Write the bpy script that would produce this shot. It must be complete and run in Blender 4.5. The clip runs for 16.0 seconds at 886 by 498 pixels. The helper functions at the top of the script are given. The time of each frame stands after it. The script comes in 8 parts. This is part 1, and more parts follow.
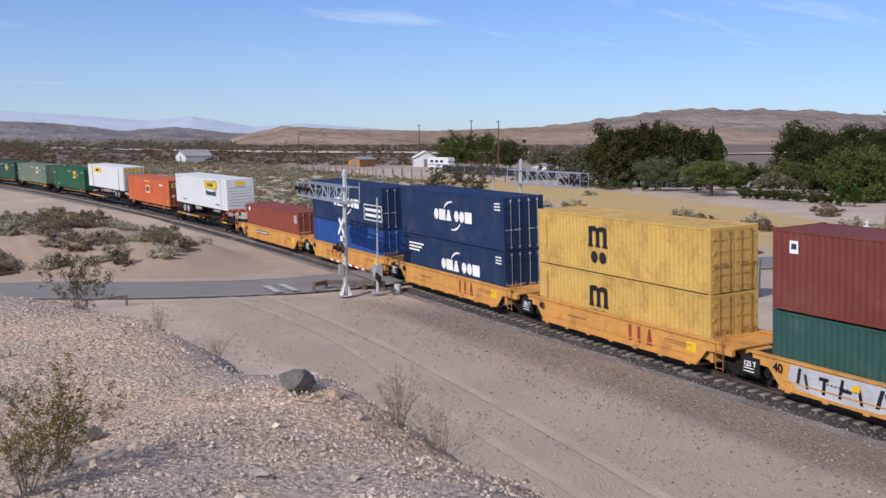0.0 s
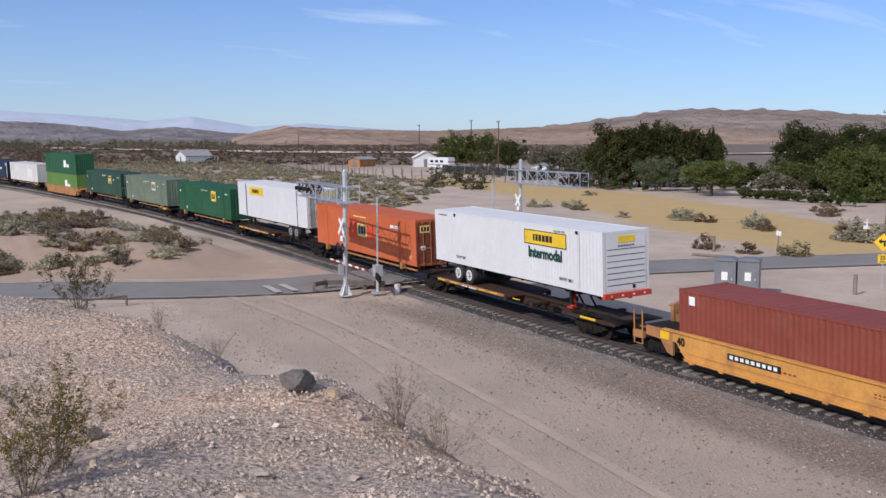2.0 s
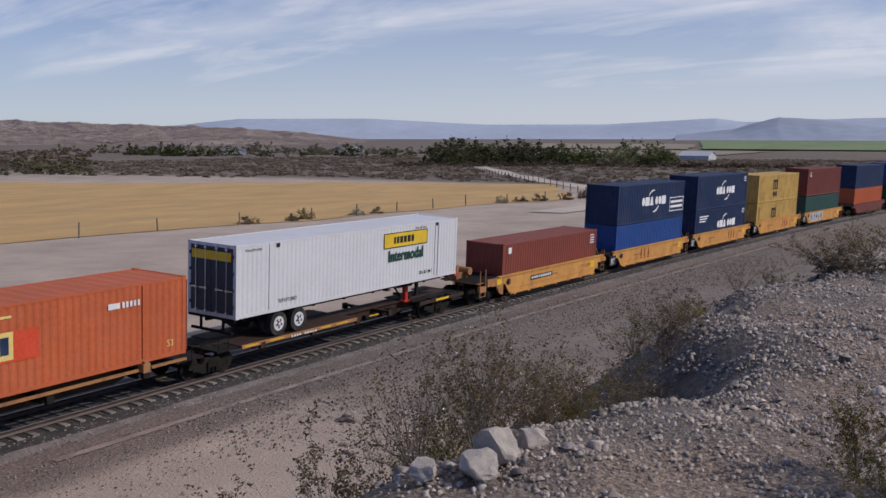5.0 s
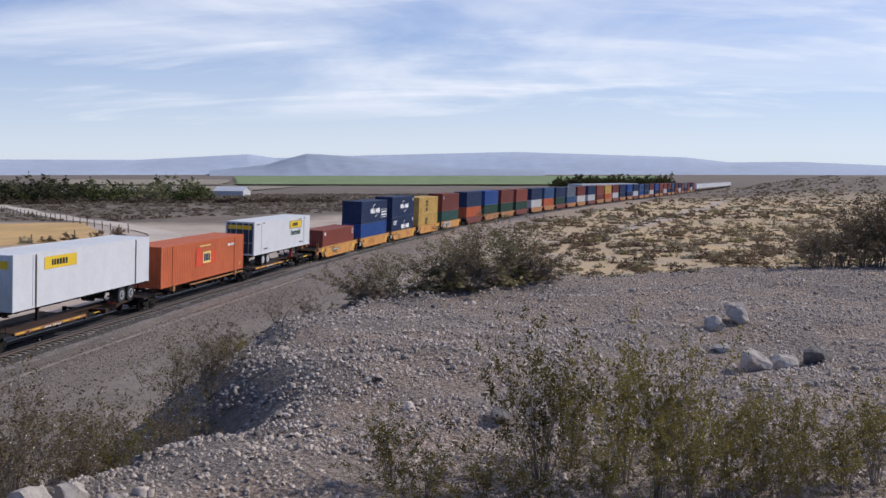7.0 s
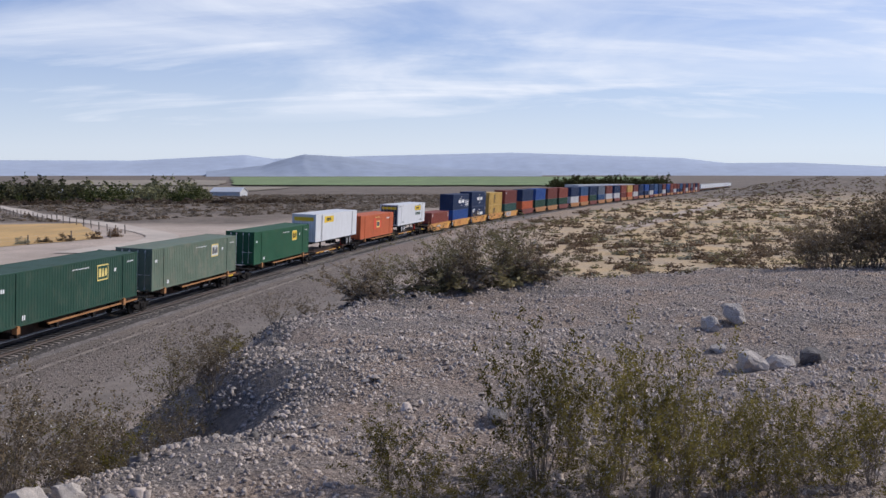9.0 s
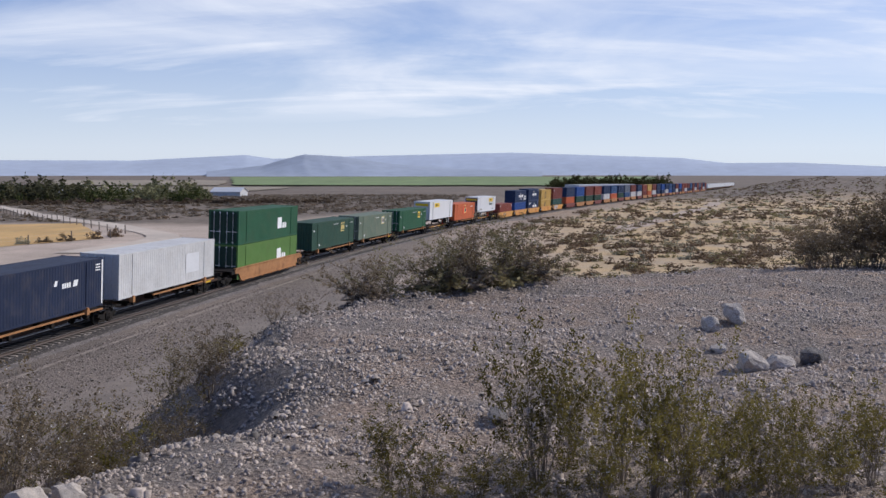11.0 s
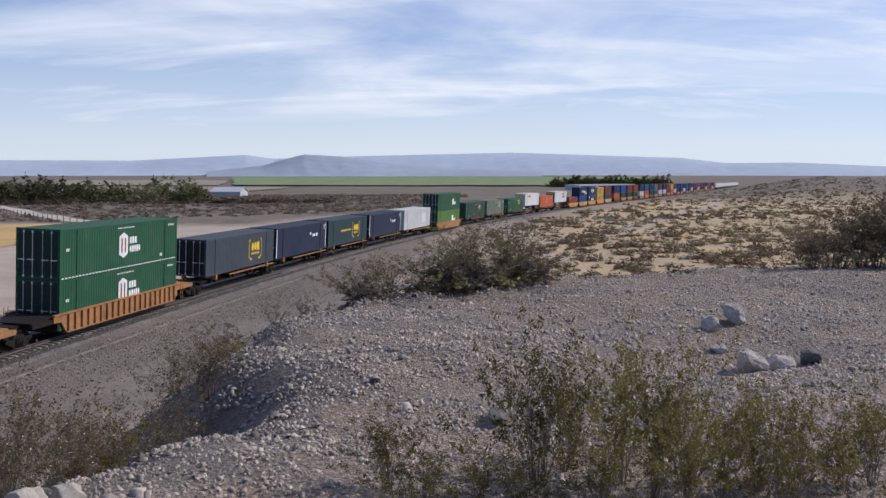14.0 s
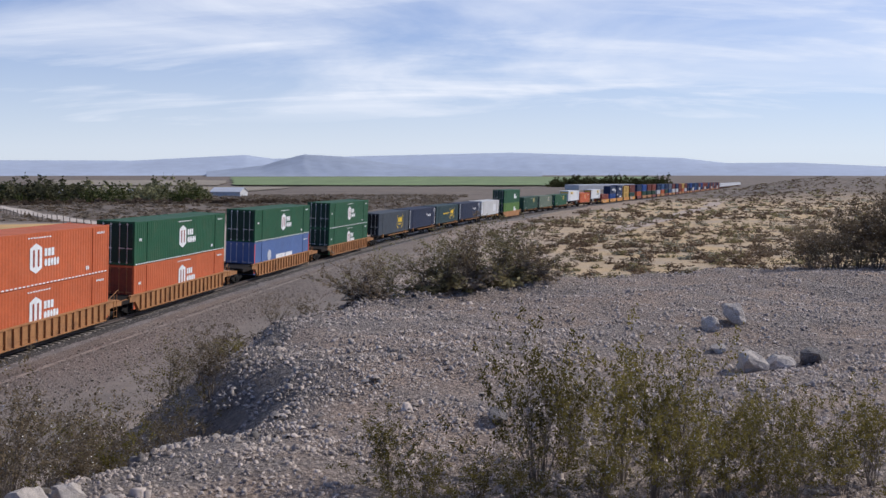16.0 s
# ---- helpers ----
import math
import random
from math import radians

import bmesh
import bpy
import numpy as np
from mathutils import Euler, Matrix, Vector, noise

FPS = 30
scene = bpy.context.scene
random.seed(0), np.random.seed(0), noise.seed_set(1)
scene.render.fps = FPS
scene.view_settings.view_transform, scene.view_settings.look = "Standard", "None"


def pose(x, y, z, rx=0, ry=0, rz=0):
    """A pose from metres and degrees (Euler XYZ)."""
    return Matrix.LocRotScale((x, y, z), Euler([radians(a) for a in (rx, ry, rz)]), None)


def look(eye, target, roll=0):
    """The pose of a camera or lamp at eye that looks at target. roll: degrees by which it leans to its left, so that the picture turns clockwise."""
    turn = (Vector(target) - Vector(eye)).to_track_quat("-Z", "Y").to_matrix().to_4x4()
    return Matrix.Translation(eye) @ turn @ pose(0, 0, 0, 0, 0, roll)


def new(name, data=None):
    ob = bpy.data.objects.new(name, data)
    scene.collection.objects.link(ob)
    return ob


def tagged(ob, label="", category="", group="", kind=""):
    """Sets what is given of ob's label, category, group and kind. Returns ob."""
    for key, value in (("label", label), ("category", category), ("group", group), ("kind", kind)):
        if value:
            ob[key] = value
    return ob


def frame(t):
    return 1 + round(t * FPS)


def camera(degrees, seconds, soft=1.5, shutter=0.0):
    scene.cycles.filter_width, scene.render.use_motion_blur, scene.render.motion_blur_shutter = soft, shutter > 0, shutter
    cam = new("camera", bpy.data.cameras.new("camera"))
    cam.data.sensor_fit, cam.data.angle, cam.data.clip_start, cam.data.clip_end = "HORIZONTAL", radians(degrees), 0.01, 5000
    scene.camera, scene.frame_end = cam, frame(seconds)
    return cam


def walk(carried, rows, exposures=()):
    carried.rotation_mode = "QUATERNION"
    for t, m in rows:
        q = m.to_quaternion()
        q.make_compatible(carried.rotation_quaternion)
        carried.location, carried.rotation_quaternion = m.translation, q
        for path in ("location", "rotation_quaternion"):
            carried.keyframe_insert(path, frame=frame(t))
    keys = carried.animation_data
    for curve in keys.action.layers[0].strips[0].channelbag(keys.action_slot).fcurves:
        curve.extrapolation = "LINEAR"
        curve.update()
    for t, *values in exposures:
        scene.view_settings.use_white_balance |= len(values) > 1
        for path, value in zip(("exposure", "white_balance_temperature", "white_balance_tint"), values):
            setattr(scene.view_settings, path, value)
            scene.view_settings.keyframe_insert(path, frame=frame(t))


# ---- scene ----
cam = camera(46.75, 16.0)
EYE = (0.0, 0.0, 9.158)
# seconds, azimuth clockwise from +y, pitch
AIM = [(0.0, -64.43, -6.25), (2.0, -64.43, -6.25), (2.2, -64.38, -6.25), (2.3, -63.9, -6.25), (2.4, -62.3, -6.24),
       (2.5, -58.65, -6.24), (2.6, -55.2, -6.23), (2.7, -50.71, -6.22), (2.8, -45.24, -6.22), (2.9, -40.1, -6.25), (3.0, -34.2, -6.26),
       (3.2, -22.33, -6.34), (3.725, 6.8, -6.4), (4.25, 32.4, -6.45), (4.775, 53.3, -6.47), (5.3, 68.26, -6.47),
       (5.5, 72.16, -6.5), (5.75, 76.3, -6.15), (6.0, 79.57, -5.57), (6.25, 82.4, -5.0), (6.5, 84.65, -4.54), (6.75, 85.85, -4.46),
       (7.0, 86.31, -4.47), (8.0, 86.4, -4.45), (9.0, 86.48, -4.43), (12.5, 86.46, -4.43), (16.0, 86.47, -4.43)]
walk(cam, [(t, pose(*EYE, 90 + p, 0, -a)) for t, a, p in AIM],
     exposures=[(0.0, -0.29, 6150, 12), (1.8, -0.30, 6150, 12), (2.3, -0.38, 6180, 12), (3.0, -0.50, 6420, 15), (3.2, -0.54, 6420, 15), (5.3, -0.84, 6150, 14), (5.8, -0.66, 6120, 13), (7.0, -0.46, 6080, 12), (16.0, -0.46, 6080, 12)])

# ---- light ----
SUN_AZ, SUN_EL = 157.0, 36.0
world = bpy.data.worlds.new("sky")
scene.world = world
world.use_nodes = True
wn, wl = world.node_tree.nodes, world.node_tree.links
wn.clear()
sky = wn.new("ShaderNodeTexSky")
sky.sky_type, sky.sun_disc = "NISHITA", False
sky.sun_elevation, sky.sun_rotation = radians(SUN_EL), radians(SUN_AZ)
sky.air_density, sky.dust_density, sky.ozone_density = 1.0, 0.1, 3.0
tc = wn.new("ShaderNodeTexCoord")
sep = wn.new("ShaderNodeSeparateXYZ")
wl.new(tc.outputs["Generated"], sep.inputs[0])


def wmath(op, a, b=None, clamp=False):
    n = wn.new("ShaderNodeMath")
    n.operation, n.use_clamp = op, clamp
    for i, v in enumerate((a, b)):
        if v is None:
            continue
        if isinstance(v, (int, float)):
            n.inputs[i].default_value = v
        else:
            wl.new(v, n.inputs[i])
    return n.outputs[0]


# high cirrus: streaks projected on a flat sheet overhead, thicker towards +x
up = wmath("MAXIMUM", sep.outputs[2], 0.02)
h = wmath("ADD", up, 0.22)
cu, cv = wmath("DIVIDE", sep.outputs[0], h), wmath("DIVIDE", sep.outputs[1], h)
comb = wn.new("ShaderNodeCombineXYZ")
wl.new(cu, comb.inputs[0]), wl.new(cv, comb.inputs[1])


def cirrus(scale, rot, loc, detail, rough, lo, hi):
    mp = wn.new("ShaderNodeMapping")
    mp.inputs["Rotation"].default_value[2] = radians(rot)
    mp.inputs["Scale"].default_value = scale
    mp.inputs["Location"].default_value = loc
    wl.new(comb.outputs[0], mp.inputs[0])
    nz = wn.new("ShaderNodeTexNoise")
    nz.inputs["Scale"].default_value, nz.inputs["Detail"].default_value, nz.inputs["Roughness"].default_value = 1.0, detail, rough
    nz.inputs["Distortion"].default_value = 0.55
    wl.new(mp.outputs[0], nz.inputs[0])
    r = wn.new("ShaderNodeMapRange")
    r.inputs[1].default_value, r.inputs[2].default_value = lo, hi
    wl.new(nz.outputs[0], r.inputs[0])
    return r.outputs[0]


thin = cirrus((3.4, 1.0, 1), 14, (3.4, 1.7, 0), 10, 0.60, 0.48, 0.72)
veil = cirrus((1.5, 0.9, 1), 20, (7, 4, 0), 9, 0.56, 0.28, 0.66)
east = wmath("ADD", wmath("MULTIPLY", sep.outputs[0], 0.75), 0.25, True)
cover = wmath("ADD", wmath("MULTIPLY", thin, 0.4), wmath("MULTIPLY", wmath("ADD", wmath("MULTIPLY", veil, 0.70), 0.18), east), True)
cover = wmath("MULTIPLY", cover, wmath("ADD", wmath("MULTIPLY", up, 9.0, True), 0.35, True))
low = wmath("POWER", wmath("SUBTRACT", 1.0, wmath("MULTIPLY", up, 2.6, True), True), 2.2)
cover = wmath("MAXIMUM", wmath("MULTIPLY", cover, 0.9), wmath("MULTIPLY", low, wmath("ADD", wmath("MULTIPLY", east, 0.50), 0.26)), True)
mixc = wn.new("ShaderNodeMixRGB")
mixc.inputs[2].default_value = (12.5, 12.65, 13.0, 1)
tint = wn.new("ShaderNodeMixRGB")
tint.blend_type = "MULTIPLY"
tint.inputs[0].default_value = 1.0
tint.inputs[2].default_value = (0.57, 0.85, 1.36, 1)
wl.new(sky.outputs[0], tint.inputs[1])
wl.new(cover, mixc.inputs[0]), wl.new(tint.outputs[0], mixc.inputs[1])
bg = wn.new("ShaderNodeBackground")
bg.inputs[1].default_value = 0.10
out = wn.new("ShaderNodeOutputWorld")
wl.new(mixc.outputs[0], bg.inputs[0]), wl.new(bg.outputs[0], out.inputs[0])
sun = new("sun", bpy.data.lights.new("sun", "SUN"))
sun.data.energy, sun.data.angle, sun.data.color = 4.3, radians(0.53), (1.0, 0.93, 0.82)
_a, _e = radians(SUN_AZ), radians(SUN_EL)
sun.matrix_world = look((0, 0, 50), (-math.sin(_a) * math.cos(_e), -math.cos(_a) * math.cos(_e), 50 - math.sin(_e)))

# ---- materials ----
def mat(name, col, rough=0.6, metal=0.0, var=0.18, scale=2.0, fine=30.0, bump=0.15, dirt=None, amount=0.3, dscale=1.2, rand=0.0, stretch=(1, 1, 1), spec=0.5):
    """A painted or natural surface: base colour varied at two scales, patches of dirt, fine relief."""
    m = bpy.data.materials.new(name)
    m.use_nodes = True
    n, l = m.node_tree.nodes, m.node_tree.links
    bs = n["Principled BSDF"]
    bs.inputs["Roughness"].default_value, bs.inputs["Metallic"].default_value = rough, metal
    bs.inputs["Specular IOR Level"].default_value = spec
    t = n.new("ShaderNodeTexCoord")
    mp = n.new("ShaderNodeMapping")
    mp.inputs["Scale"].default_value = stretch
    l.new(t.outputs["Object"], mp.inputs[0])

    def noise_tex(s, d, r=0.6):
        z = n.new("ShaderNodeTexNoise")
        z.inputs["Scale"].default_value, z.inputs["Detail"].default_value, z.inputs["Roughness"].default_value = s, d, r
        l.new(mp.outputs[0], z.inputs[0])
        return z.outputs[0]

    def ramp(src, a, b, lo, hi):
        r = n.new("ShaderNodeMapRange")
        for i, v in enumerate((a, b, lo, hi)):
            r.inputs[i + 1].default_value = v
        l.new(src, r.inputs[0])
        return r.outputs[0]

    def mix(fac, a, b, kind="MIX"):
        x = n.new("ShaderNodeMixRGB")
        x.blend_type = kind
        for i, v in enumerate((fac, a, b)):
            if isinstance(v, (int, float)):
                x.inputs[i].default_value = v
            elif isinstance(v, tuple):
                x.inputs[i].default_value = (*v, 1)
            else:
                l.new(v, x.inputs[i])
        return x.outputs[0]

    big, small = noise_tex(scale, 6), noise_tex(fine, 4)
    v = ramp(big, 0.3, 0.7, 1 - var, 1 + var)
    w = ramp(small, 0.3, 0.7, 1 - var * 0.8, 1 + var * 0.8)
    c = mix(1.0, col, mix(1.0, v, w, "MULTIPLY"), "MULTIPLY")
    if rand:
        info = n.new("ShaderNodeObjectInfo")
        c = mix(1.0, c, ramp(info.outputs["Random"], 0, 1, 1 - rand, 1 + rand), "MULTIPLY")
        geo = n.new("ShaderNodeNewGeometry")
        c = mix(1.0, c, ramp(geo.outputs["Random Per Island"], 0, 1, 1 - rand, 1 + rand), "MULTIPLY")
    if dirt:
        d = ramp(noise_tex(dscale, 8, 0.7), 0.5, 0.72, 0, 1)
        c = mix(ramp(d, 0, 1, 0, amount), c, dirt)
        l.new(ramp(d, 0, 1, rough, min(1.0, rough + 0.25)), bs.inputs["Roughness"])
    l.new(c, bs.inputs["Base Color"])
    if bump:
        b = n.new("ShaderNodeBump")
        b.inputs["Strength"].default_value, b.inputs["Distance"].default_value = bump, 0.02
        l.new(small, b.inputs["Height"])
        l.new(b.outputs[0], bs.inputs["Normal"])
    return m


DUST = (0.42, 0.33, 0.25)
RUST = (0.16, 0.07, 0.035)


def paint(name, col, **k):
    a = dict(rough=0.6, spec=0.3, var=0.12, scale=0.6, fine=9.0, bump=0.05, dirt=tuple(0.55 * c + 0.45 * d for c, d in zip(col, DUST)), amount=0.22, dscale=0.9)
    a.update(k)
    return mat(name, col, **a)


M = {}
M["navy"] = paint("navy_paint", (0.012, 0.030, 0.085))
M["blue"] = paint("blue_paint", (0.018, 0.070, 0.26))
M["steel_blue"] = paint("steel_blue_paint", (0.035, 0.085, 0.19))
M["yellow"] = paint("yellow_container_paint", (0.58, 0.37, 0.10), dirt=(0.26, 0.13, 0.05), amount=0.7)
M["maroon"] = paint("oxide_red_paint", (0.17, 0.042, 0.032))
M["red"] = paint("brick_red_paint", (0.24, 0.058, 0.038))
M["orange"] = paint("orange_paint", (0.52, 0.12, 0.042))
M["green"] = paint("green_paint", (0.017, 0.088, 0.04))
M["dkgreen"] = paint("dark_green_paint", (0.022, 0.065, 0.042))
M["grgreen"] = paint("weathered_green_paint", (0.13, 0.17, 0.12), amount=0.8)
M["ltgreen"] = paint("light_green_paint", (0.10, 0.20, 0.045))
M["deepteal"] = paint("deep_blue_green_paint", (0.022, 0.05, 0.058))
M["slate"] = paint("slate_blue_paint", (0.05, 0.062, 0.078))
M["dkblue"] = paint("dark_blue_paint", (0.015, 0.024, 0.056))
M["stackblue"] = paint("faded_blue_paint", (0.10, 0.16, 0.34))
# Green darkened for doors on shaded ends; the shade is in the colour.
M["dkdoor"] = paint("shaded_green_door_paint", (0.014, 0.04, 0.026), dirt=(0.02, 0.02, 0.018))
M["teal"] = paint("teal_paint", (0.03, 0.085, 0.072))
M["grey"] = paint("grey_blue_paint", (0.13, 0.15, 0.19))
M["white"] = paint("white_paint", (0.66, 0.66, 0.66), amount=0.25, var=0.05)
M["offwhite"] = paint("off_white_paint", (0.58, 0.57, 0.55), amount=0.4)
M["ttx"] = paint("yellow_wagon_paint", (0.62, 0.30, 0.075), dirt=(0.24, 0.12, 0.06), amount=0.65, rough=0.6)
M["ttxold"] = paint("faded_orange_wagon_paint", (0.40, 0.19, 0.075), dirt=(0.14, 0.07, 0.04), amount=0.8, rough=0.7)
M["spine"] = paint("grimy_brown_wagon_paint", (0.055, 0.029, 0.018), dirt=(0.02, 0.015, 0.012), amount=0.9, rough=0.8)
M["grime"] = mat("grimy_black_steel", (0.017, 0.0145, 0.0125), rough=0.85, var=0.4, scale=4, fine=25, dirt=(0.06, 0.03, 0.018), amount=0.5, spec=0.2)
M["galv"] = mat("galvanised_steel", (0.55, 0.56, 0.57), rough=0.5, metal=0.55, var=0.12, scale=5, fine=60)
M["alu"] = mat("brushed_aluminium", (0.62, 0.63, 0.64), rough=0.4, metal=0.8, var=0.08)
M["tyre"] = mat("tyre_rubber", (0.018, 0.018, 0.019), rough=0.85, var=0.2, dirt=DUST, amount=0.3)
M["redp"] = paint("red_paint", (0.50, 0.05, 0.03))
M["yel"] = paint("bright_yellow_paint", (0.80, 0.50, 0.02), amount=0.15)
M["logoy"] = paint("yellow_decal", (0.78, 0.52, 0.03), amount=0.1)
M["markw"] = paint("white_decal", (0.82, 0.82, 0.80), amount=0.12)
M["markk"] = paint("black_decal", (0.012, 0.013, 0.015), amount=0.1)
M["markg"] = paint("dark_green_decal", (0.012, 0.06, 0.04), amount=0.1)
M["markr"] = paint("dark_red_decal", (0.28, 0.05, 0.025), amount=0.2)
M["marks"] = paint("silver_spray_paint", (0.50, 0.51, 0.54), amount=0.3, dirt=(0.04, 0.04, 0.045))
M["hotred"] = paint("fresh_red_orange_paint", (0.66, 0.075, 0.03), amount=0.1)
M["marky"] = paint("pale_yellow_decal", (0.80, 0.62, 0.20), amount=0.1)
M["soil"] = mat("desert_soil", (0.49, 0.385, 0.30), rough=0.95, var=0.2, scale=0.12, fine=11, bump=0.5, dirt=(0.40, 0.32, 0.255), amount=0.75, dscale=0.45)
M["track_dirt"] = mat("packed_dirt", (0.45, 0.35, 0.27), rough=0.95, var=0.16, scale=0.25, fine=12, bump=0.4, dirt=(0.35, 0.28, 0.225), amount=0.7, dscale=0.6)
M["darkdirt"] = mat("stony_brown_dirt", (0.215, 0.174, 0.141), rough=0.95, var=0.22, scale=0.5, fine=14, bump=0.5, dirt=(0.17, 0.14, 0.115), amount=0.8, dscale=0.7)
M["wornstrip"] = mat("worn_tan_strip", (0.29, 0.238, 0.195), rough=0.95, var=0.3, scale=0.8, fine=9, bump=0.4, dirt=(0.17, 0.14, 0.115), amount=0.9, dscale=1.1)
M["red_dirt"] = mat("reddish_dirt", (0.42, 0.295, 0.21), rough=0.95, var=0.12, scale=0.3, fine=9, bump=0.3)
M["gravel"] = mat("grey_gravel", (0.34, 0.285, 0.24), rough=0.95, var=0.35, scale=0.5, fine=22, bump=0.8, dirt=(0.23, 0.20, 0.185), amount=0.7, dscale=1.5)
M["stone"] = mat("gravel_stone", (0.385, 0.315, 0.26), rough=0.95, var=0.25, scale=3, fine=50, rand=0.4, bump=0.3)
M["chip"] = mat("grey_tan_stone_chip", (0.33, 0.272, 0.225), rough=0.95, var=0.25, scale=3, fine=50, rand=0.38, bump=0.3)
M["ballast"] = mat("ballast_stone", (0.195, 0.168, 0.15), rough=0.95, var=0.4, scale=1.0, fine=14, bump=0.9, dirt=(0.12, 0.10, 0.095), amount=0.8, dscale=3)
# Lighter copy of the gravel stone; sunlit brightness is in its colour.
M["litstone"] = mat("sunlit_gravel_stone", (0.45, 0.36, 0.295), rough=0.95, var=0.25, scale=3, fine=50, rand=0.38, bump=0.3)
M["darkrubble"] = mat("dark_rubble", (0.25, 0.215, 0.185), rough=0.95, var=0.3, scale=3, fine=50, rand=0.5, bump=0.3)
M["shoulder_stone"] = mat("shoulder_stone", (0.265, 0.218, 0.183), rough=0.95, var=0.25, scale=3, fine=50, rand=0.5, bump=0.3)
M["ballast_piece"] = mat("ballast_piece", (0.265, 0.225, 0.20), rough=0.9, var=0.25, scale=3, fine=50, rand=0.5, bump=0.3)
# Oil stain and the near-black shade under the train share this colour.
M["oilshade"] = mat("oil_and_shade_ballast", (0.044, 0.037, 0.032), rough=0.9, var=0.4, scale=1.5, fine=16, bump=0.9, dirt=(0.13, 0.108, 0.094), amount=0.7, dscale=4)
M["guard"] = mat("weathered_guard_rail", (0.17, 0.14, 0.115), rough=0.7, metal=0.2, var=0.25)
M["rut"] = mat("pale_wheel_rut", (0.445, 0.345, 0.265), rough=0.95, var=0.15, scale=0.4, fine=12, bump=0.3, dirt=(0.42, 0.33, 0.255), amount=0.95, dscale=0.5)
M["gmid"] = mat("graphite_louvre", (0.09, 0.09, 0.095), rough=0.6)
M["boulder"] = mat("pale_boulder", (0.50, 0.43, 0.365), rough=0.9, var=0.25, scale=3, fine=40, bump=0.6, dirt=(0.40, 0.34, 0.29), amount=0.5, dscale=4)
M["darkrock"] = mat("dark_basalt", (0.165, 0.145, 0.13), rough=0.9, var=0.3, scale=4, fine=40, bump=0.6, dirt=(0.16, 0.13, 0.11), amount=0.5, dscale=5)
M["asphalt"] = mat("worn_asphalt", (0.225, 0.205, 0.185), rough=0.9, var=0.15, scale=0.3, fine=40, bump=0.2, dirt=(0.25, 0.215, 0.18), amount=0.5, dscale=0.4)
M["roadmark"] = mat("worn_white_road_paint", (0.46, 0.44, 0.41), rough=0.8, var=0.2, scale=2, fine=20, dirt=(0.2, 0.19, 0.18), amount=0.7, dscale=6)
M["field"] = mat("dry_grass_field", (0.57, 0.35, 0.125), rough=0.95, var=0.15, scale=0.06, fine=4, bump=0.3, dirt=(0.36, 0.27, 0.15), amount=0.6, dscale=0.1, stretch=(1, 2.5, 1))
M["greenfield"] = mat("irrigated_green_field", (0.19, 0.25, 0.095), rough=0.95, var=0.2, scale=0.02, fine=0.4, bump=0.1, dirt=(0.15, 0.16, 0.075), amount=0.6, dscale=0.01, stretch=(0.3, 2, 1))
M["fallow"] = mat("pale_fallow_soil", (0.30, 0.245, 0.175), rough=0.95, var=0.2, scale=0.02, fine=0.3, bump=0.1, dirt=(0.21, 0.175, 0.125), amount=0.8, dscale=0.012, stretch=(0.3, 2, 1))
M["tie"] = mat("weathered_tie_wood", (0.23, 0.195, 0.165), rough=0.9, var=0.3, scale=3, fine=20, rand=0.25, bump=0.5, stretch=(6, 1, 6))
# Ties go darker between the rails than at their ends.
def darken_tie_middle():
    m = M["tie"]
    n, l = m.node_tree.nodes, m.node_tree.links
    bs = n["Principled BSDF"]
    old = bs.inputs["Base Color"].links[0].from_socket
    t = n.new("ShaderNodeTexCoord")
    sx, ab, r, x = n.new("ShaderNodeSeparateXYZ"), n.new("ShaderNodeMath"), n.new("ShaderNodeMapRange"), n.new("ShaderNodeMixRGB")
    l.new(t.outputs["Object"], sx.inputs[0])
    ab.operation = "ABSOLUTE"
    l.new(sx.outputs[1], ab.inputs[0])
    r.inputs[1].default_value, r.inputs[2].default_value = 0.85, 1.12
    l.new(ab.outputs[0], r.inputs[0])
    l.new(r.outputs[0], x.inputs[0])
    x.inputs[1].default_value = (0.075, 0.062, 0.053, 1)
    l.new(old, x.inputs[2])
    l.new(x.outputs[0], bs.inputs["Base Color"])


M["ordark"] = paint("weathered_dark_orange_paint", (0.22, 0.06, 0.032), dirt=(0.07, 0.045, 0.035), amount=0.8, dscale=2.5)
M["rail"] = mat("rusty_rail_steel", (0.085, 0.06, 0.048), rough=0.6, metal=0.3, var=0.2)
M["railtop"] = mat("polished_rail_head", (0.30, 0.275, 0.255), rough=0.42, metal=0.8, var=0.08)
M["wood"] = mat("weathered_pole_wood", (0.135, 0.075, 0.045), rough=0.9, var=0.25, scale=1.5, fine=18, bump=0.4, stretch=(4, 4, 0.3))
M["greywood"] = mat("grey_weathered_wood", (0.19, 0.155, 0.125), rough=0.9, var=0.3, scale=2, fine=20, bump=0.4, stretch=(4, 4, 0.4), rand=0.2)
M["bark"] = mat("tree_bark", (0.12, 0.09, 0.065), rough=0.95, var=0.3, scale=3, fine=20, bump=0.6, stretch=(3, 3, 0.5))
M["twig"] = mat("grey_twigs", (0.19, 0.15, 0.115), rough=0.9, var=0.25, scale=3, fine=20, bump=0)


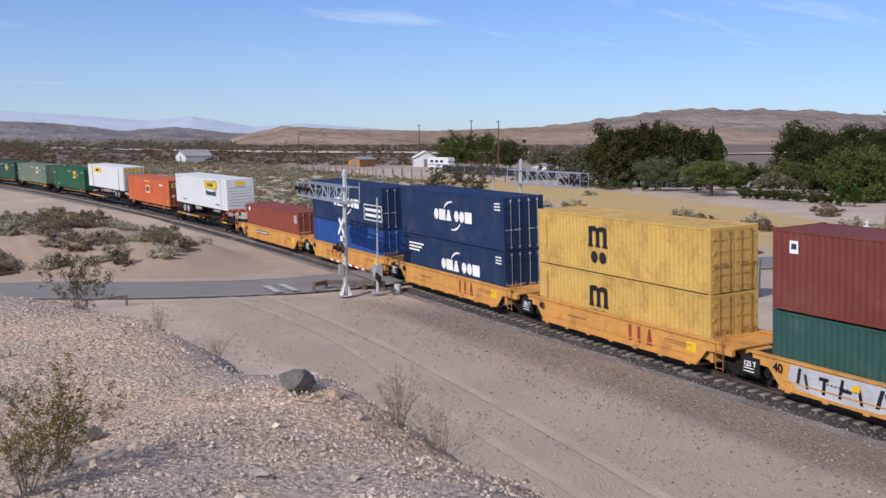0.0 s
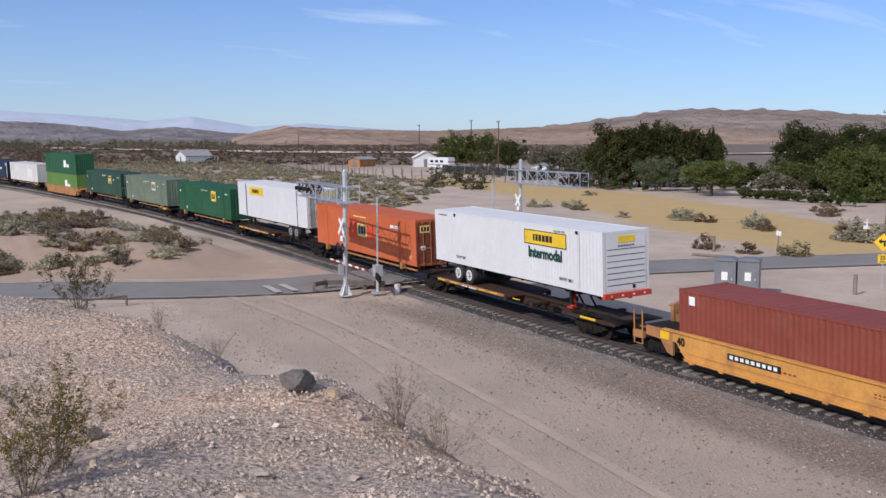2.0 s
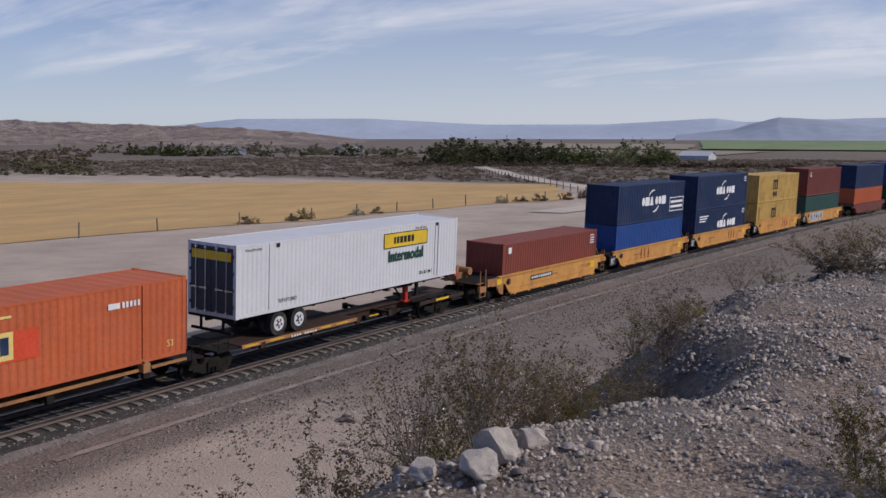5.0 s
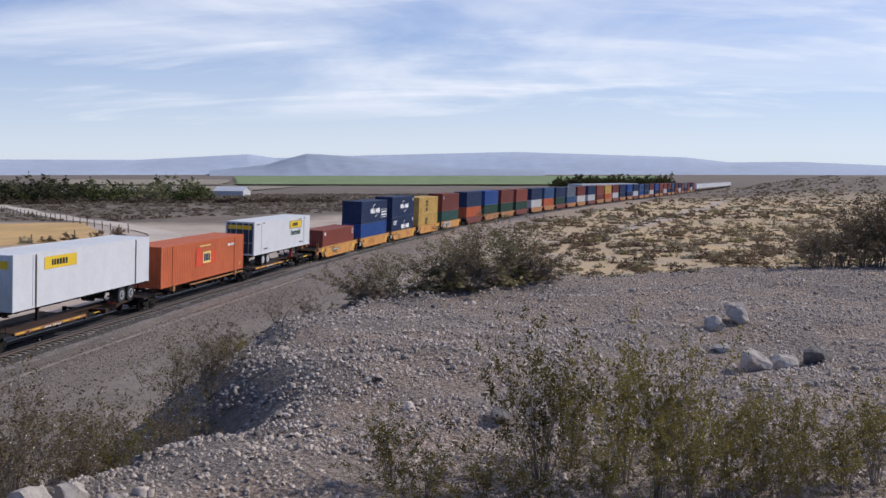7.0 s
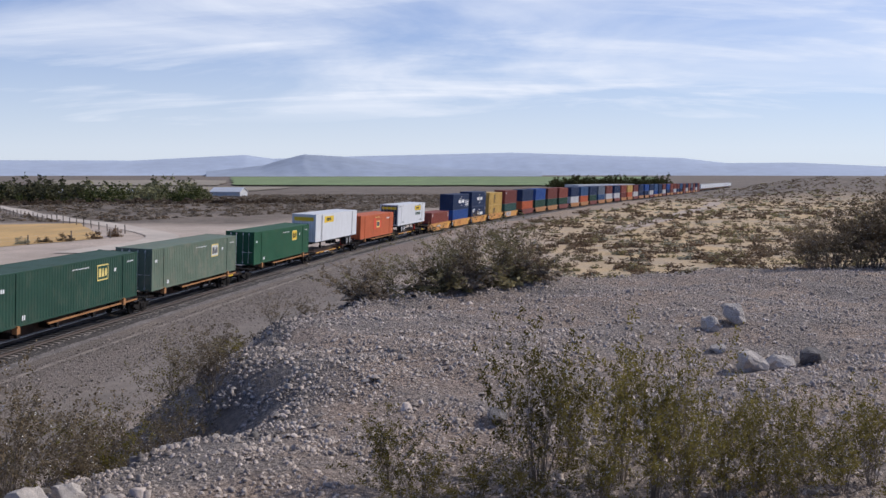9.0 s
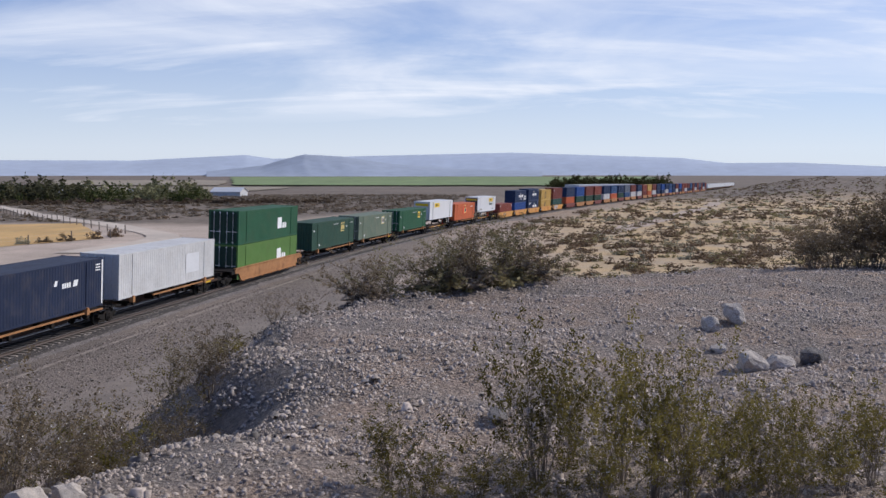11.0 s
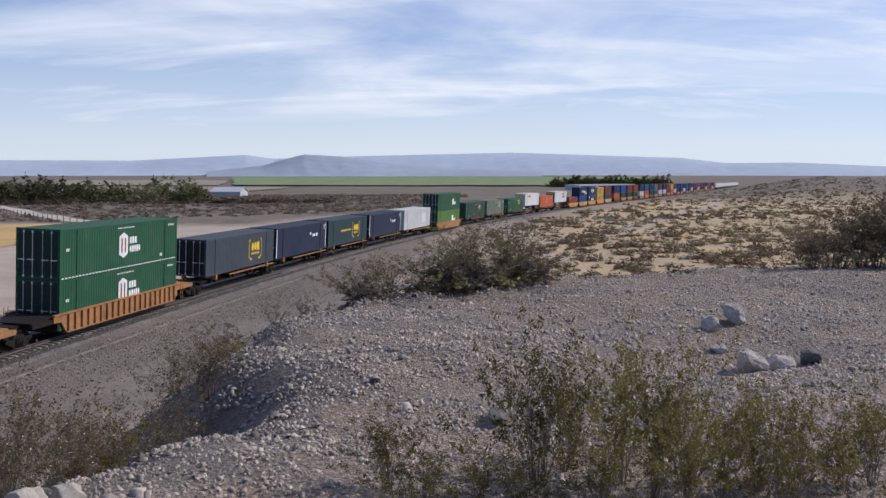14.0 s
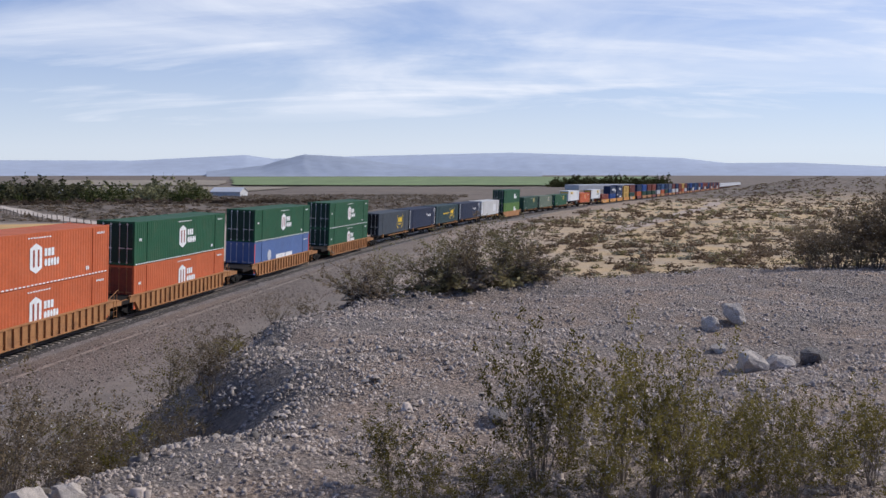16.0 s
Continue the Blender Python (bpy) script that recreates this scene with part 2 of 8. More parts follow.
def leafmat(name, col, rand=0.28, thin=0.35):
    m = mat(name, col, rough=0.8, var=0.22, scale=0.8, fine=5, bump=0, rand=rand, spec=0.12)
    n, l = m.node_tree.nodes, m.node_tree.links
    bs = n["Principled BSDF"]
    tr, mx = n.new("ShaderNodeBsdfTranslucent"), n.new("ShaderNodeMixShader")
    l.new(bs.inputs["Base Color"].links[0].from_socket, tr.inputs[0])
    mx.inputs[0].default_value = thin
    l.new(bs.outputs[0], mx.inputs[1]), l.new(tr.outputs[0], mx.inputs[2])
    l.new(mx.outputs[0], n["Material Output"].inputs[0])
    return m


M["pine"] = leafmat("dark_pine_needles", (0.066, 0.066, 0.024))
M["leaf"] = leafmat("green_leaves", (0.10, 0.115, 0.034))
M["dkleaf"] = leafmat("dark_green_leaves", (0.072, 0.084, 0.027))
M["paleleaf"] = leafmat("pale_grey_green_leaves", (0.155, 0.175, 0.09))
M["cypress"] = leafmat("fresh_green_cypress", (0.07, 0.115, 0.028))
M["sage"] = leafmat("grey_sage_leaves", (0.40, 0.375, 0.265))
M["greysage"] = leafmat("dry_grey_brown_brush", (0.24, 0.195, 0.145))
M["dkscrub"] = leafmat("brown_scrub", (0.235, 0.165, 0.105))
M["olive"] = leafmat("olive_scrub", (0.29, 0.245, 0.125))
M["creosote"] = leafmat("creosote_leaves", (0.19, 0.153, 0.043), 0.32, 0.5)
M["puff"] = mat("pale_seed_fluff", (0.68, 0.64, 0.56), rough=0.95, var=0.1, bump=0, rand=0.25)
M["drybrush"] = leafmat("dry_brush", (0.22, 0.165, 0.10), 0.4, 0.4)
M["hedgeleaf"] = leafmat("farm_tree_leaves", (0.15, 0.142, 0.075), 0.55)
M["farleaf"] = leafmat("distant_tree_leaves", (0.165, 0.15, 0.095))
def hillmat(name, col, dark, deep):
    """Bare eroded slopes: blotched colour, gully relief at the scale of a hillside."""
    m = mat(name, col, rough=1, var=0.28, scale=0.005, fine=0.045, bump=0.5, dirt=dark, amount=0.85, dscale=0.011, spec=0.0)
    n, l = m.node_tree.nodes, m.node_tree.links
    t = [q for q in n if q.type == "TEX_COORD"][0]
    z = n.new("ShaderNodeTexNoise")
    z.inputs["Scale"].default_value, z.inputs["Detail"].default_value, z.inputs["Roughness"].default_value = 0.012, 9, 0.62
    l.new(t.outputs["Object"], z.inputs[0])
    bp = [q for q in n if q.type == "BUMP"][0]
    l.new(z.outputs[0], bp.inputs["Height"])
    bp.inputs["Strength"].default_value, bp.inputs["Distance"].default_value = 1.0, deep
    return m


M["redhill"] = hillmat("reddish_hill", (0.41, 0.295, 0.225), (0.25, 0.175, 0.132), 40)
M["foothill"] = hillmat("dark_red_brown_foothill", (0.25, 0.172, 0.13), (0.15, 0.107, 0.085), 60)
# Paler, greyer brown: some haze of distance is put in this colour.
M["brownhill"] = hillmat("haze_paled_brown_hill", (0.39, 0.315, 0.27), (0.25, 0.20, 0.175), 70)
M["farbrush"] = leafmat("far_brown_brush", (0.16, 0.115, 0.078))
M["fargreen"] = leafmat("far_olive_brush", (0.115, 0.105, 0.055))
# The next three mountain colours have the haze of distance mixed in.
M["bluemt"] = mat("haze_blue_mountain", (0.45, 0.50, 0.585), rough=1, var=0.08, scale=0.002, fine=0.02, bump=0)
M["bluemt2"] = mat("haze_grey_blue_mountain", (0.345, 0.385, 0.455), rough=1, var=0.12, scale=0.002, fine=0.02, bump=0)
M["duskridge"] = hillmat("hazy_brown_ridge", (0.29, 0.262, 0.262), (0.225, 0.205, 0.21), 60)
M["palesand"] = mat("pale_sand", (0.55, 0.46, 0.37), rough=1, var=0.12, scale=0.05, fine=0.5, bump=0)
darken_tie_middle()
M["glass"] = mat("dark_window_glass", (0.02, 0.025, 0.03), rough=0.1, var=0.1, bump=0)
M["roofgrey"] = mat("grey_roof", (0.30, 0.29, 0.28), rough=0.8, var=0.15, scale=0.8, fine=8)
M["tarp"] = mat("black_screen_fence", (0.02, 0.02, 0.024), rough=0.8, var=0.25)
M["plastic"] = mat("grey_plastic", (0.17, 0.18, 0.20), rough=0.55, var=0.1)


# ---- mesh helpers ----
def box(bm, x0, x1, y0, y1, z0, z1, m=None):
    v = [bm.verts.new(p) for p in ((x0, y0, z0), (x1, y0, z0), (x1, y1, z0), (x0, y1, z0), (x0, y0, z1), (x1, y0, z1), (x1, y1, z1), (x0, y1, z1))]
    if m is not None:
        for q in v:
            q.co = m @ q.co
    for f in ((0, 3, 2, 1), (4, 5, 6, 7), (0, 1, 5, 4), (1, 2, 6, 5), (2, 3, 7, 6), (3, 0, 4, 7)):
        bm.faces.new([v[i] for i in f])
    return bm


def rod(bm, a, b, r0, r1=None, n=8, cap=True):
    """A round bar from a to b, tapering from r0 to r1."""
    a, b = Vector(a), Vector(b)
    r1 = r0 if r1 is None else r1
    d = (b - a).normalized()
    s = d.orthogonal().normalized()
    t = d.cross(s)
    rings = []
    for p, r in ((a, r0), (b, r1)):
        rings.append([bm.verts.new(p + (s * math.cos(2 * math.pi * i / n) + t * math.sin(2 * math.pi * i / n)) * r) for i in range(n)])
    for i in range(n):
        bm.faces.new((rings[0][i], rings[0][(i + 1) % n], rings[1][(i + 1) % n], rings[1][i]))
    if cap:
        bm.faces.new(rings[0][::-1])
        bm.faces.new(rings[1])
    return bm


def prism(bm, pts, y0, y1, m=None):
    """A flat outline in x, z pulled from y0 to y1."""
    a = [bm.verts.new((x, y0, z)) for x, z in pts]
    b = [bm.verts.new((x, y1, z)) for x, z in pts]
    if m is not None:
        for q in a + b:
            q.co = m @ q.co
    k = len(pts)
    bm.faces.new(a)
    bm.faces.new(b[::-1])
    for i in range(k):
        bm.faces.new((a[i], b[i], b[(i + 1) % k], a[(i + 1) % k]))
    return bm


def mesh_of(name, bm, material=None, smooth=False):
    bmesh.ops.recalc_face_normals(bm, faces=bm.faces)
    me = bpy.data.meshes.new(name)
    bm.to_mesh(me)
    bm.free()
    if smooth:
        me.polygons.foreach_set("use_smooth", [True] * len(me.polygons))
    if material:
        me.materials.append(material)
    return me


def part(name, bm, material, parent, label="", at=None, smooth=False):
    """Links a bmesh (or a shared mesh) as one object under a thing or part."""
    me = bm if isinstance(bm, bpy.types.Mesh) else mesh_of(name, bm, material, smooth)
    ob = new(name, me)
    if isinstance(bm, bpy.types.Mesh):
        if not me.materials:
            me.materials.append(None)
        ob.material_slots[0].link = "OBJECT"
        ob.material_slots[0].material = material
    ob.parent = parent
    if at is not None:
        ob.matrix_basis = at
    if label:
        ob["label"] = label
    return ob


def thing(name, label, category, m=None, group="", kind="", data=None):
    ob = new(name, data)
    if m is not None:
        ob.matrix_basis = m
    return tagged(ob, label, category, group, kind)


def arrays(name, verts, faces, material, smooth=False):
    me = bpy.data.meshes.new(name)
    verts, faces = np.asarray(verts, np.float32), np.asarray(faces, np.int32)
    k = faces.shape[1]
    me.vertices.add(len(verts))
    me.vertices.foreach_set("co", verts.ravel())
    me.loops.add(faces.size)
    me.loops.foreach_set("vertex_index", faces.ravel())
    me.polygons.add(len(faces))
    me.polygons.foreach_set("loop_start", np.arange(0, faces.size, k, dtype=np.int32))
    me.update(calc_edges=True)
    me.validate()
    if smooth:
        me.polygons.foreach_set("use_smooth", np.ones(len(faces), bool))
    me.materials.append(material)
    return me


def bmx(fn):
    bm = bmesh.new()
    fn(bm)
    return bm

# ---- the railway's line ----
BEND_S = (-260, -160, -80, -30, 0, 30, 60, 100, 160, 250, 340, 450, 600, 900)
BEND = (-1.359, -1.368, -1.057, -0.464, -1.513, -1.564, -0.543, -0.918, -0.892, -0.616, -0.166, -0.005, 0.038, -0.005)
GRADE_S = (-420, -200, -100, -50, 0, 50, 100, 200, 400, 600, 900, 1400)
GRADE = (2.054, 0.864, 0.32, 0.003, 0.0, -0.107, -0.409, -1.127, -2.781, -4.641, -7.432, -11.9)
CANT = radians(2.40)
SPEED = 28.144
LS = np.arange(-470, 1381, 2.0)
_k = np.interp(LS, BEND_S, BEND) / 1000
LH = np.concatenate([[0], np.cumsum(_k[1:] + _k[:-1])])
LH -= np.interp(0, LS, LH)
LX = np.concatenate([[0], np.cumsum(np.cos(LH[1:]) + np.cos(LH[:-1]))])
LY = np.concatenate([[0], np.cumsum(np.sin(LH[1:]) + np.sin(LH[:-1]))])
LX -= np.interp(0, LS, LX)
LY += 28.161 - np.interp(0, LS, LY)
LZ = np.interp(LS, GRADE_S, GRADE)


def line(s):
    return np.array([np.interp(s, LS, a) for a in (LX, LY, LZ, LH)])


def sweep(profile, s0, s1, step, closed=False):
    """Verts and faces of a cross-section (lateral, height over the rail head) drawn along the line."""
    ss = np.arange(s0, s1 + 0.01, step)
    k = len(profile)
    vs = []
    for s in ss:
        x, y, z, hd = line(s)
        for lat, up_ in profile:
            w = lat * math.cos(CANT) - up_ * math.sin(CANT)
            vs.append((x - math.sin(hd) * w, y + math.cos(hd) * w, z + up_ * math.cos(CANT) + lat * math.sin(CANT)))
    fs = []
    for i in range(len(ss) - 1):
        for j in range(k if closed else k - 1):
            a, b = i * k + j, i * k + (j + 1) % k
            fs.append((a, a + k, b + k, b))
    return vs, fs


# ---- ground ----
def smooth(e):
    e = np.clip(e, 0, 1)
    return e * e * (3 - 2 * e)


def wob(x, y, s, seed=0.0):
    return np.sin(x * s + seed) * np.cos(y * s * 1.13 - seed * 2) + 0.5 * np.sin(x * s * 2.3 + y * s * 1.7 + seed * 3) + 0.25 * np.sin(x * s * 4.7 - y * s * 5.1 + seed)


def hill_out(x, y):
    """Metres outside the rim of the knoll on which the camera stands; negative on its top."""
    a = np.where(x < 3.5, 20.0, 16.5)
    f = (np.abs((x - 3.5) / a) ** 3 + np.abs((y + 14.0) / 16.1) ** 3) ** (1 / 3)
    e = (f - 1) * 15.5 + 0.35 * wob(x, y, 0.5, 1.0)
    e = e - 1.3 * np.exp(-((x - 13.5) / 3.2) ** 2 - ((y - 3) / 4) ** 2) + 0.85 * np.exp(-((x - 8.0) / 2.2) ** 2 - ((y - 3) / 4) ** 2)
    e = e - 0.66 * smooth((-6.2 - x) / 1.4) * smooth((3.2 - y) / 0.8) + 0.08 * wob(x, y, 2.3, 5.0)
    return e


MOUNDS = ((-77, 12.5, 4.2, 1.5), (-83, 6, 5, 1.4), (-90, 12, 6, 1.2), (-79, 17.5, 2.5, 0.9), (-96, 2, 8, 1.8), (-86, -3, 6, 1.5))


def height(x, y):
    x, y = np.asarray(x, float), np.asarray(y, float)
    z = np.interp(x, LX, LZ) - 0.42
    d = np.hypot(x, y)
    z = z + np.clip((d - 60) / 200, 0, 1) * 0.25 * wob(x, y, 0.045)
    e = hill_out(x, y)
    q = np.maximum(e, 0)
    run = np.where(q < 0.8, 0.8 * ((q / 0.8) ** 3 - 0.5 * (q / 0.8) ** 4), q - 0.4)
    steep = (1 - np.clip(run / 11.5, 0, 1)) ** 1.25
    w = smooth((x + 14) / 3)
    k = (1 - smooth(e / 11.5)) * (1 - w) + steep * w
    top = 7.38 + 0.07 * wob(x, y, 0.9, 2.0) + 0.02 * wob(x, y, 3.1, 4.0)
    z = z * (1 - k) + top * k
    z = z + np.where((e > 0) & (e < 12), (0.10 + 0.16 * w) * wob(x, y, 1.9, 3.0) * k * (1 - k) * 4, 0)
    # low scrub-covered rise to the south-east
    az_ = np.degrees(np.arctan2(x, y))
    z = z + (9.5 + 1.3 * wob(az_, az_, 0.9, 2.0)) * smooth((az_ - 101.2) / 5.5) * smooth((150 - az_) / 15) * smooth((d - 300) / 520) * smooth((1500 - d) / 500) * (x > 0)
    for mx, my, r, hh in MOUNDS:
        z = z + hh * np.exp(-(((x - mx) ** 2 + (y - my) ** 2) / r ** 2)) * (1 + 0.12 * wob(x, y, 0.9, mx))
    return z


def gz(x, y):
    return float(height(x, y))


def axis(*bands):
    out = []
    for a, b, st in bands:
        out += list(np.arange(a, b - 1e-6, st))
    return np.array(out + [bands[-1][1]])


gx = axis((-4600, -600, 250), (-600, -120, 12), (-120, -32, 1.6), (-32, 34, 0.33), (34, 120, 2.0), (120, 1000, 14), (1000, 1500, 50), (1500, 4600, 260))
gy = axis((-4600, -520, 240), (-520, -60, 14), (-60, -8, 2.0), (-8, 16, 0.33), (16, 30, 0.6), (30, 120, 2.5), (120, 420, 14), (420, 4600, 260))
X, Y = np.meshgrid(gx, gy, indexing="ij")
Z = height(X, Y)
nx, ny = X.shape
idx = np.arange(nx * ny).reshape(nx, ny)
faces = np.stack([idx[:-1, :-1], idx[1:, :-1], idx[1:, 1:], idx[:-1, 1:]], -1).reshape(-1, 4)
me = arrays("ground", np.stack([X, Y, Z], -1).reshape(-1, 3), faces, None, smooth=True)


def ground_material():
    m = M["soil"]
    n, l = m.node_tree.nodes, m.node_tree.links
    bs = n["Principled BSDF"]
    src = bs.inputs["Base Color"].links[0].from_socket
    at = n.new("ShaderNodeAttribute")
    at.attribute_name = "zone"
    sp = n.new("ShaderNodeSeparateColor")
    l.new(at.outputs["Color"], sp.inputs[0])
    t = n.new("ShaderNodeTexCoord")

    def tex(s, d):
        z = n.new("ShaderNodeTexNoise")
        z.inputs["Scale"].default_value, z.inputs["Detail"].default_value, z.inputs["Roughness"].default_value = s, d, 0.65
        l.new(t.outputs["Object"], z.inputs[0])
        return z.outputs[0]

    def two(fac_src, lo, hi, a, b):
        r = n.new("ShaderNodeMapRange")
        r.inputs[1].default_value, r.inputs[2].default_value = lo, hi
        l.new(fac_src, r.inputs[0])
        x = n.new("ShaderNodeMixRGB")
        l.new(r.outputs[0], x.inputs[0])
        x.inputs[1].default_value, x.inputs[2].default_value = (*a, 1), (*b, 1)
        return x.outputs[0]

    def over(fac, a, b):
        x = n.new("ShaderNodeMixRGB")
        l.new(fac, x.inputs[0]), l.new(a, x.inputs[1]), l.new(b, x.inputs[2])
        return x.outputs[0]

    def times(a, b):
        x = n.new("ShaderNodeMixRGB")
        x.blend_type = "MULTIPLY"
        x.inputs[0].default_value = 1
        l.new(a, x.inputs[1]), l.new(b, x.inputs[2])
        return x.outputs[0]
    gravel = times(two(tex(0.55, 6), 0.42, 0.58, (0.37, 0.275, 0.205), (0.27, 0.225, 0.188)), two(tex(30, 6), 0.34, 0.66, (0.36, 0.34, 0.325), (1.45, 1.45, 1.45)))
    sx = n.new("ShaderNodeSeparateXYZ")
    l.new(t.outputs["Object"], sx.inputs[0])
    # Front-lit brightness of the western gravel painted in, fading out by x = 2.
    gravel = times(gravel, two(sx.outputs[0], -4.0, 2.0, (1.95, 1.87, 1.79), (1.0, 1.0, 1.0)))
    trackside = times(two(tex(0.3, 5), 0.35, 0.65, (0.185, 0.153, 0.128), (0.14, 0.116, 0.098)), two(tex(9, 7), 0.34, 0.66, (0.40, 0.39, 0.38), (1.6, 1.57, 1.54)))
    # Sunlit look of the western trackside also multiplied into its colour.
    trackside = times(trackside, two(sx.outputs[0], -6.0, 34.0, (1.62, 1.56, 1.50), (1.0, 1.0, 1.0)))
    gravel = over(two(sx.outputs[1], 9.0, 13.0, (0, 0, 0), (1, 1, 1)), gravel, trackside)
    plain = times(two(tex(0.02, 6), 0.35, 0.65, (0.215, 0.163, 0.118), (0.148, 0.114, 0.084)), two(tex(0.35, 5), 0.35, 0.65, (0.7, 0.7, 0.7), (1.2, 1.2, 1.2)))
    sand = two(tex(0.09, 6), 0.40, 0.60, (0.56, 0.39, 0.195), (0.44, 0.335, 0.22))
    c = over(sp.outputs[2], src, sand)
    c = over(sp.outputs[1], c, plain)
    at2 = n.new("ShaderNodeAttribute")
    at2.attribute_name = "cover"
    sp2 = n.new("ShaderNodeSeparateColor")
    l.new(at2.outputs["Color"], sp2.inputs[0])

    def blot(src_, scale_, lo, hi):
        ad = n.new("ShaderNodeMath")
        ad.operation = "MULTIPLY_ADD"
        l.new(tex(scale_, 7), ad.inputs[0])
        ad.inputs[1].default_value = 0.9
        l.new(src_, ad.inputs[2])
        r = n.new("ShaderNodeMapRange")
        r.inputs[1].default_value, r.inputs[2].default_value = lo, hi
        l.new(ad.outputs[0], r.inputs[0])
        gate_ = n.new("ShaderNodeMath")
        gate_.operation = "MULTIPLY"
        st = n.new("ShaderNodeMapRange")
        st.inputs[1].default_value, st.inputs[2].default_value = 0.0, 0.25
        l.new(src_, st.inputs[0])
        l.new(r.outputs[0], gate_.inputs[0]), l.new(st.outputs[0], gate_.inputs[1])
        return gate_.outputs[0]
    grass = two(tex(0.5, 5), 0.35, 0.65, (0.56, 0.375, 0.14), (0.47, 0.335, 0.16))
    red = two(tex(0.8, 5), 0.35, 0.65, (0.43, 0.305, 0.218), (0.38, 0.283, 0.21))
    c = over(blot(sp2.outputs[0], 0.09, 0.48, 0.78), c, grass)
    c = over(blot(sp2.outputs[1], 0.25, 0.60, 0.95), c, red)
    packed = times(two(tex(0.25, 6), 0.35, 0.65, (0.47, 0.365, 0.28), (0.40, 0.32, 0.25)), two(tex(12, 5), 0.35, 0.65, (0.8, 0.79, 0.78), (1.15, 1.15, 1.15)))
    c = over(blot(sp2.outputs[2], 0.5, 0.55, 0.95), c, packed)
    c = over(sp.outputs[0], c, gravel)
    c = over(blot(at2.outputs["Alpha"], 0.9, 0.55, 1.05), c, two(tex(14, 6), 0.35, 0.65, (0.15, 0.125, 0.105), (0.25, 0.205, 0.17)))
    bp = [q for q in n if q.type == "BUMP"][0]
    old = bp.inputs["Height"].links[0].from_socket
    ma = n.new("ShaderNodeMath")
    ma.operation = "MULTIPLY_ADD"
    l.new(tex(24, 6), ma.inputs[0]), l.new(sp.outputs[0], ma.inputs[1]), l.new(old, ma.inputs[2])
    l.new(ma.outputs[0], bp.inputs["Height"])
    bp.inputs["Strength"].default_value, bp.inputs["Distance"].default_value = 0.9, 0.06
    l.new(c, bs.inputs["Base Color"])
    return m


dist = np.hypot(X, Y)
e = hill_out(X, Y)
zone = np.zeros((nx, ny, 4), np.float32)
_ty = np.interp(X, LX, LY)
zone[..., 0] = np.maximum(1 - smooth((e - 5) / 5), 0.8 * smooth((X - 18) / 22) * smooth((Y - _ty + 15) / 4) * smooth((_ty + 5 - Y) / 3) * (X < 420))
zone[..., 1] = smooth((dist - 230) / 130)
zone[..., 1] = np.maximum(zone[..., 1], smooth((X - 188) / 14) * smooth((Y - _ty - 34) / 16) * (X < 900))
zone[..., 2] = smooth((X - 40) / 60) * smooth((10 - Y) / 25)
zone[..., 1] *= 1 - zone[..., 2] * (1 - smooth((dist - 330) / 220))
zone[..., 0] = np.maximum(zone[..., 0], 0.9 * smooth((Y - _ty + 6.3) / 1.5) * smooth((_ty + 5 - Y) / 3) * smooth((X + 56) / 6) * (X < 60))
zone[..., 3] = 1
cover_ = np.zeros((nx, ny, 4), np.float32)


def near_line(pts, wide):
    """1 on a polyline, falling to 0 at a distance."""
    d = np.full(X.shape, 1e9)
    for (x0, y0), (x1, y1) in zip(pts, pts[1:]):
        t = np.clip(((X - x0) * (x1 - x0) + (Y - y0) * (y1 - y0)) / ((x1 - x0) ** 2 + (y1 - y0) ** 2), 0, 1)
        d = np.minimum(d, np.hypot(X - x0 - t * (x1 - x0), Y - y0 - t * (y1 - y0)))
    return np.clip(1 - d / wide, 0, 1)


cover_[..., 0] = near_line([(-185, 92), (-140, 89), (-105, 83), (-84, 76), (-66, 72)], 13)
rim_ = np.exp(-((e - 0.9) / 0.75) ** 2) * smooth((X - 4.2) / 1.5) * smooth((15.5 - X) / 2) * smooth((Y - 0.4) / 0.6)
cover_[..., 3] = rim_
cover_[..., 1] = np.maximum(near_line([(-54, 20), (-44, 20.2), (-33, 19.5)], 3.6), near_line([(-100, 4), (-82, 10), (-74, 12)], 16))
cover_[..., 2] = np.clip(2 * near_line([(-62, 15.5), (-48, 16.6), (-30, 17.6), (-12, 17.4), (6, 16.5)], 5.5), 0, 1)
me.materials.clear()
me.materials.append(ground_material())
me.color_attributes.new("zone", "FLOAT_COLOR", "POINT").data.foreach_set("color", zone.ravel())
me.color_attributes.new("cover", "FLOAT_COLOR", "POINT").data.foreach_set("color", cover_.ravel())
thing("ground", "pale desert ground with gravel knoll, dirt and scrub", "ground", kind="structure", data=me)


def inside(px, py, poly):
    r = np.zeros(px.shape, bool)
    k = len(poly)
    for i in range(k):
        (x0, y0), (x1, y1) = poly[i], poly[(i + 1) % k]
        r ^= ((y0 > py) != (y1 > py)) & (px < (x1 - x0) * (py - y0) / (y1 - y0 + 1e-12) + x0)
    return r


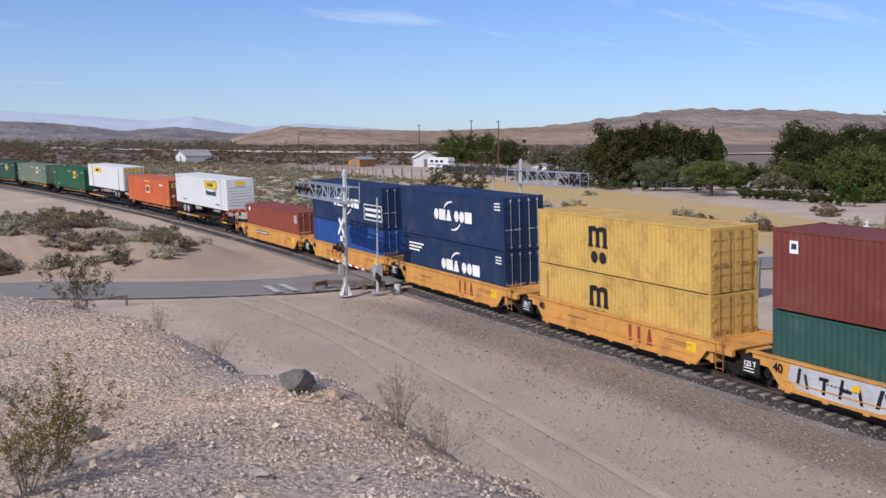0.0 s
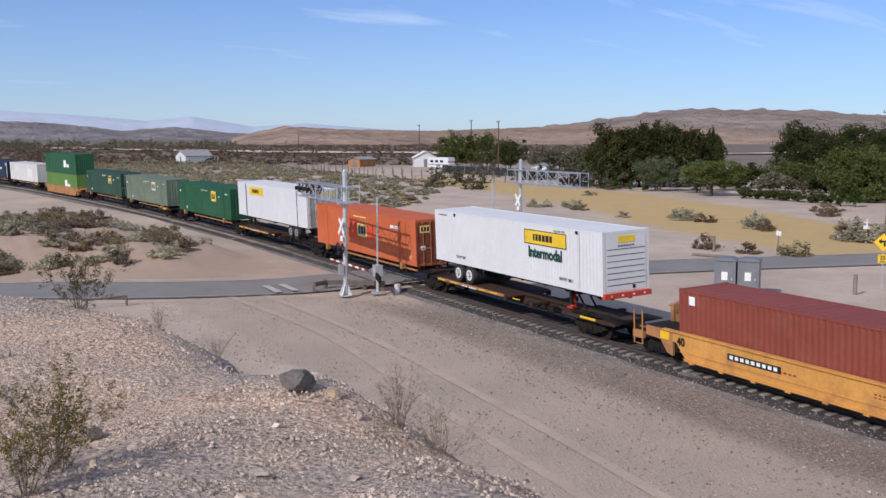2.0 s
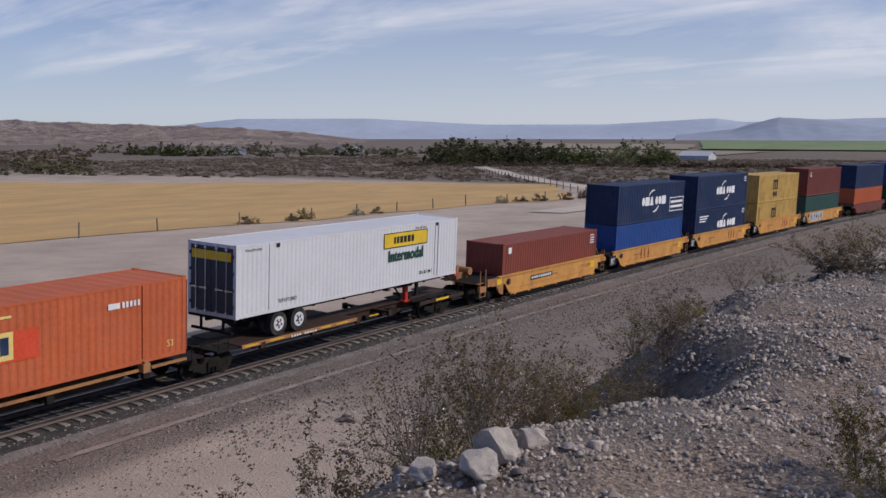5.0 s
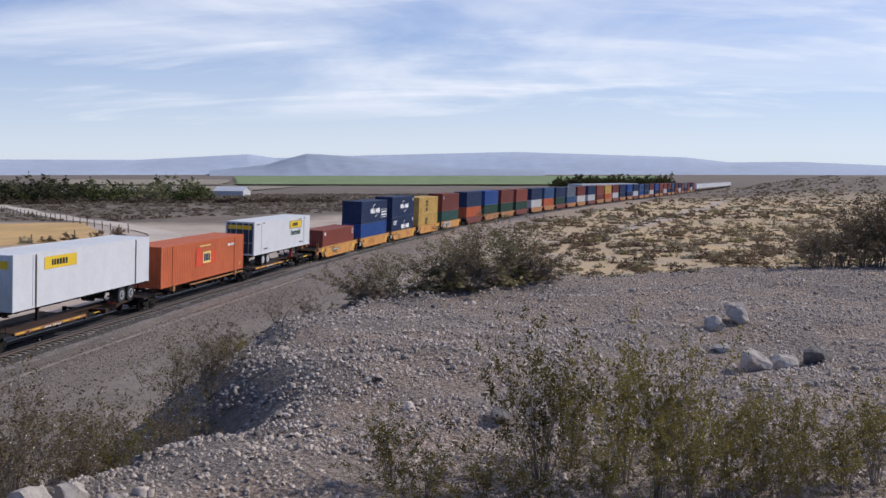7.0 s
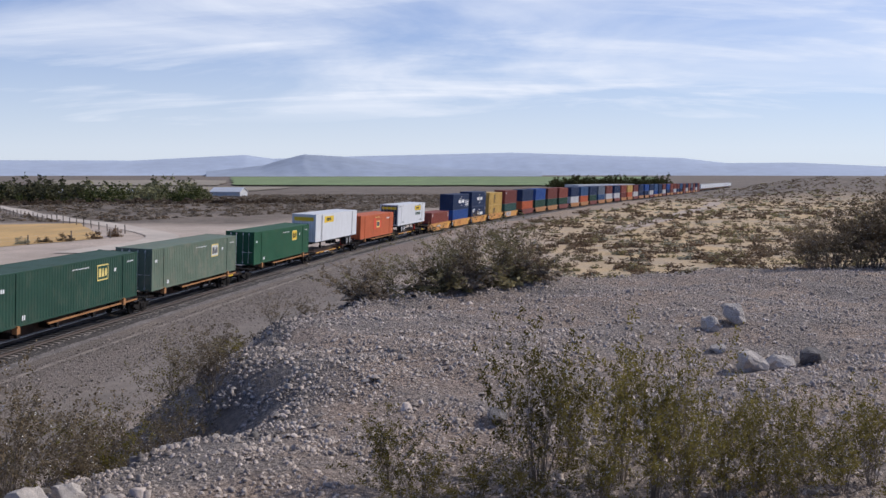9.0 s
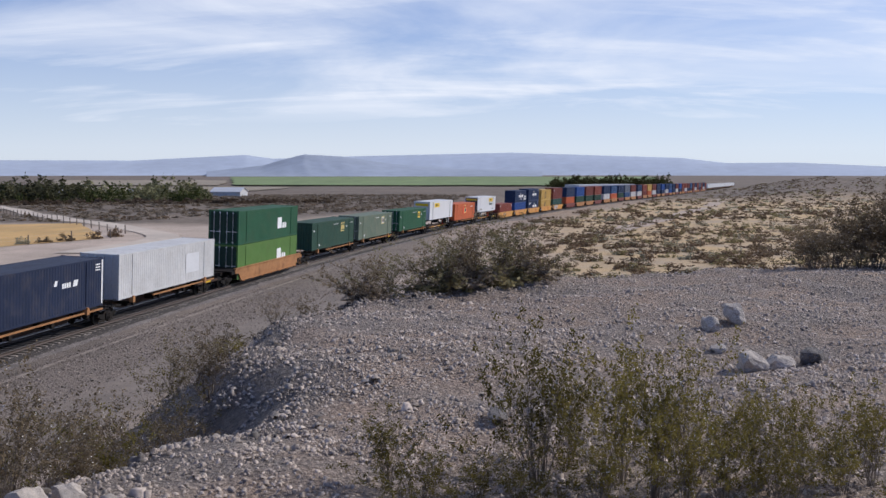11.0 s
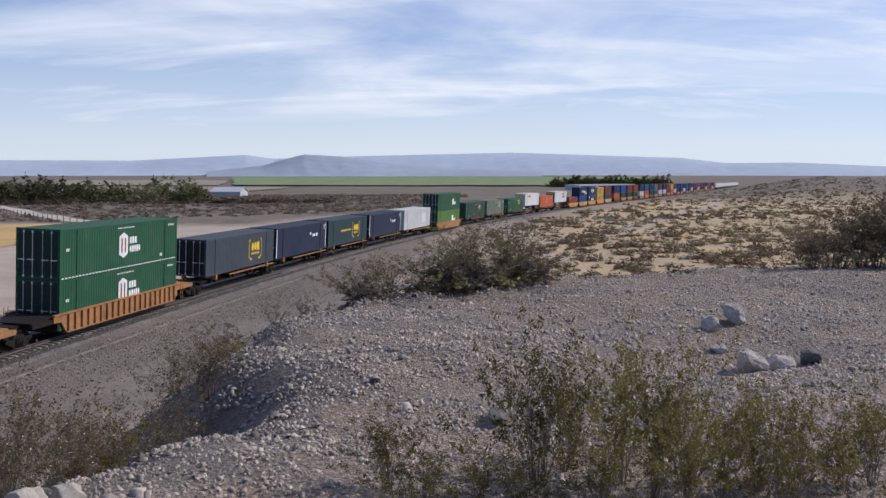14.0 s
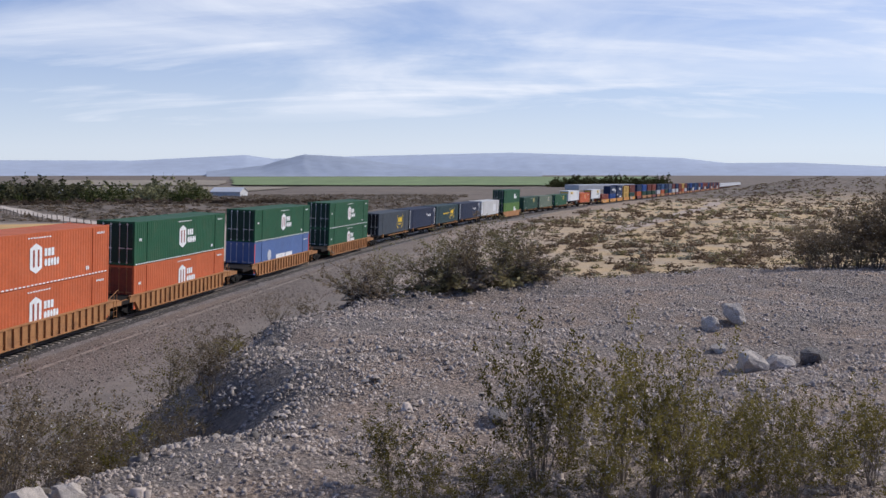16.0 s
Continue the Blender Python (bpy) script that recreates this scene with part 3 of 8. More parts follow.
def patch(name, poly, step, lift, material, label, category, ragged=1.2):
    """A sheet of another ground cover laid on the ground inside an outline."""
    p = np.array(poly, float)
    c = p.mean(0)
    ring = []
    for i in range(len(p)):
        a, b = p[i], p[(i + 1) % len(p)]
        k = max(2, int(np.hypot(*(b - a)) / (step * 0.7)))
        for j in range(k):
            q = a + (b - a) * j / k
            q = q + ragged * np.array([wob(q[0], q[1], 0.31), wob(q[1], q[0], 0.37)])
            ring.append(q)
    bm = bmesh.new()
    bm.faces.new([bm.verts.new((q[0], q[1], 0)) for q in ring])
    bmesh.ops.triangulate(bm, faces=bm.faces)
    lo, hi = p.min(0), p.max(0)
    for ax, (u, v) in enumerate(((lo[0], hi[0]), (lo[1], hi[1]))):
        for q in np.arange(u, v, step):
            co, no = [0, 0, 0], [0, 0, 0]
            co[ax], no[ax] = q, 1
            bmesh.ops.bisect_plane(bm, geom=bm.verts[:] + bm.edges[:] + bm.faces[:], plane_co=co, plane_no=no)
    for v in bm.verts:
        v.co.z = gz(v.co.x, v.co.y) + lift
    return thing(name, label, category, kind="structure", data=mesh_of(name, bm, material, True))


def ribbon(name, pts, width, lift, material, label, category, step=1.5, zfun=None):
    """A strip of road along a smooth centre line."""
    p = np.array(pts, float)
    k = np.concatenate([[0], np.cumsum(np.hypot(*np.diff(p, axis=0).T))])
    tt = np.arange(0, k[-1], step)
    # cubic through the points
    tang = np.gradient(p, k, axis=0)
    out_ = []
    for t in tt:
        i = min(np.searchsorted(k, t, side="right") - 1, len(k) - 2)
        hh = k[i + 1] - k[i]
        u = (t - k[i]) / hh
        out_.append((2 * u ** 3 - 3 * u * u + 1) * p[i] + (u ** 3 - 2 * u * u + u) * hh * tang[i] + (3 * u * u - 2 * u ** 3) * p[i + 1] + (u ** 3 - u * u) * hh * tang[i + 1])
    c = np.array(out_)
    d = np.gradient(c, axis=0)
    d /= np.hypot(*d.T)[:, None]
    nrm = np.stack([-d[:, 1], d[:, 0]], 1)
    lat = np.linspace(-0.5, 0.5, 5) * width
    q = c[:, None] + nrm[:, None] * lat[None, :, None]
    z = height(q[..., 0], q[..., 1]) + lift
    if zfun is not None:
        z = zfun(q[..., 0], q[..., 1], z)
    idx_ = np.arange(q.shape[0] * 5).reshape(-1, 5)
    f = np.stack([idx_[:-1, :-1], idx_[1:, :-1], idx_[1:, 1:], idx_[:-1, 1:]], -1).reshape(-1, 4)[:, ::-1]
    ob = thing(name, label, category, kind="structure", data=arrays(name, np.concatenate([q, z[..., None]], -1).reshape(-1, 3), f, material, True))
    return ob, c, nrm


def over_crossing(x, y, z):
    """Lifts a road to the rail heads where it meets the line."""
    ty = np.interp(x, LX, LY)
    tz = np.interp(x, LX, LZ) + (y - ty) * math.sin(CANT)
    k = 1 - smooth((np.abs(y - ty) - 3.0) / 9.0)
    return z * (1 - k) + (tz + 0.02) * k


patch("dry_field", [(-92, 238), (-84, 213), (-73, 193), (-61, 172), (-49, 152), (-39, 135), (-30, 118), (-15, 91), (0.5, 84), (40, 80), (76, 75.5), (95, 70), (128, 67), (151, 60), (198, 84), (159, 159), (130, 235), (4, 268), (-55, 284), (-80, 266)], 12, 0.06, M["field"], "mown dry yellow field behind a post fence", "field")
patch("green_field", [(1230, 330), (1250, 60), (1245, -165), (2900, -420), (2900, 60), (2800, 760)], 130, 1.6, M["greenfield"], "distant irrigated green field", "field", 4)
patch("fallow_field", [(640, 175), (660, 330), (1060, 540), (1080, 215)], 60, 0.7, M["fallow"], "distant pale fallow field beyond the farm trees", "field", 4)
patch("fallow_field", [(1230, 350), (1250, 560), (1900, 860), (1900, 520)], 110, 1.4, M["fallow"], "distant pale fallow field beyond the farm trees", "field", 4)
ROAD = [(-75, -60), (-70.5, -20), (-68, 2.6), (-64, 12), (-62.4, 20), (-61.6, 28), (-60.5, 46), (-58, 60), (-55, 74), (-52.2, 92), (-50, 107), (-51, 125), (-57, 146), (-69, 168), (-88, 192)]
def shoulder(x, y, z):
    """Falls from the road's edge to the ground where the road climbs to the rails."""
    w_ = 1 - smooth((np.abs(x - np.interp(y, [p[1] for p in ROAD], [p[0] for p in ROAD])) - 3.0) / 1.8)
    return z * (1 - w_) + (over_crossing(x, y, z) - 0.07) * w_


ribbon("road_shoulder", ROAD[2:7], 9.6, 0.012, M["track_dirt"], "packed dirt shoulder beside the asphalt at the crossing", "dirt road", zfun=shoulder)
_, RC, RN = ribbon("road", ROAD, 6.6, 0.07, M["asphalt"], "two-lane worn asphalt road crossing the railway", "road", zfun=over_crossing)
for sgn in (-1, 1):
    off = (RC + RN * sgn * 3.05)[::6]
    ribbon("edge_line", off, 0.12, 0.085, M["roadmark"], "worn white edge line on the asphalt", "road marking", zfun=lambda x, y, z: over_crossing(x, y, z) + 0.012)
ribbon("dirt_track", [(30, 17.0), (44, 16.4), (58, 15.4), (70, 13.6), (88, 9.5)], 3.6, 0.03, M["darkdirt"], "stony grey-brown dirt track along the railway", "dirt road")
TRK = [(-62, 15.5), (-48, 16.8), (-30, 16.2), (-12, 15.5), (6, 15.8)]
for off in (-1.0, 0.9):
    ribbon("wheel_rut", [(x + 0.1 * math.sin(x), y + off + 0.15 * math.sin(x * 0.2 + off)) for x, y in TRK], 0.42, 0.028, M["rut"], "pale wheel rut worn in the dirt", "dirt road")
ribbon("wheel_rut", [(x, float(np.interp(x, LX, LY)) - 3.55 - 0.4 * math.sin((x - 20) / 32)) for x in (20, 34, 47, 60, 75, 90, 105, 120)], 0.32, 0.03, M["wornstrip"], "pale worn strip along the foot of the ballast", "dirt road")
ribbon("farm_track", [(120, 52), (152, 52), (170, 60), (215, 93), (272, 132), (420, 230)], 5.0, 0.10, M["palesand"], "pale dirt farm track along a fence", "dirt road")
ribbon("scrub_track", [(166, -15), (198, -25), (232, -36), (271, -46.5), (368, -73.6), (480, -100), (726, -155)], 4.5, 0.06, M["track_dirt"], "pale dirt track through the scrub", "dirt road")
ribbon("sand_wash", [(-720, 60), (-520, 118), (-430, 175), (-380, 250), (-350, 330), (-300, 420)], 26.0, 0.6, M["palesand"], "pale dry sand wash below the hill", "sand")

# ---- track ----
vs, fs = sweep([(-4.4, -0.60), (-3.2, -0.44), (-2.0, -0.27), (-1.4, -0.235), (1.4, -0.235), (2.0, -0.27), (3.2, -0.44), (4.4, -0.60)], -460, 1370, 2.0)
vs = np.array(vs)
vs[:, 2] += 0.018 * wob(vs[:, 0], vs[:, 1], 1.7)
thing("ballast_bed", "grey crushed-stone ballast under the rails", "ballast", kind="structure", data=arrays("ballast_bed", vs, fs, M["ballast"], True))
# Dark strip along the rails: shade below the train painted in with the oil.
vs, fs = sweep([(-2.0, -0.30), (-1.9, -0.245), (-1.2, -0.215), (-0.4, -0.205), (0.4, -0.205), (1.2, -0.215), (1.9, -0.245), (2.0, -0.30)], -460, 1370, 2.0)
thing("oily_ballast", "dark ballast between the rails, oil stain and shade painted in", "ballast", kind="structure", data=arrays("oily_ballast", vs, fs, M["oilshade"], True))
track = thing("railway_track", "single railway track with rusty rails on ties", "track", kind="structure")
for sgn in (-1, 1):
    c = sgn * 0.755
    vs, fs = sweep([(c - 0.07, -0.17), (c + 0.07, -0.17), (c + 0.07, -0.155), (c + 0.012, -0.14), (c + 0.012, -0.045), (c + 0.036, -0.03), (c + 0.036, -0.004), (c - 0.036, -0.004), (c - 0.036, -0.03), (c - 0.012, -0.045), (c - 0.012, -0.14), (c - 0.07, -0.155)], -460, 1370, 3.0, True)
    part("rail", arrays("rail", vs, fs, M["rail"]), M["rail"], track)
    vs, fs = sweep([(c - 0.034, -0.003), (c + 0.034, -0.003), (c + 0.026, 0.0), (c - 0.026, 0.0)], -460, 1370, 3.0, True)
    part("rail_head", arrays("rail_head", vs, fs, M["railtop"]), M["railtop"], track, "polished running surface")

# ---- hills and mountains ----
def ridge(name, prof, dist_, depth, material, label, rough, seed, foot=-6.0, wobf=0.5):
    """A range whose skyline follows a few bearings and heights (degrees) at a distance."""
    az = np.radians(np.arange(prof[0][0], prof[-1][0], 0.12))
    el = np.interp(np.degrees(az), [p[0] for p in prof], [p[1] for p in prof])
    rows = 22
    vs = []
    for j in range(rows):
        u = j / (rows - 1)
        rr = dist_ - depth + depth * 1.5 * u
        fall = np.sin(min(u * 1.5, 1.0) * math.pi / 2) ** 1.25 if u * 1.5 <= 1 else 1 - (u * 1.5 - 1) * 1.6
        for a, e_ in zip(az, el):
            top = EYE[2] + math.tan(math.radians(e_)) * dist_ - foot
            gully = rough * dist_ * 0.004 * (wob(np.degrees(a) * 1.0, u * 3 + seed, 2.2, seed) * math.sin(math.pi * min(u * 1.5, 1)) + 0.22 * wob(np.degrees(a), u * 2, 5.3, seed)) * min(1.0, max(top, 0.0) / 45)
            r2 = rr + gully * 6 * wobf
            vs.append((math.sin(a) * r2, math.cos(a) * r2, foot + max(top, 0.05) * fall + gully * min(u * 2, 1) * 0.5))
    k = len(az)
    i = np.arange(rows * k).reshape(rows, k)
    f = np.stack([i[:-1, :-1], i[:-1, 1:], i[1:, 1:], i[1:, :-1]], -1).reshape(-1, 4)
    return thing(name, label, "hill", kind="structure", data=arrays(name, vs, f, material, True))


ridge("red_hill", [(-79, -0.75), (-76.9, -0.38), (-75.1, 0.17), (-73.2, 0.57), (-70.2, 0.41), (-65.1, 0.32), (-60.7, 0.47), (-57.6, 0.59), (-52, 0.55), (-46, 0.2), (-40, -0.55)], 1500, 650, M["redhill"], "reddish bare desert hill", 1.0, 1)
ridge("brown_mountain", [(-60, 0.4), (-56.1, 0.87), (-51.5, 1.46), (-48.9, 1.41), (-45, 1.35), (-41.4, 1.03), (-38.6, 1.0), (-34.6, 1.39), (-31.7, 1.1), (-29.9, 1.2), (-27, 1.2), (-24.6, 1.43), (-20.8, 0.88), (-15.5, 0.88), (-13, 1.22), (-10.9, 1.13), (-6.5, 1.5), (-4.2, 1.34), (1, 1.99), (6, 2.1), (14, 1.6), (24, 1.25), (33, 0.8), (42, 0.5), (49, 0.3), (53, 0.05), (56, -0.3), (60, -0.6)], 3200, 1500, M["brownhill"], "brown desert mountain range paled by haze", 1.0, 5, -16)
ridge("brown_foothill", [(-38, -0.2), (-33.3, 0.39), (-29.3, 1.05), (-26.5, 1.12), (-21.5, 0.84), (-18, 0.7), (-15.3, 0.63), (-10.8, 0.55), (-4, 0.62), (8, 0.5), (20, 0.25), (28, 0.0), (34, -0.24)], 1900, 700, M["foothill"], "brown eroded foothill", 1.2, 9, -16)
ridge("dark_ridge", [(-110, 0.9), (-95, 0.8), (-87.7, 0.79), (-85, 0.69), (-81.6, 0.31), (-79, 0.53), (-76.3, 0.23), (-72, 0.0)], 3600, 900, M["duskridge"], "distant hazy grey-brown ridge", 0.6, 3)
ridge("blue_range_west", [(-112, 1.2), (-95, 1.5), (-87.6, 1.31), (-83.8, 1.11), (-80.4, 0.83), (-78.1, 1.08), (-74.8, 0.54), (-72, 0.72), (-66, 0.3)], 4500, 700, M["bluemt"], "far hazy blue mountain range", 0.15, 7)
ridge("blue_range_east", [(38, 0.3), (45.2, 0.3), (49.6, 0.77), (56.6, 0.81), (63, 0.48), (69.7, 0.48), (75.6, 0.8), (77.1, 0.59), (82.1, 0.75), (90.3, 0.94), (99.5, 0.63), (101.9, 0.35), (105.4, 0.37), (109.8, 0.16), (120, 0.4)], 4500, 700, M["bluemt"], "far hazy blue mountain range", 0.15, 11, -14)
ridge("cone_hill", [(73.5, -0.1), (76.5, 0.22), (77.8, 0.59), (78.8, 0.84), (80.9, 0.72), (83.4, 0.35), (87, 0.05), (92, -0.1)], 3700, 500, M["bluemt2"], "distant cone hill hazed grey-blue", 0.2, 13, -14)

# ---- train ----
SHARED = {}


def shared(key, build, smooth=False):
    if key not in SHARED:
        bm = bmesh.new()
        build(bm)
        SHARED[key] = mesh_of(key[0], bm, None, smooth)
    return SHARED[key]


def corrugated(bm, L, H, z0, pitch, depth, y, out, margin=0.16):
    """A pressed side wall standing at y, its ribs going in by depth; out is +1 or -1."""
    x, k = -L / 2 + margin, 0
    n = int(round((L - 2 * margin) / pitch))
    p = (L - 2 * margin) / n
    prof = []
    for i in range(n):
        a = x + i * p
        prof += [(a, 0), (a + 0.28 * p, 0), (a + 0.5 * p, -depth), (a + 0.78 * p, -depth)]
    prof.append((x + n * p, 0))
    lo = [bm.verts.new((a, y + out * d, z0)) for a, d in prof]
    hi = [bm.verts.new((a, y + out * d, H)) for a, d in prof]
    for i in range(len(prof) - 1):
        bm.faces.new((lo[i], lo[i + 1], hi[i + 1], hi[i]))


def side_mesh(L, W, H, out, style):
    pitch, depth = {"iso": (0.28, 0.036), "dom": (0.30, 0.022), "flat": (1.2, 0.006), "ref": (0.26, 0.012)}[style]
    return shared(("side_panel", L, W, H, out, style), lambda bm: corrugated(bm, L, H - 0.11, 0.14, pitch, depth, out * (W / 2 - 0.008), out))


def frame_mesh(L, W, H, style):
    def build(bm):
        x, y = L / 2, W / 2
        for sx in (-1, 1):
            for sy in (-1, 1):
                a, b = sorted((sx * x, sx * (x - 0.17)))
                c, d = sorted((sy * y, sy * (y - 0.15)))
                box(bm, a, b, c, d, 0.118, H - 0.118)
                for z in (0, H - 0.118):
                    a2, b2 = sorted((sx * (x + 0.004), sx * (x - 0.178)))
                    c2, d2 = sorted((sy * (y + 0.004), sy * (y - 0.162)))
                    box(bm, a2, b2, c2, d2, z, z + 0.118)
        for sy in (-1, 1):
            c, d = sorted((sy * y, sy * (y - 0.06)))
            box(bm, -x + 0.178, x - 0.178, c, d, 0.01, 0.15)
            box(bm, -x + 0.178, x - 0.178, c, d, H - 0.115, H - 0.03)
            if L > 14:
                for px in (-6.096, 6.096):
                    a2, b2 = px - 0.09, px + 0.09
                    c2, d2 = sorted((sy * (y + 0.012), sy * (y - 0.1)))
                    box(bm, a2, b2, c2, d2, 0.15, H - 0.115)
        for sx in (-1, 1):
            a, b = sorted((sx * x, sx * (x - 0.1)))
            box(bm, a, b, -y + 0.16, y - 0.16, 0.01, 0.16)
            box(bm, a, b, -y + 0.16, y - 0.16, H - 0.15, H - 0.02)
    return shared(("frame", L, W, H, style), build)


def roof_mesh(L, W, H, style):
    def build(bm):
        x = L / 2 - 0.1
        n = int(L / (0.5 if style == "iso" else 0.6))
        v = []
        for i in range(n * 2 + 1):
            a = -x + 2 * x * i / (n * 2)
            z = H - 0.035 - (0.022 if i % 2 else 0)
            v.append([bm.verts.new((a, q * (W / 2 - 0.05), z)) for q in (-1, 1)])
        for i in range(n * 2):
            bm.faces.new((v[i][0], v[i + 1][0], v[i + 1][1], v[i][1]))
    return shared(("roof", L, W, H, style), build)


def end_mesh(L, W, H, style):
    def build(bm):
        n, y = 8, W / 2 - 0.15
        v = []
        for i in range(n * 4 + 1):
            b = -y + 2 * y * i / (n * 4)
            d = 0.03 if i % 4 in (0, 1) else 0.0
            v.append([bm.verts.new((L / 2 - 0.012 - d, b, z)) for z in (0.14, H - 0.13)])
        for i in range(n * 4):
            bm.faces.new((v[i][0], v[i + 1][0], v[i + 1][1], v[i][1]))
    return shared(("end_wall", L, W, H, style), build)


def door_mesh(W, H):
    def build(bm):
        w, h = W / 2 - 0.16, H - 0.29
        box(bm, -0.045, -0.01, 0.006, w, 0, h)
        for i in range(5):
            z = h * (0.04 + 0.2 * i)
            box(bm, -0.012, 0.012, 0.06, w - 0.05, z, z + h * 0.11)
        for i in range(4):
            box(bm, -0.02, 0.035, w - 0.02, w + 0.05, h * (0.1 + 0.25 * i), h * (0.1 + 0.25 * i) + 0.12)
    return shared(("door", W, H), build)


def lock_mesh(H):
    def build(bm):
        rod(bm, (0.045, 0, -0.05), (0.045, 0, H - 0.24), 0.018, n=6)
        for z in (0.0, 0.9, H - 0.4):
            box(bm, 0.0, 0.07, -0.05, 0.05, z, z + 0.09)
        box(bm, 0.03, 0.06, -0.02, 0.34, 0.92, 0.97)
    return shared(("lock_rod", H), build)


def mark(parent, name, W, x0, x1, z0, z1, material, label="", side=-1, skew=0.0):
    """A flat painted panel on the side wall, 3 mm proud of the ribs."""
    bm = bmesh.new()
    y = side * (W / 2 + 0.004)
    p = ((x0, z0), (x1, z0), (x1 + skew, z1), (x0 + skew, z1))
    prism(bm, p, min(y, y + side * 0.004), max(y, y + side * 0.004))
    return part(name, bm, material, parent, label)


def swoosh(parent, W, cx, cz, r, a0, a1, wd, material):
    bm = bmesh.new()
    pts = []
    for i in range(9):
        a = radians(a0 + (a1 - a0) * i / 8)
        pts.append((cx + math.cos(a) * r, cz + math.sin(a) * r * 0.75))
    back = []
    for i in range(9):
        a = radians(a0 + (a1 - a0) * i / 8)
        q = wd * math.sin(math.pi * (0.12 + 0.76 * i / 8))
        back.append((cx + math.cos(a) * (r + q), cz + math.sin(a) * (r + q) * 0.75))
    prism(bm, pts + back[::-1], -W / 2 - 0.008, -W / 2 - 0.004)
    part("painted_arc", bm, material, parent)


def lettering(parent, text, size, x, z, W, material, wide=1.0, name="lettering", bold=0.0):
    cu_ = bpy.data.curves.new(name, "FONT")
    cu_.body, cu_.size, cu_.extrude, cu_.offset = text, size, 0.003, bold
    cu_.align_x, cu_.align_y = "CENTER", "CENTER"
    cu_.resolution_u = 3
    tmp = bpy.data.objects.new(name, cu_)
    me_ = bpy.data.meshes.new_from_object(tmp)
    bpy.data.objects.remove(tmp)
    me_.transform(Matrix.Translation((x, -W / 2 - 0.007, z)) @ Matrix.Rotation(math.pi / 2, 4, "X") @ Matrix.Diagonal((wide, 1, 1, 1)))
    me_.materials.append(material)
    ob = new(name, me_)
    ob.parent = parent
    ob["label"] = "painted " + ("numerals" if text.isdigit() else "lettering")
    return ob


MOVING = []


def ride(ob, u, L, z):
    """Notes that ob, of length L with its rear at u on the train, rides z above the rails."""
    MOVING.append((ob, u, L, z))
    return ob


def container(u, L, W, H, z, col, label, style="iso", doors="rear", full=True, frame_col=None, group="containers on the train", door_col=None):
    root = thing("shipping_container", label, "container", group=group)
    mc, fc = M[col], M[frame_col or col]
    dc = M[door_col or col]
    part("side_panel", side_mesh(L, W, H, -1, style), mc, root)
    part("side_panel", side_mesh(L, W, H, 1, style), mc, root)
    part("frame", frame_mesh(L, W, H, style), fc, root)
    part("roof", roof_mesh(L, W, H, style), mc, root)
    d = -1 if doors == "rear" else 1
    turn = Matrix.Identity(4) if d == 1 else Matrix.Rotation(math.pi, 4, "Z")
    part("end_wall", end_mesh(L, W, H, style), mc, root, at=Matrix.Rotation(math.pi, 4, "Z") @ turn)
    for q in (1, -1):
        flip = Matrix.Identity(4) if q == 1 else Matrix.Diagonal((1, -1, 1, 1))
        dr = part("door", door_mesh(W, H), dc, root, at=turn @ Matrix.Translation((L / 2, 0, 0.15)) @ flip)
        if full:
            for yy in (0.3, 0.82):
                part("lock_rod", lock_mesh(H), M["alu"] if col not in ("yellow", "orange") else M["ttxold"], dr, at=Matrix.Translation((0, yy, 0.0)))
    return ride(root, u, L, z)


def truck(parent, x):
    """A four-wheeled bogie under a wagon."""
    tr = part("bogie", shared(("bogie",), lambda bm: [box(bm, -0.16, 0.16, -1.15, 1.15, 0.42, 0.66)] and None), M["grime"], parent, at=Matrix.Translation((x, 0, 0)))

    def frame_(bm):
        prism(bm, [(-1.2, 0.50), (-1.1, 0.66), (-0.5, 0.60), (-0.35, 0.78), (0.35, 0.78), (0.5, 0.60), (1.1, 0.66), (1.2, 0.50), (0.95, 0.42), (0.4, 0.22), (-0.4, 0.22), (-0.95, 0.42)], -0.09, 0.09)
        for i in (-0.2, 0, 0.2):
            rod(bm, (i, -0.12, 0.27), (i, -0.12, 0.62), 0.06, n=6)
    for sy in (-1, 1):
        part("side_frame", shared(("side_frame",), frame_), M["grime"], tr, at=Matrix.Translation((0, sy * 1.0, 0)))

    def wheels(bm):
        for sy in (-1, 1):
            rod(bm, (0, sy * 0.70, 0.455), (0, sy * 0.83, 0.455), 0.455, n=20)
            rod(bm, (0, sy * 0.69, 0.455), (0, sy * 0.72, 0.455), 0.485, n=20)
            rod(bm, (0, sy * 0.86, 0.455), (0, sy * 1.12, 0.455), 0.10, n=8)
        rod(bm, (0, -0.9, 0.455), (0, 0.9, 0.455), 0.08, n=8)
    for px in (-0.89, 0.89):
        part("wheelset", shared(("wheelset",), wheels), M["grime"], tr, at=Matrix.Translation((px, 0, 0)))
    return tr


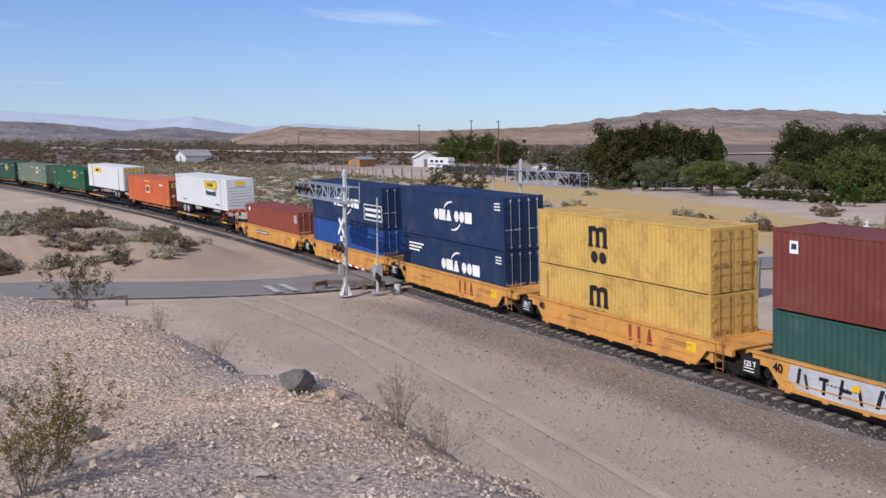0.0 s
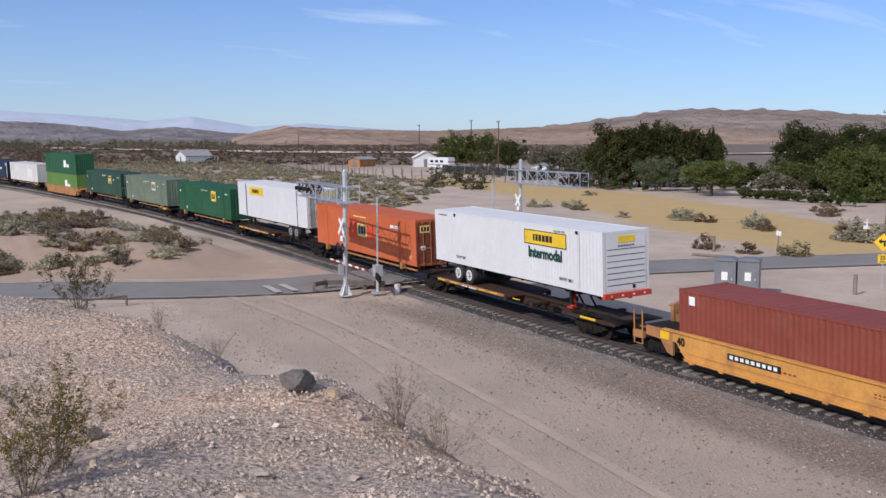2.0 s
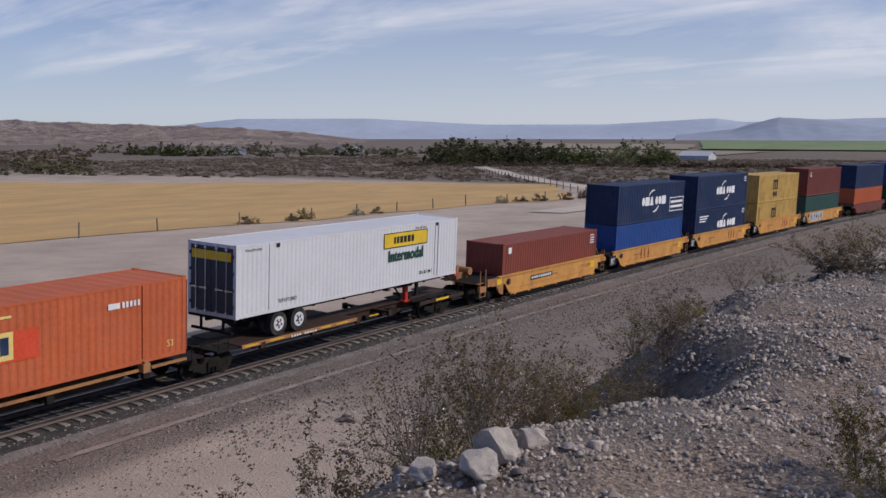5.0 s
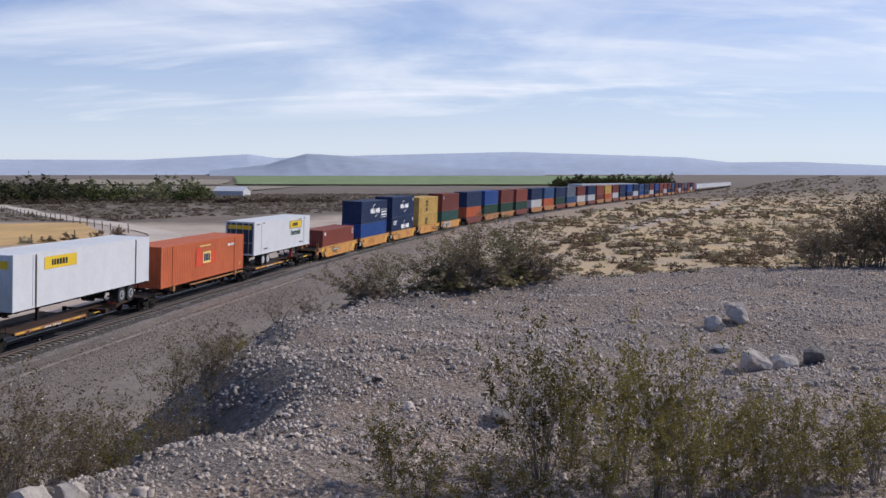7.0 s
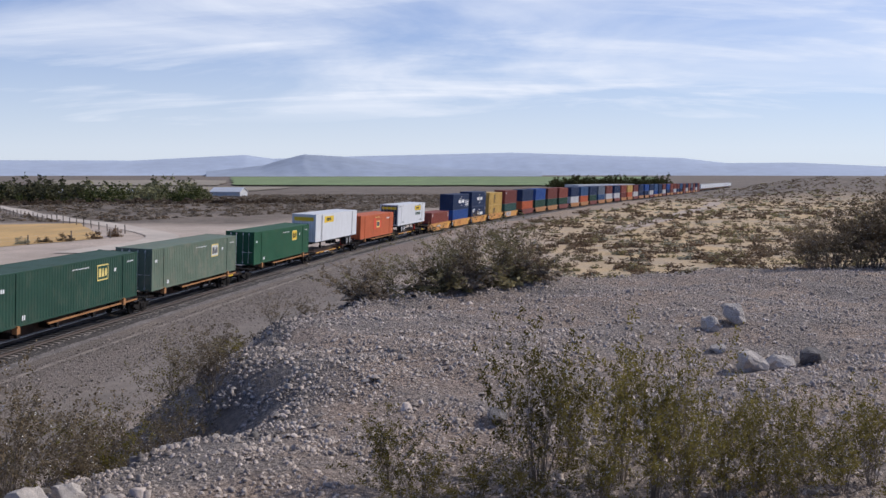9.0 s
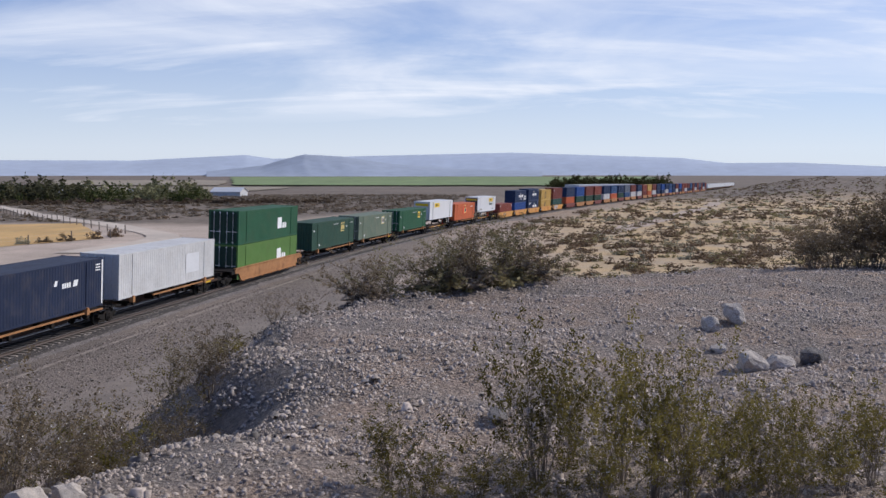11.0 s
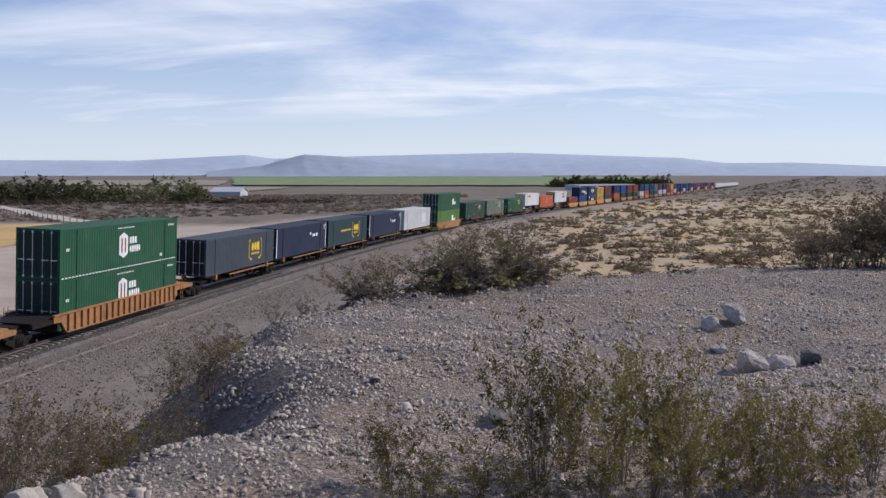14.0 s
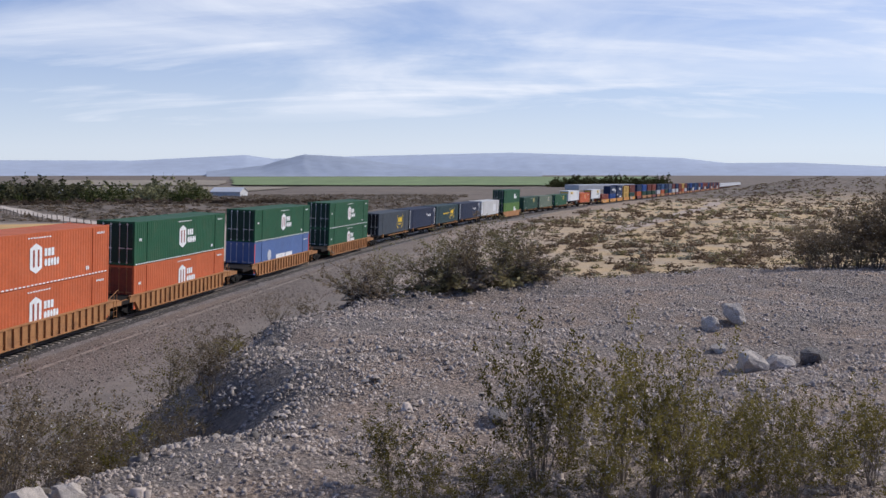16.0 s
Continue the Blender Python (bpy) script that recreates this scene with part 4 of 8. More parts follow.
def well_car(u, L, pitch_end, col, label, ribs=False, full=True, ends=(True, True), last=False):
    """One unit of a well wagon; the container drops between the side sills. Origin at the middle of the well."""
    root = thing("well_wagon", label, "railway wagon", group="wagons of the train")
    half = L / 2 + 0.18
    mc = M[col]

    def sill(bm):
        top = 1.42
        # web with sloped ends, flanges
        prism(bm, [(-half - 0.6, 1.36), (half + 0.6, 1.36), (half + 0.6, 0.98), (half - 0.2, 0.95), (half - 0.75, 0.36), (-half + 0.75, 0.36), (-half + 0.2, 0.95), (-half - 0.6, 0.98)], -0.045, 0.045)
        box(bm, -half - 0.6, half + 0.6, -0.11, 0.09, 1.35, top)
        box(bm, -half + 0.75, half - 0.75, -0.12, 0.16, 0.30, 0.385)
        box(bm, -half + 0.9, half - 0.9, -0.075, -0.04, 0.62, 0.66)
        if ribs:
            k = int(L / 0.85)
            for i in range(k + 1):
                x = -half + 0.9 + (2 * half - 1.8) * i / k
                box(bm, x - 0.035, x + 0.035, -0.16, -0.04, 0.37, 1.36)
        else:
            for i in range(7):
                x = -half + 1.2 + (2 * half - 2.4) * i / 6
                box(bm, x - 0.12, x + 0.12, -0.15, -0.04, 0.24, 0.31)
    for sy in (-1, 1):
        key = ("side_sill", L, ribs)
        part("side_sill", shared(key, sill), mc, root, at=Matrix.Translation((0, sy * 1.38, 0)) @ (Matrix.Identity(4) if sy < 0 else Matrix.Rotation(math.pi, 4, "Z")))

    for i in range(5 if full else 3):
        x = -L / 2 + 0.6 + (L - 1.2) * i / (4 if full else 2)
        part("cross_beam", shared(("cross_beam",), lambda bm: box(bm, -0.3, 0.3, -1.36, 1.36, 0.28, 0.36)), M["grime"], root, at=Matrix.Translation((x, 0, 0)))
    ex = pitch_end - half

    def platform(bm):
        box(bm, half - 0.15, half + 0.05, -1.32, 1.32, 0.5, 1.38)
        box(bm, half, half + ex, -0.55, 0.55, 0.86, 1.12)
        prism(bm, [(half, 1.34), (half + ex * 0.75, 1.22), (half + ex * 0.75, 1.17), (half, 1.26)], -1.25, 1.25)
        for sy in (-1, 1):
            a, b = sorted((sy * 1.38, sy * 1.22))
            box(bm, half + 0.42, half + ex * 0.8, a, b, 0.95, 1.2)
    for k, on in zip((1, -1), ends):
        if on:
            rot = Matrix.Identity(4) if k == 1 else Matrix.Rotation(math.pi, 4, "Z")
            part("end_platform", shared(("end_platform", L, round(ex, 2)), platform), mc if k == 1 else M["grime"], root, at=rot)
            if full:
                def ladder(bm):
                    for yy in (-1.44,):
                        for xx in (half + 0.32, half + 0.72):
                            rod(bm, (xx, yy, 0.32), (xx, yy, 1.75), 0.018, n=6)
                        for i in range(4):
                            rod(bm, (half + 0.32, yy, 0.4 + i * 0.33), (half + 0.72, yy, 0.4 + i * 0.33), 0.014, n=6)
                    rod(bm, (half + 0.2, -1.2, 1.5), (half + ex * 0.7, -0.7, 1.75), 0.02, n=6)
                    rod(bm, (half + 0.3, -0.9, 1.3), (half + 0.3, -0.9, 1.75), 0.02, n=6)
                part("ladder", shared(("ladder", L, round(ex, 2)), ladder), M["ttxold"], root, at=rot)
    truck(root, -pitch_end)
    if last:
        truck(root, pitch_end)
    return ride(root, u, L, 0.0)


def flat_car(u, L, label, trailer=False, front=False):
    """A low spine wagon: centre sill, container pedestals or a wheel deck, a bogie at its rear joint. u, L: the load's rear and length."""
    root = thing("spine_wagon", label, "railway wagon", group="wagons of the train")
    h2 = L / 2 + 0.95

    def sill(bm):
        prism(bm, [(-h2, 1.0), (h2, 1.0), (h2, 0.72), (h2 - 2.6, 0.70), (h2 - 3.4, 0.46), (-h2 + 3.4, 0.46), (-h2 + 2.6, 0.70), (-h2, 0.72)], -0.30, 0.30)
        box(bm, -h2 + 0.4, h2 - 0.4, -0.42, 0.42, 0.97, 1.01)
    part("centre_sill", shared(("centre_sill", L), sill), M["spine"], root)

    def arm(bm):
        prism(bm, [(-0.10, 0.97), (0.10, 0.97), (0.10, 0.86), (-0.10, 0.86)], -1.34, 1.34)
        for sy in (-1, 1):
            a_, b_ = sorted((sy * 0.95, sy * 0.28))
            box(bm, -0.05, 0.05, a_, b_, 0.66, 0.88)
            a_, b_ = sorted((sy * 1.40, sy * 1.26))
            box(bm, -0.14, 0.14, a_, b_, 0.74, 1.0)
    for x in ((-6.6, -3.4, -0.3, 2.2) if trailer else (-6.1, -2.1, 2.1, 6.1)):
        part("outrigger", shared(("outrigger",), arm), M["spine"] if trailer else M["grime"], root, at=Matrix.Translation((x, 0, 0)))

    if trailer:
        for sy in (-1, 1):
            def plate(bm):
                a_, b_ = sorted((sy * 1.36, sy * 0.40))
                box(bm, -7.8, -0.5, a_, b_, 0.985, 1.03)
                prism(bm, [(-0.5, 1.03), (-0.05, 0.96), (-0.05, 0.92), (-0.5, 0.985)], a_, b_)
            part("wheel_deck", shared(("wheel_deck", sy), plate), M["spine"], root)

            def edge(bm):
                a_, b_ = sorted((sy * 1.40, sy * 1.345))
                box(bm, -7.8, -0.4, a_, b_, 0.90, 1.05)
            part("deck_edge", shared(("deck_edge", sy), edge), M["ttxold"], root, "rust-brown deck edge")
        for x0, x1 in ((-7.7, -6.9), (-6.2, -5.2), (-3.0, -2.3), (-1.9, -1.0), (0.5, 0.95)):
            part("warning_strip", shared(("warning_strip", x1 - x0 > 0.75), lambda bm: box(bm, 0, x1 - x0, -1.418, -1.398, 0.955, 1.0)), M["yel"], root, "yellow reflective strip", at=Matrix.Translation((x0, 0, 0)))

        def gear(bm):
            rod(bm, (1.0, -0.72, 0.72), (2.6, -0.72, 0.72), 0.13, n=10)
            rod(bm, (0.2, -0.60, 0.62), (5.2, -0.60, 0.66), 0.025, n=6)
            box(bm, 2.9, 3.4, -0.86, -0.5, 0.56, 0.86)
            rod(bm, (3.4, -0.68, 0.70), (4.8, -0.68, 0.64), 0.03, n=6)
        part("brake_gear", shared(("brake_gear",), gear), M["grime"], root)

        def hitch(bm):
            box(bm, 4.52, 4.74, -0.62, -0.42, 1.0, 1.75)
            box(bm, 4.35, 4.90, -0.70, -0.34, 0.99, 1.06)
        part("trailer_hitch", shared(("trailer_hitch",), hitch), M["redp"], root, "red upright trailer hitch post")
        part("hitch_head", shared(("hitch_head",), lambda bm: (box(bm, 4.0, 5.2, -0.55, 0.55, 1.72, 1.83), [rod(bm, (5.4, q, 1.0), (4.7, q, 1.74), 0.05, n=6) for q in (-0.3, 0.3)])), M["grime"], root)
        for i in range(10):
            if i != 4:
                part("number_bar", shared(("number_bar",), lambda bm: box(bm, 0, 0.09, -1.416, -1.404, 0.90, 0.985)), M["markw"], root, "white number bar", at=Matrix.Translation((-4.9 + i * 0.17, 0, 0)))
    else:
        def rail_(bm):
            for sy in (-1, 1):
                a_, b_ = sorted((sy * 1.34, sy * 1.24))
                box(bm, -3.0, 5.8, a_, b_, 1.02, 1.11)
                box(bm, 6.4, 8.1, a_, b_, 1.02, 1.11)
        part("side_rail", shared(("side_rail",), rail_), M["ttxold"], root, "yellowish-brown side rail")

        def pedestal(bm):
            prism(bm, [(-0.16, 0.95), (0.16, 0.95), (0.16, 1.27), (0.10, 1.27), (0.10, 1.36), (-0.10, 1.36), (-0.10, 1.27), (-0.16, 1.27)], -1.42, -1.14)
        for x in (-6.1, 6.1):
            for turn_ in (0.0, math.pi):
                part("container_pedestal", shared(("container_pedestal",), pedestal), M["ttxold"], root, at=Matrix.Translation((x, 0, 0)) @ Matrix.Rotation(turn_, 4, "Z"))

    for k in (-1, 1):
        def ends(bm):
            a_, b_ = sorted((k * h2, k * (h2 - (4.2 if k > 0 and front else 1.4))))
            wd_ = 0.86 if k > 0 and front else 1.28
            box(bm, a_, b_, -wd_, wd_, 0.93, 1.0)
            if k > 0 and front:
                box(bm, h2 - 1.2, h2, -1.28, 1.28, 0.93, 1.0)
                box(bm, h2 - 2.9, h2 - 2.6, -1.28, 1.28, 0.90, 1.0)
            a_, b_ = sorted((k * h2, k * (h2 + 0.55)))
            box(bm, a_, b_, -0.16, 0.16, 0.62, 0.86)
            rod(bm, (k * (h2 - 0.1), -1.26, 1.0), (k * (h2 - 0.1), -1.26, 1.42), 0.02, n=6)
            rod(bm, (k * (h2 - 0.1), -1.26, 1.42), (k * (h2 - 0.6), -1.26, 1.42), 0.02, n=6)
            rod(bm, (k * (h2 - 0.6), -1.26, 1.42), (k * (h2 - 0.6), -1.26, 1.0), 0.02, n=6)
        part("end_deck", shared(("end_deck", L, k, front), ends), M["grime"], root)
    truck(root, -h2 - 0.1)
    if front:
        truck(root, h2 - 2.3)
        part("warning_strip", shared(("end_strip", L), lambda bm: box(bm, h2 - 2.75, h2 - 1.55, -1.312, -1.284, 0.88, 0.99)), M["yel"], root, "yellow reflective strip")
        part("end_beam", shared(("end_beam", L), lambda bm: box(bm, h2 - 4.2, h2 - 0.1, -1.31, -1.27, 0.84, 1.0)), M["spine"], root)
    return ride(root, u, L, 0.0)


def trailer(u, L, H, z, label, style, body="white", rev=False):
    """A road semi-trailer: box body, chassis, two axles of double wheels, landing legs. Its doors face the rear of the train."""
    W = 2.6
    root = thing("semi_trailer", label, "trailer", group="trailers on the train")
    mc = M[body]
    R = Matrix.Rotation(math.pi if rev else 0.0, 4, "Z")
    part("side_panel", side_mesh(L, W, H, -1, style), mc, root)
    part("side_panel", side_mesh(L, W, H, 1, style), mc, root)
    part("frame", frame_mesh(L, W, H, style), mc, root)
    part("roof", roof_mesh(L, W, H, style), mc, root)
    part("end_wall", end_mesh(L, W, H, style), mc, root, at=R)
    turn = Matrix.Rotation(math.pi, 4, "Z")
    for q in (1, -1):
        flip = Matrix.Identity(4) if q == 1 else Matrix.Diagonal((1, -1, 1, 1))
        dr = part("door", door_mesh(W, H), M["slate"] if style == "ref" else M["offwhite"], root, at=R @ turn @ Matrix.Translation((L / 2, 0, 0.15)) @ flip)
        for yy in (0.3, 0.82):
            part("lock_rod", lock_mesh(H), M["alu"], dr, at=Matrix.Translation((0, yy, 0.0)))

    def chassis(bm):
        for sy in (-0.5, 0.5):
            box(bm, -L / 2 + 0.2, L / 2 - 0.3, sy - 0.06, sy + 0.06, -0.28, -0.002)
        for i in range(8):
            x = -L / 2 + 0.6 + i * (L - 1.2) / 7
            box(bm, x - 0.05, x + 0.05, -1.2, 1.2, -0.13, -0.004)
    part("chassis", shared(("chassis", L), chassis), M["grime"], root)

    def wheel(bm):
        for y0, y1 in ((-0.30, -0.03), (0.03, 0.30)):
            rod(bm, (0, y0, 0), (0, y1, 0), 0.50, n=24)

    def rim(bm):
        rod(bm, (0, -0.315, 0), (0, -0.30, 0), 0.30, n=24)
        rod(bm, (0, -0.36, 0), (0, -0.30, 0), 0.07, n=10)

    def hub(bm):
        rod(bm, (0, -0.335, 0), (0, -0.31, 0), 0.105, n=14)
        for i in range(5):
            a = math.pi * (0.3 + i * 0.4)
            rod(bm, (math.cos(a) * 0.165, -0.322, math.sin(a) * 0.165), (math.cos(a) * 0.165, -0.312, math.sin(a) * 0.165), 0.05, n=8)
    wx = -L / 2 + 2.55
    for k in (0, 1):
        for sy in (-1, 1):
            face = Matrix.Identity(4) if sy < 0 else Matrix.Rotation(math.pi, 4, "Z")
            wh = part("wheel", shared(("wheel",), wheel), M["tyre"], root, at=R @ Matrix.Translation((wx + k * 1.25, sy * 0.95, -0.52)) @ face)
            part("rim", shared(("rim",), rim), M["alu"] if style == "flat" else M["white"], wh, "white steel rim")
            part("hub", shared(("hub",), hub), M["tyre"], wh, "dark hub with openings")

    def bumper(bm):
        box(bm, -L / 2 - 0.02, -L / 2 + 0.1, -1.25, 1.25, -0.1, 0.0)
        for sy in (-0.6, 0.6):
            box(bm, -L / 2, -L / 2 + 0.08, sy - 0.04, sy + 0.04, -0.55, -0.1)
        box(bm, -L / 2 - 0.02, -L / 2 + 0.08, -1.1, 1.1, -0.62, -0.52)
    part("bumper", shared(("bumper", L), bumper), M["grime"], root, at=R)

    def leg(bm):
        box(bm, L / 2 - 3.1, L / 2 - 2.95, -0.07, 0.07, -0.75, -0.02)
        box(bm, L / 2 - 3.2, L / 2 - 2.85, -0.12, 0.12, -0.79, -0.74)
    for sy in (-0.9, 0.9):
        part("landing_leg", shared(("landing_leg", L), leg), M["grime"], root, "dark landing leg", R @ Matrix.Translation((0, sy, 0)))
    return ride(root, u, L, z)


# 40 ft units of the yellow five-unit wagon, from its rear unit forwards
PITCH = 15.4
UNITS = {}


def arcs(c, W, cx, cz, k=1.0):
    swoosh(c, W, cx + 0.15 * k, cz - 0.25 * k, 1.35 * k, 92, 142, 0.16 * k, M["markw"])
    swoosh(c, W, cx - 0.15 * k, cz + 0.25 * k, 1.35 * k, 272, 322, 0.16 * k, M["markw"])


def blocks(c, W, x0, z0, widths, hh, material, gap=0.12, forms=""):
    """Heavy painted shapes in a row, in place of a brand's letters: r a rectangle, o an oval, t a trapezoid."""
    x = x0
    y0, y1 = -W / 2 - 0.008, -W / 2 - 0.004
    i = 0
    for w in widths:
        if w > 0:
            f = forms[i % len(forms)] if forms else "r"
            i += 1
            if f == "r":
                p = [(0, 0), (w, 0), (w, hh), (0, hh)]
            elif f == "o":
                p = [(w / 2 + w / 2 * math.cos(q * math.pi / 8), hh / 2 + hh / 2 * math.sin(q * math.pi / 8)) for q in range(16)]
            else:
                p = [(0, 0), (w, 0), (w * 0.66, hh), (w * 0.34, hh)]
            bm = bmesh.new()
            prism(bm, [(x + q[0], z0 + q[1]) for q in p], y0, y1)
            part("painted_block", bm, material, c)
        x += abs(w) + gap


def bar_row(c, W, x0, x1, z0, z1, n, fill, material, name="painted_dashes"):
    """A row of short painted bars as one mark."""
    bm = bmesh.new()
    st = (x1 - x0) / n
    for i in range(n):
        box(bm, x0 + i * st, x0 + (i + fill) * st, -W / 2 - 0.008, -W / 2 - 0.004, z0, z1)
    return tagged(part(name, bm, material, c), kind="stuff")


def arch_mark(c, W, x, z, w, h, material):
    """A heavy black arch on three posts."""
    bm = bmesh.new()
    y0, y1 = -W / 2 - 0.008, -W / 2 - 0.004
    p = 0.2 * w
    for k in range(3):
        prism(bm, [(x + k * 0.4 * w, z), (x + k * 0.4 * w + p, z), (x + k * 0.4 * w + p, z + h * 0.8), (x + k * 0.4 * w, z + h * 0.8)], y0, y1)
        prism(bm, [(x + k * 0.4 * w - 0.06, z), (x + k * 0.4 * w + p + 0.06, z), (x + k * 0.4 * w + p + 0.06, z + 0.09), (x + k * 0.4 * w - 0.06, z + 0.09)], y0 - 0.001, y1)
    prism(bm, [(x, z + h * 0.75), (x + w, z + h * 0.75), (x + w * 0.97, z + h * 0.92), (x + w * 0.82, z + h), (x + w * 0.62, z + h * 0.97), (x + w * 0.5, z + h * 0.9), (x + w * 0.38, z + h), (x + w * 0.2, z + h), (x, z + h * 0.96)], y0 - 0.002, y1)
    return part("painted_arch", bm, material, c)


def small_marks(c, W, L, H, material, n=3):
    for i in range(n):
        z = H * 0.86 - i * 0.16
        mark(c, "painted_code", W, L / 2 - 0.95, L / 2 - 0.35, z, z + 0.07, material)


RG, MSC, CM1, CM2, MAR = -27.71, -43.13, -58.61, -73.69, -89.07
for u, last in ((MAR, True), (CM2, False), (CM1, False), (MSC, False), (RG, False)):
    w = well_car(u, 12.19, PITCH / 2, "ttx", "yellow-orange articulated well wagon with grimy bogies", last=last)
    lettering(w, "40", 0.46, -5.75 if u == MAR else -5.6, 1.02, 2.90, M["markk"], bold=0.012)
    if u in (MAR, CM2, MSC, RG, CM1):
        UNITS[u] = w
for u, xs in ((CM2, (-2.2,)), (MSC, (1.2,)), (CM1, (1.4,))):
    for x0 in xs:
        w = UNITS[u]
        blocks(w, 2.852, x0, 0.52, (0.2, 0.2, 0.4), 0.7, M["markr"], 0.4, "rrt")
for u in (CM2, CM1, MSC, RG):
    part("load_plate", bmx(lambda bm: box(bm, -7.45, -6.5, -1.46, -1.40, 0.5, 1.16)), M["markk"], UNITS[u], "black load plate with white numerals")
    lettering(UNITS[u], "125 T", 0.27, -6.98, 0.9, 2.92, M["markw"], bold=0.008)
    for z_ in (0.60, 0.72):
        mark(UNITS[u], "painted_line", 2.92, -7.3, -6.75, z_, z_ + 0.035, M["markw"])
for u in (MAR, CM2, CM1, MSC, RG):
    bar_row(UNITS[u], 2.852, -1.6 if u == MAR else -3.4, 0.4 if u == MAR else -1.9, 0.86, 0.93, 9, 0.6, M["ordark"], "stencil_line")
    bar_row(UNITS[u], 2.852, 3.6, 5.3, 0.98, 1.03, 10, 0.6, M["ordark"], "stencil_line")
    bar_row(UNITS[u], 2.852, 3.6, 5.0, 0.88, 0.92, 8, 0.6, M["ordark"], "stencil_line")
    mark(UNITS[u], "side_patch", 2.852, 4.9, 5.5, 0.75, 1.15, M["yel"])
be = UNITS[MAR]
EX = -6.275
PLAT = 1.222
part("end_frame", bmx(lambda bm: ([prism(bm, [(EX, 1.38), (EX, 0.36), (EX - 0.35, 0.44), (EX - 0.75, 0.92), (EX - 1.7, 0.98), (EX - 1.7, 1.36)], sy - 0.05, sy + 0.05) for sy in (-1.38, 1.38)], box(bm, EX - 2.4, EX - 0.6, -1.2, 1.2, 1.16, 1.22))), M["ttxold"], be, "yellow end frame with black deck")
part("end_step", bmx(lambda bm: ([rod(bm, (EX - 2.5 + k * 0.55, -1.42, 0.5), (EX - 2.5 + k * 0.55, -1.42, 1.95), 0.035, n=6) for k in (0, 1)], box(bm, EX - 2.55, EX - 1.9, -1.46, -1.30, 0.75, 1.05), rod(bm, (EX - 2.5, -1.42, 0.5), (EX - 1.95, -1.42, 0.5), 0.02, n=6))), M["ttxold"], be, "yellow end ladder")
part("brake_stand", bmx(lambda bm: (box(bm, EX - 2.2, EX - 2.0, 0.3, 0.7, 1.2, 2.0), box(bm, EX - 2.0, EX - 0.9, 0.42, 0.58, 1.22, 1.55), rod(bm, (EX - 2.3, 0.3, 1.9), (EX - 2.3, 0.7, 1.9), 0.05, n=8))), M["ttxold"], be)
part("brake_wheel", bmx(lambda bm: [rod(bm, (EX - 2.4, 0.9 + 0.26 * math.cos(q * 0.524), 1.75 + 0.26 * math.sin(q * 0.524)), (EX - 2.4, 0.9 + 0.26 * math.cos((q + 1) * 0.524), 1.75 + 0.26 * math.sin((q + 1) * 0.524)), 0.02, n=5) for q in range(12)] and None), M["redp"], be, "red hand-brake wheel")
part("air_tank", bmx(lambda bm: (rod(bm, (EX - 1.1, 0.1, 1.62), (EX - 1.1, 0.95, 1.62), 0.22, n=14), box(bm, EX - 1.2, EX - 1.0, 0.35, 0.7, 1.2, 1.45))), M["ttxold"], be, "yellow air reservoir")
part("platform_grating", bmx(lambda bm: box(bm, EX - 2.38, EX - 0.4, -1.19, 1.19, PLAT, PLAT + 0.015)), M["grime"], be, "dark grimy walkway")
part("side_patch", bmx(lambda bm: box(bm, EX - 1.5, EX - 0.6, -1.436, -1.43, 1.0, 1.3)), M["ttxold"], be)
part("warning_label", bmx(lambda bm: box(bm, EX - 0.75, EX - 0.2, -1.452, -1.432, 0.98, 1.30)), M["yel"], be, "bright yellow label")
mark(UNITS[MAR], "number_panel", 2.86, -3.1, -0.4, 0.82, 1.08, M["markk"])
for i in range(9):
    mark(UNITS[MAR], "number_bar", 2.872, -2.98 + i * 0.28, -2.80 + i * 0.28, 0.88, 1.02, M["markw"])
part("spray_paint", bmx(lambda bm: prism(bm, [(-5.0, 1.28), (-5.15, 0.75), (-4.7, 0.45), (-3.2, 0.38), (-1.2, 0.40), (-0.5, 0.62), (-0.35, 1.30), (-1.6, 1.33), (-3.0, 1.28)], -1.434, -1.430)), M["marks"], UNITS[RG], "silver spray-painted patch")
for x_, w_, z_, h_, k_ in ((-4.75, 0.14, 0.62, 0.6, 0.1), (-4.3, 0.12, 0.55, 0.5, -0.1), (-3.75, 0.42, 0.98, 0.13, 0.05), (-3.6, 0.14, 0.5, 0.5, 0.04), (-2.9, 0.13, 0.52, 0.68, 0.12), (-2.75, 0.4, 0.78, 0.12, 0.0), (-2.0, 0.13, 0.5, 0.6, -0.12), (-1.4, 0.16, 0.55, 0.65, 0.2), (-0.95, 0.12, 0.6, 0.5, -0.1)):
    mark(UNITS[RG], "spray_stroke", 2.87, x_, x_ + w_, z_, z_ + h_, M["markk"], skew=k_)
mark(UNITS[RG], "spray_stroke", 2.872, -2.4, -2.05, 0.9, 1.12, M["yel"], skew=0.1)

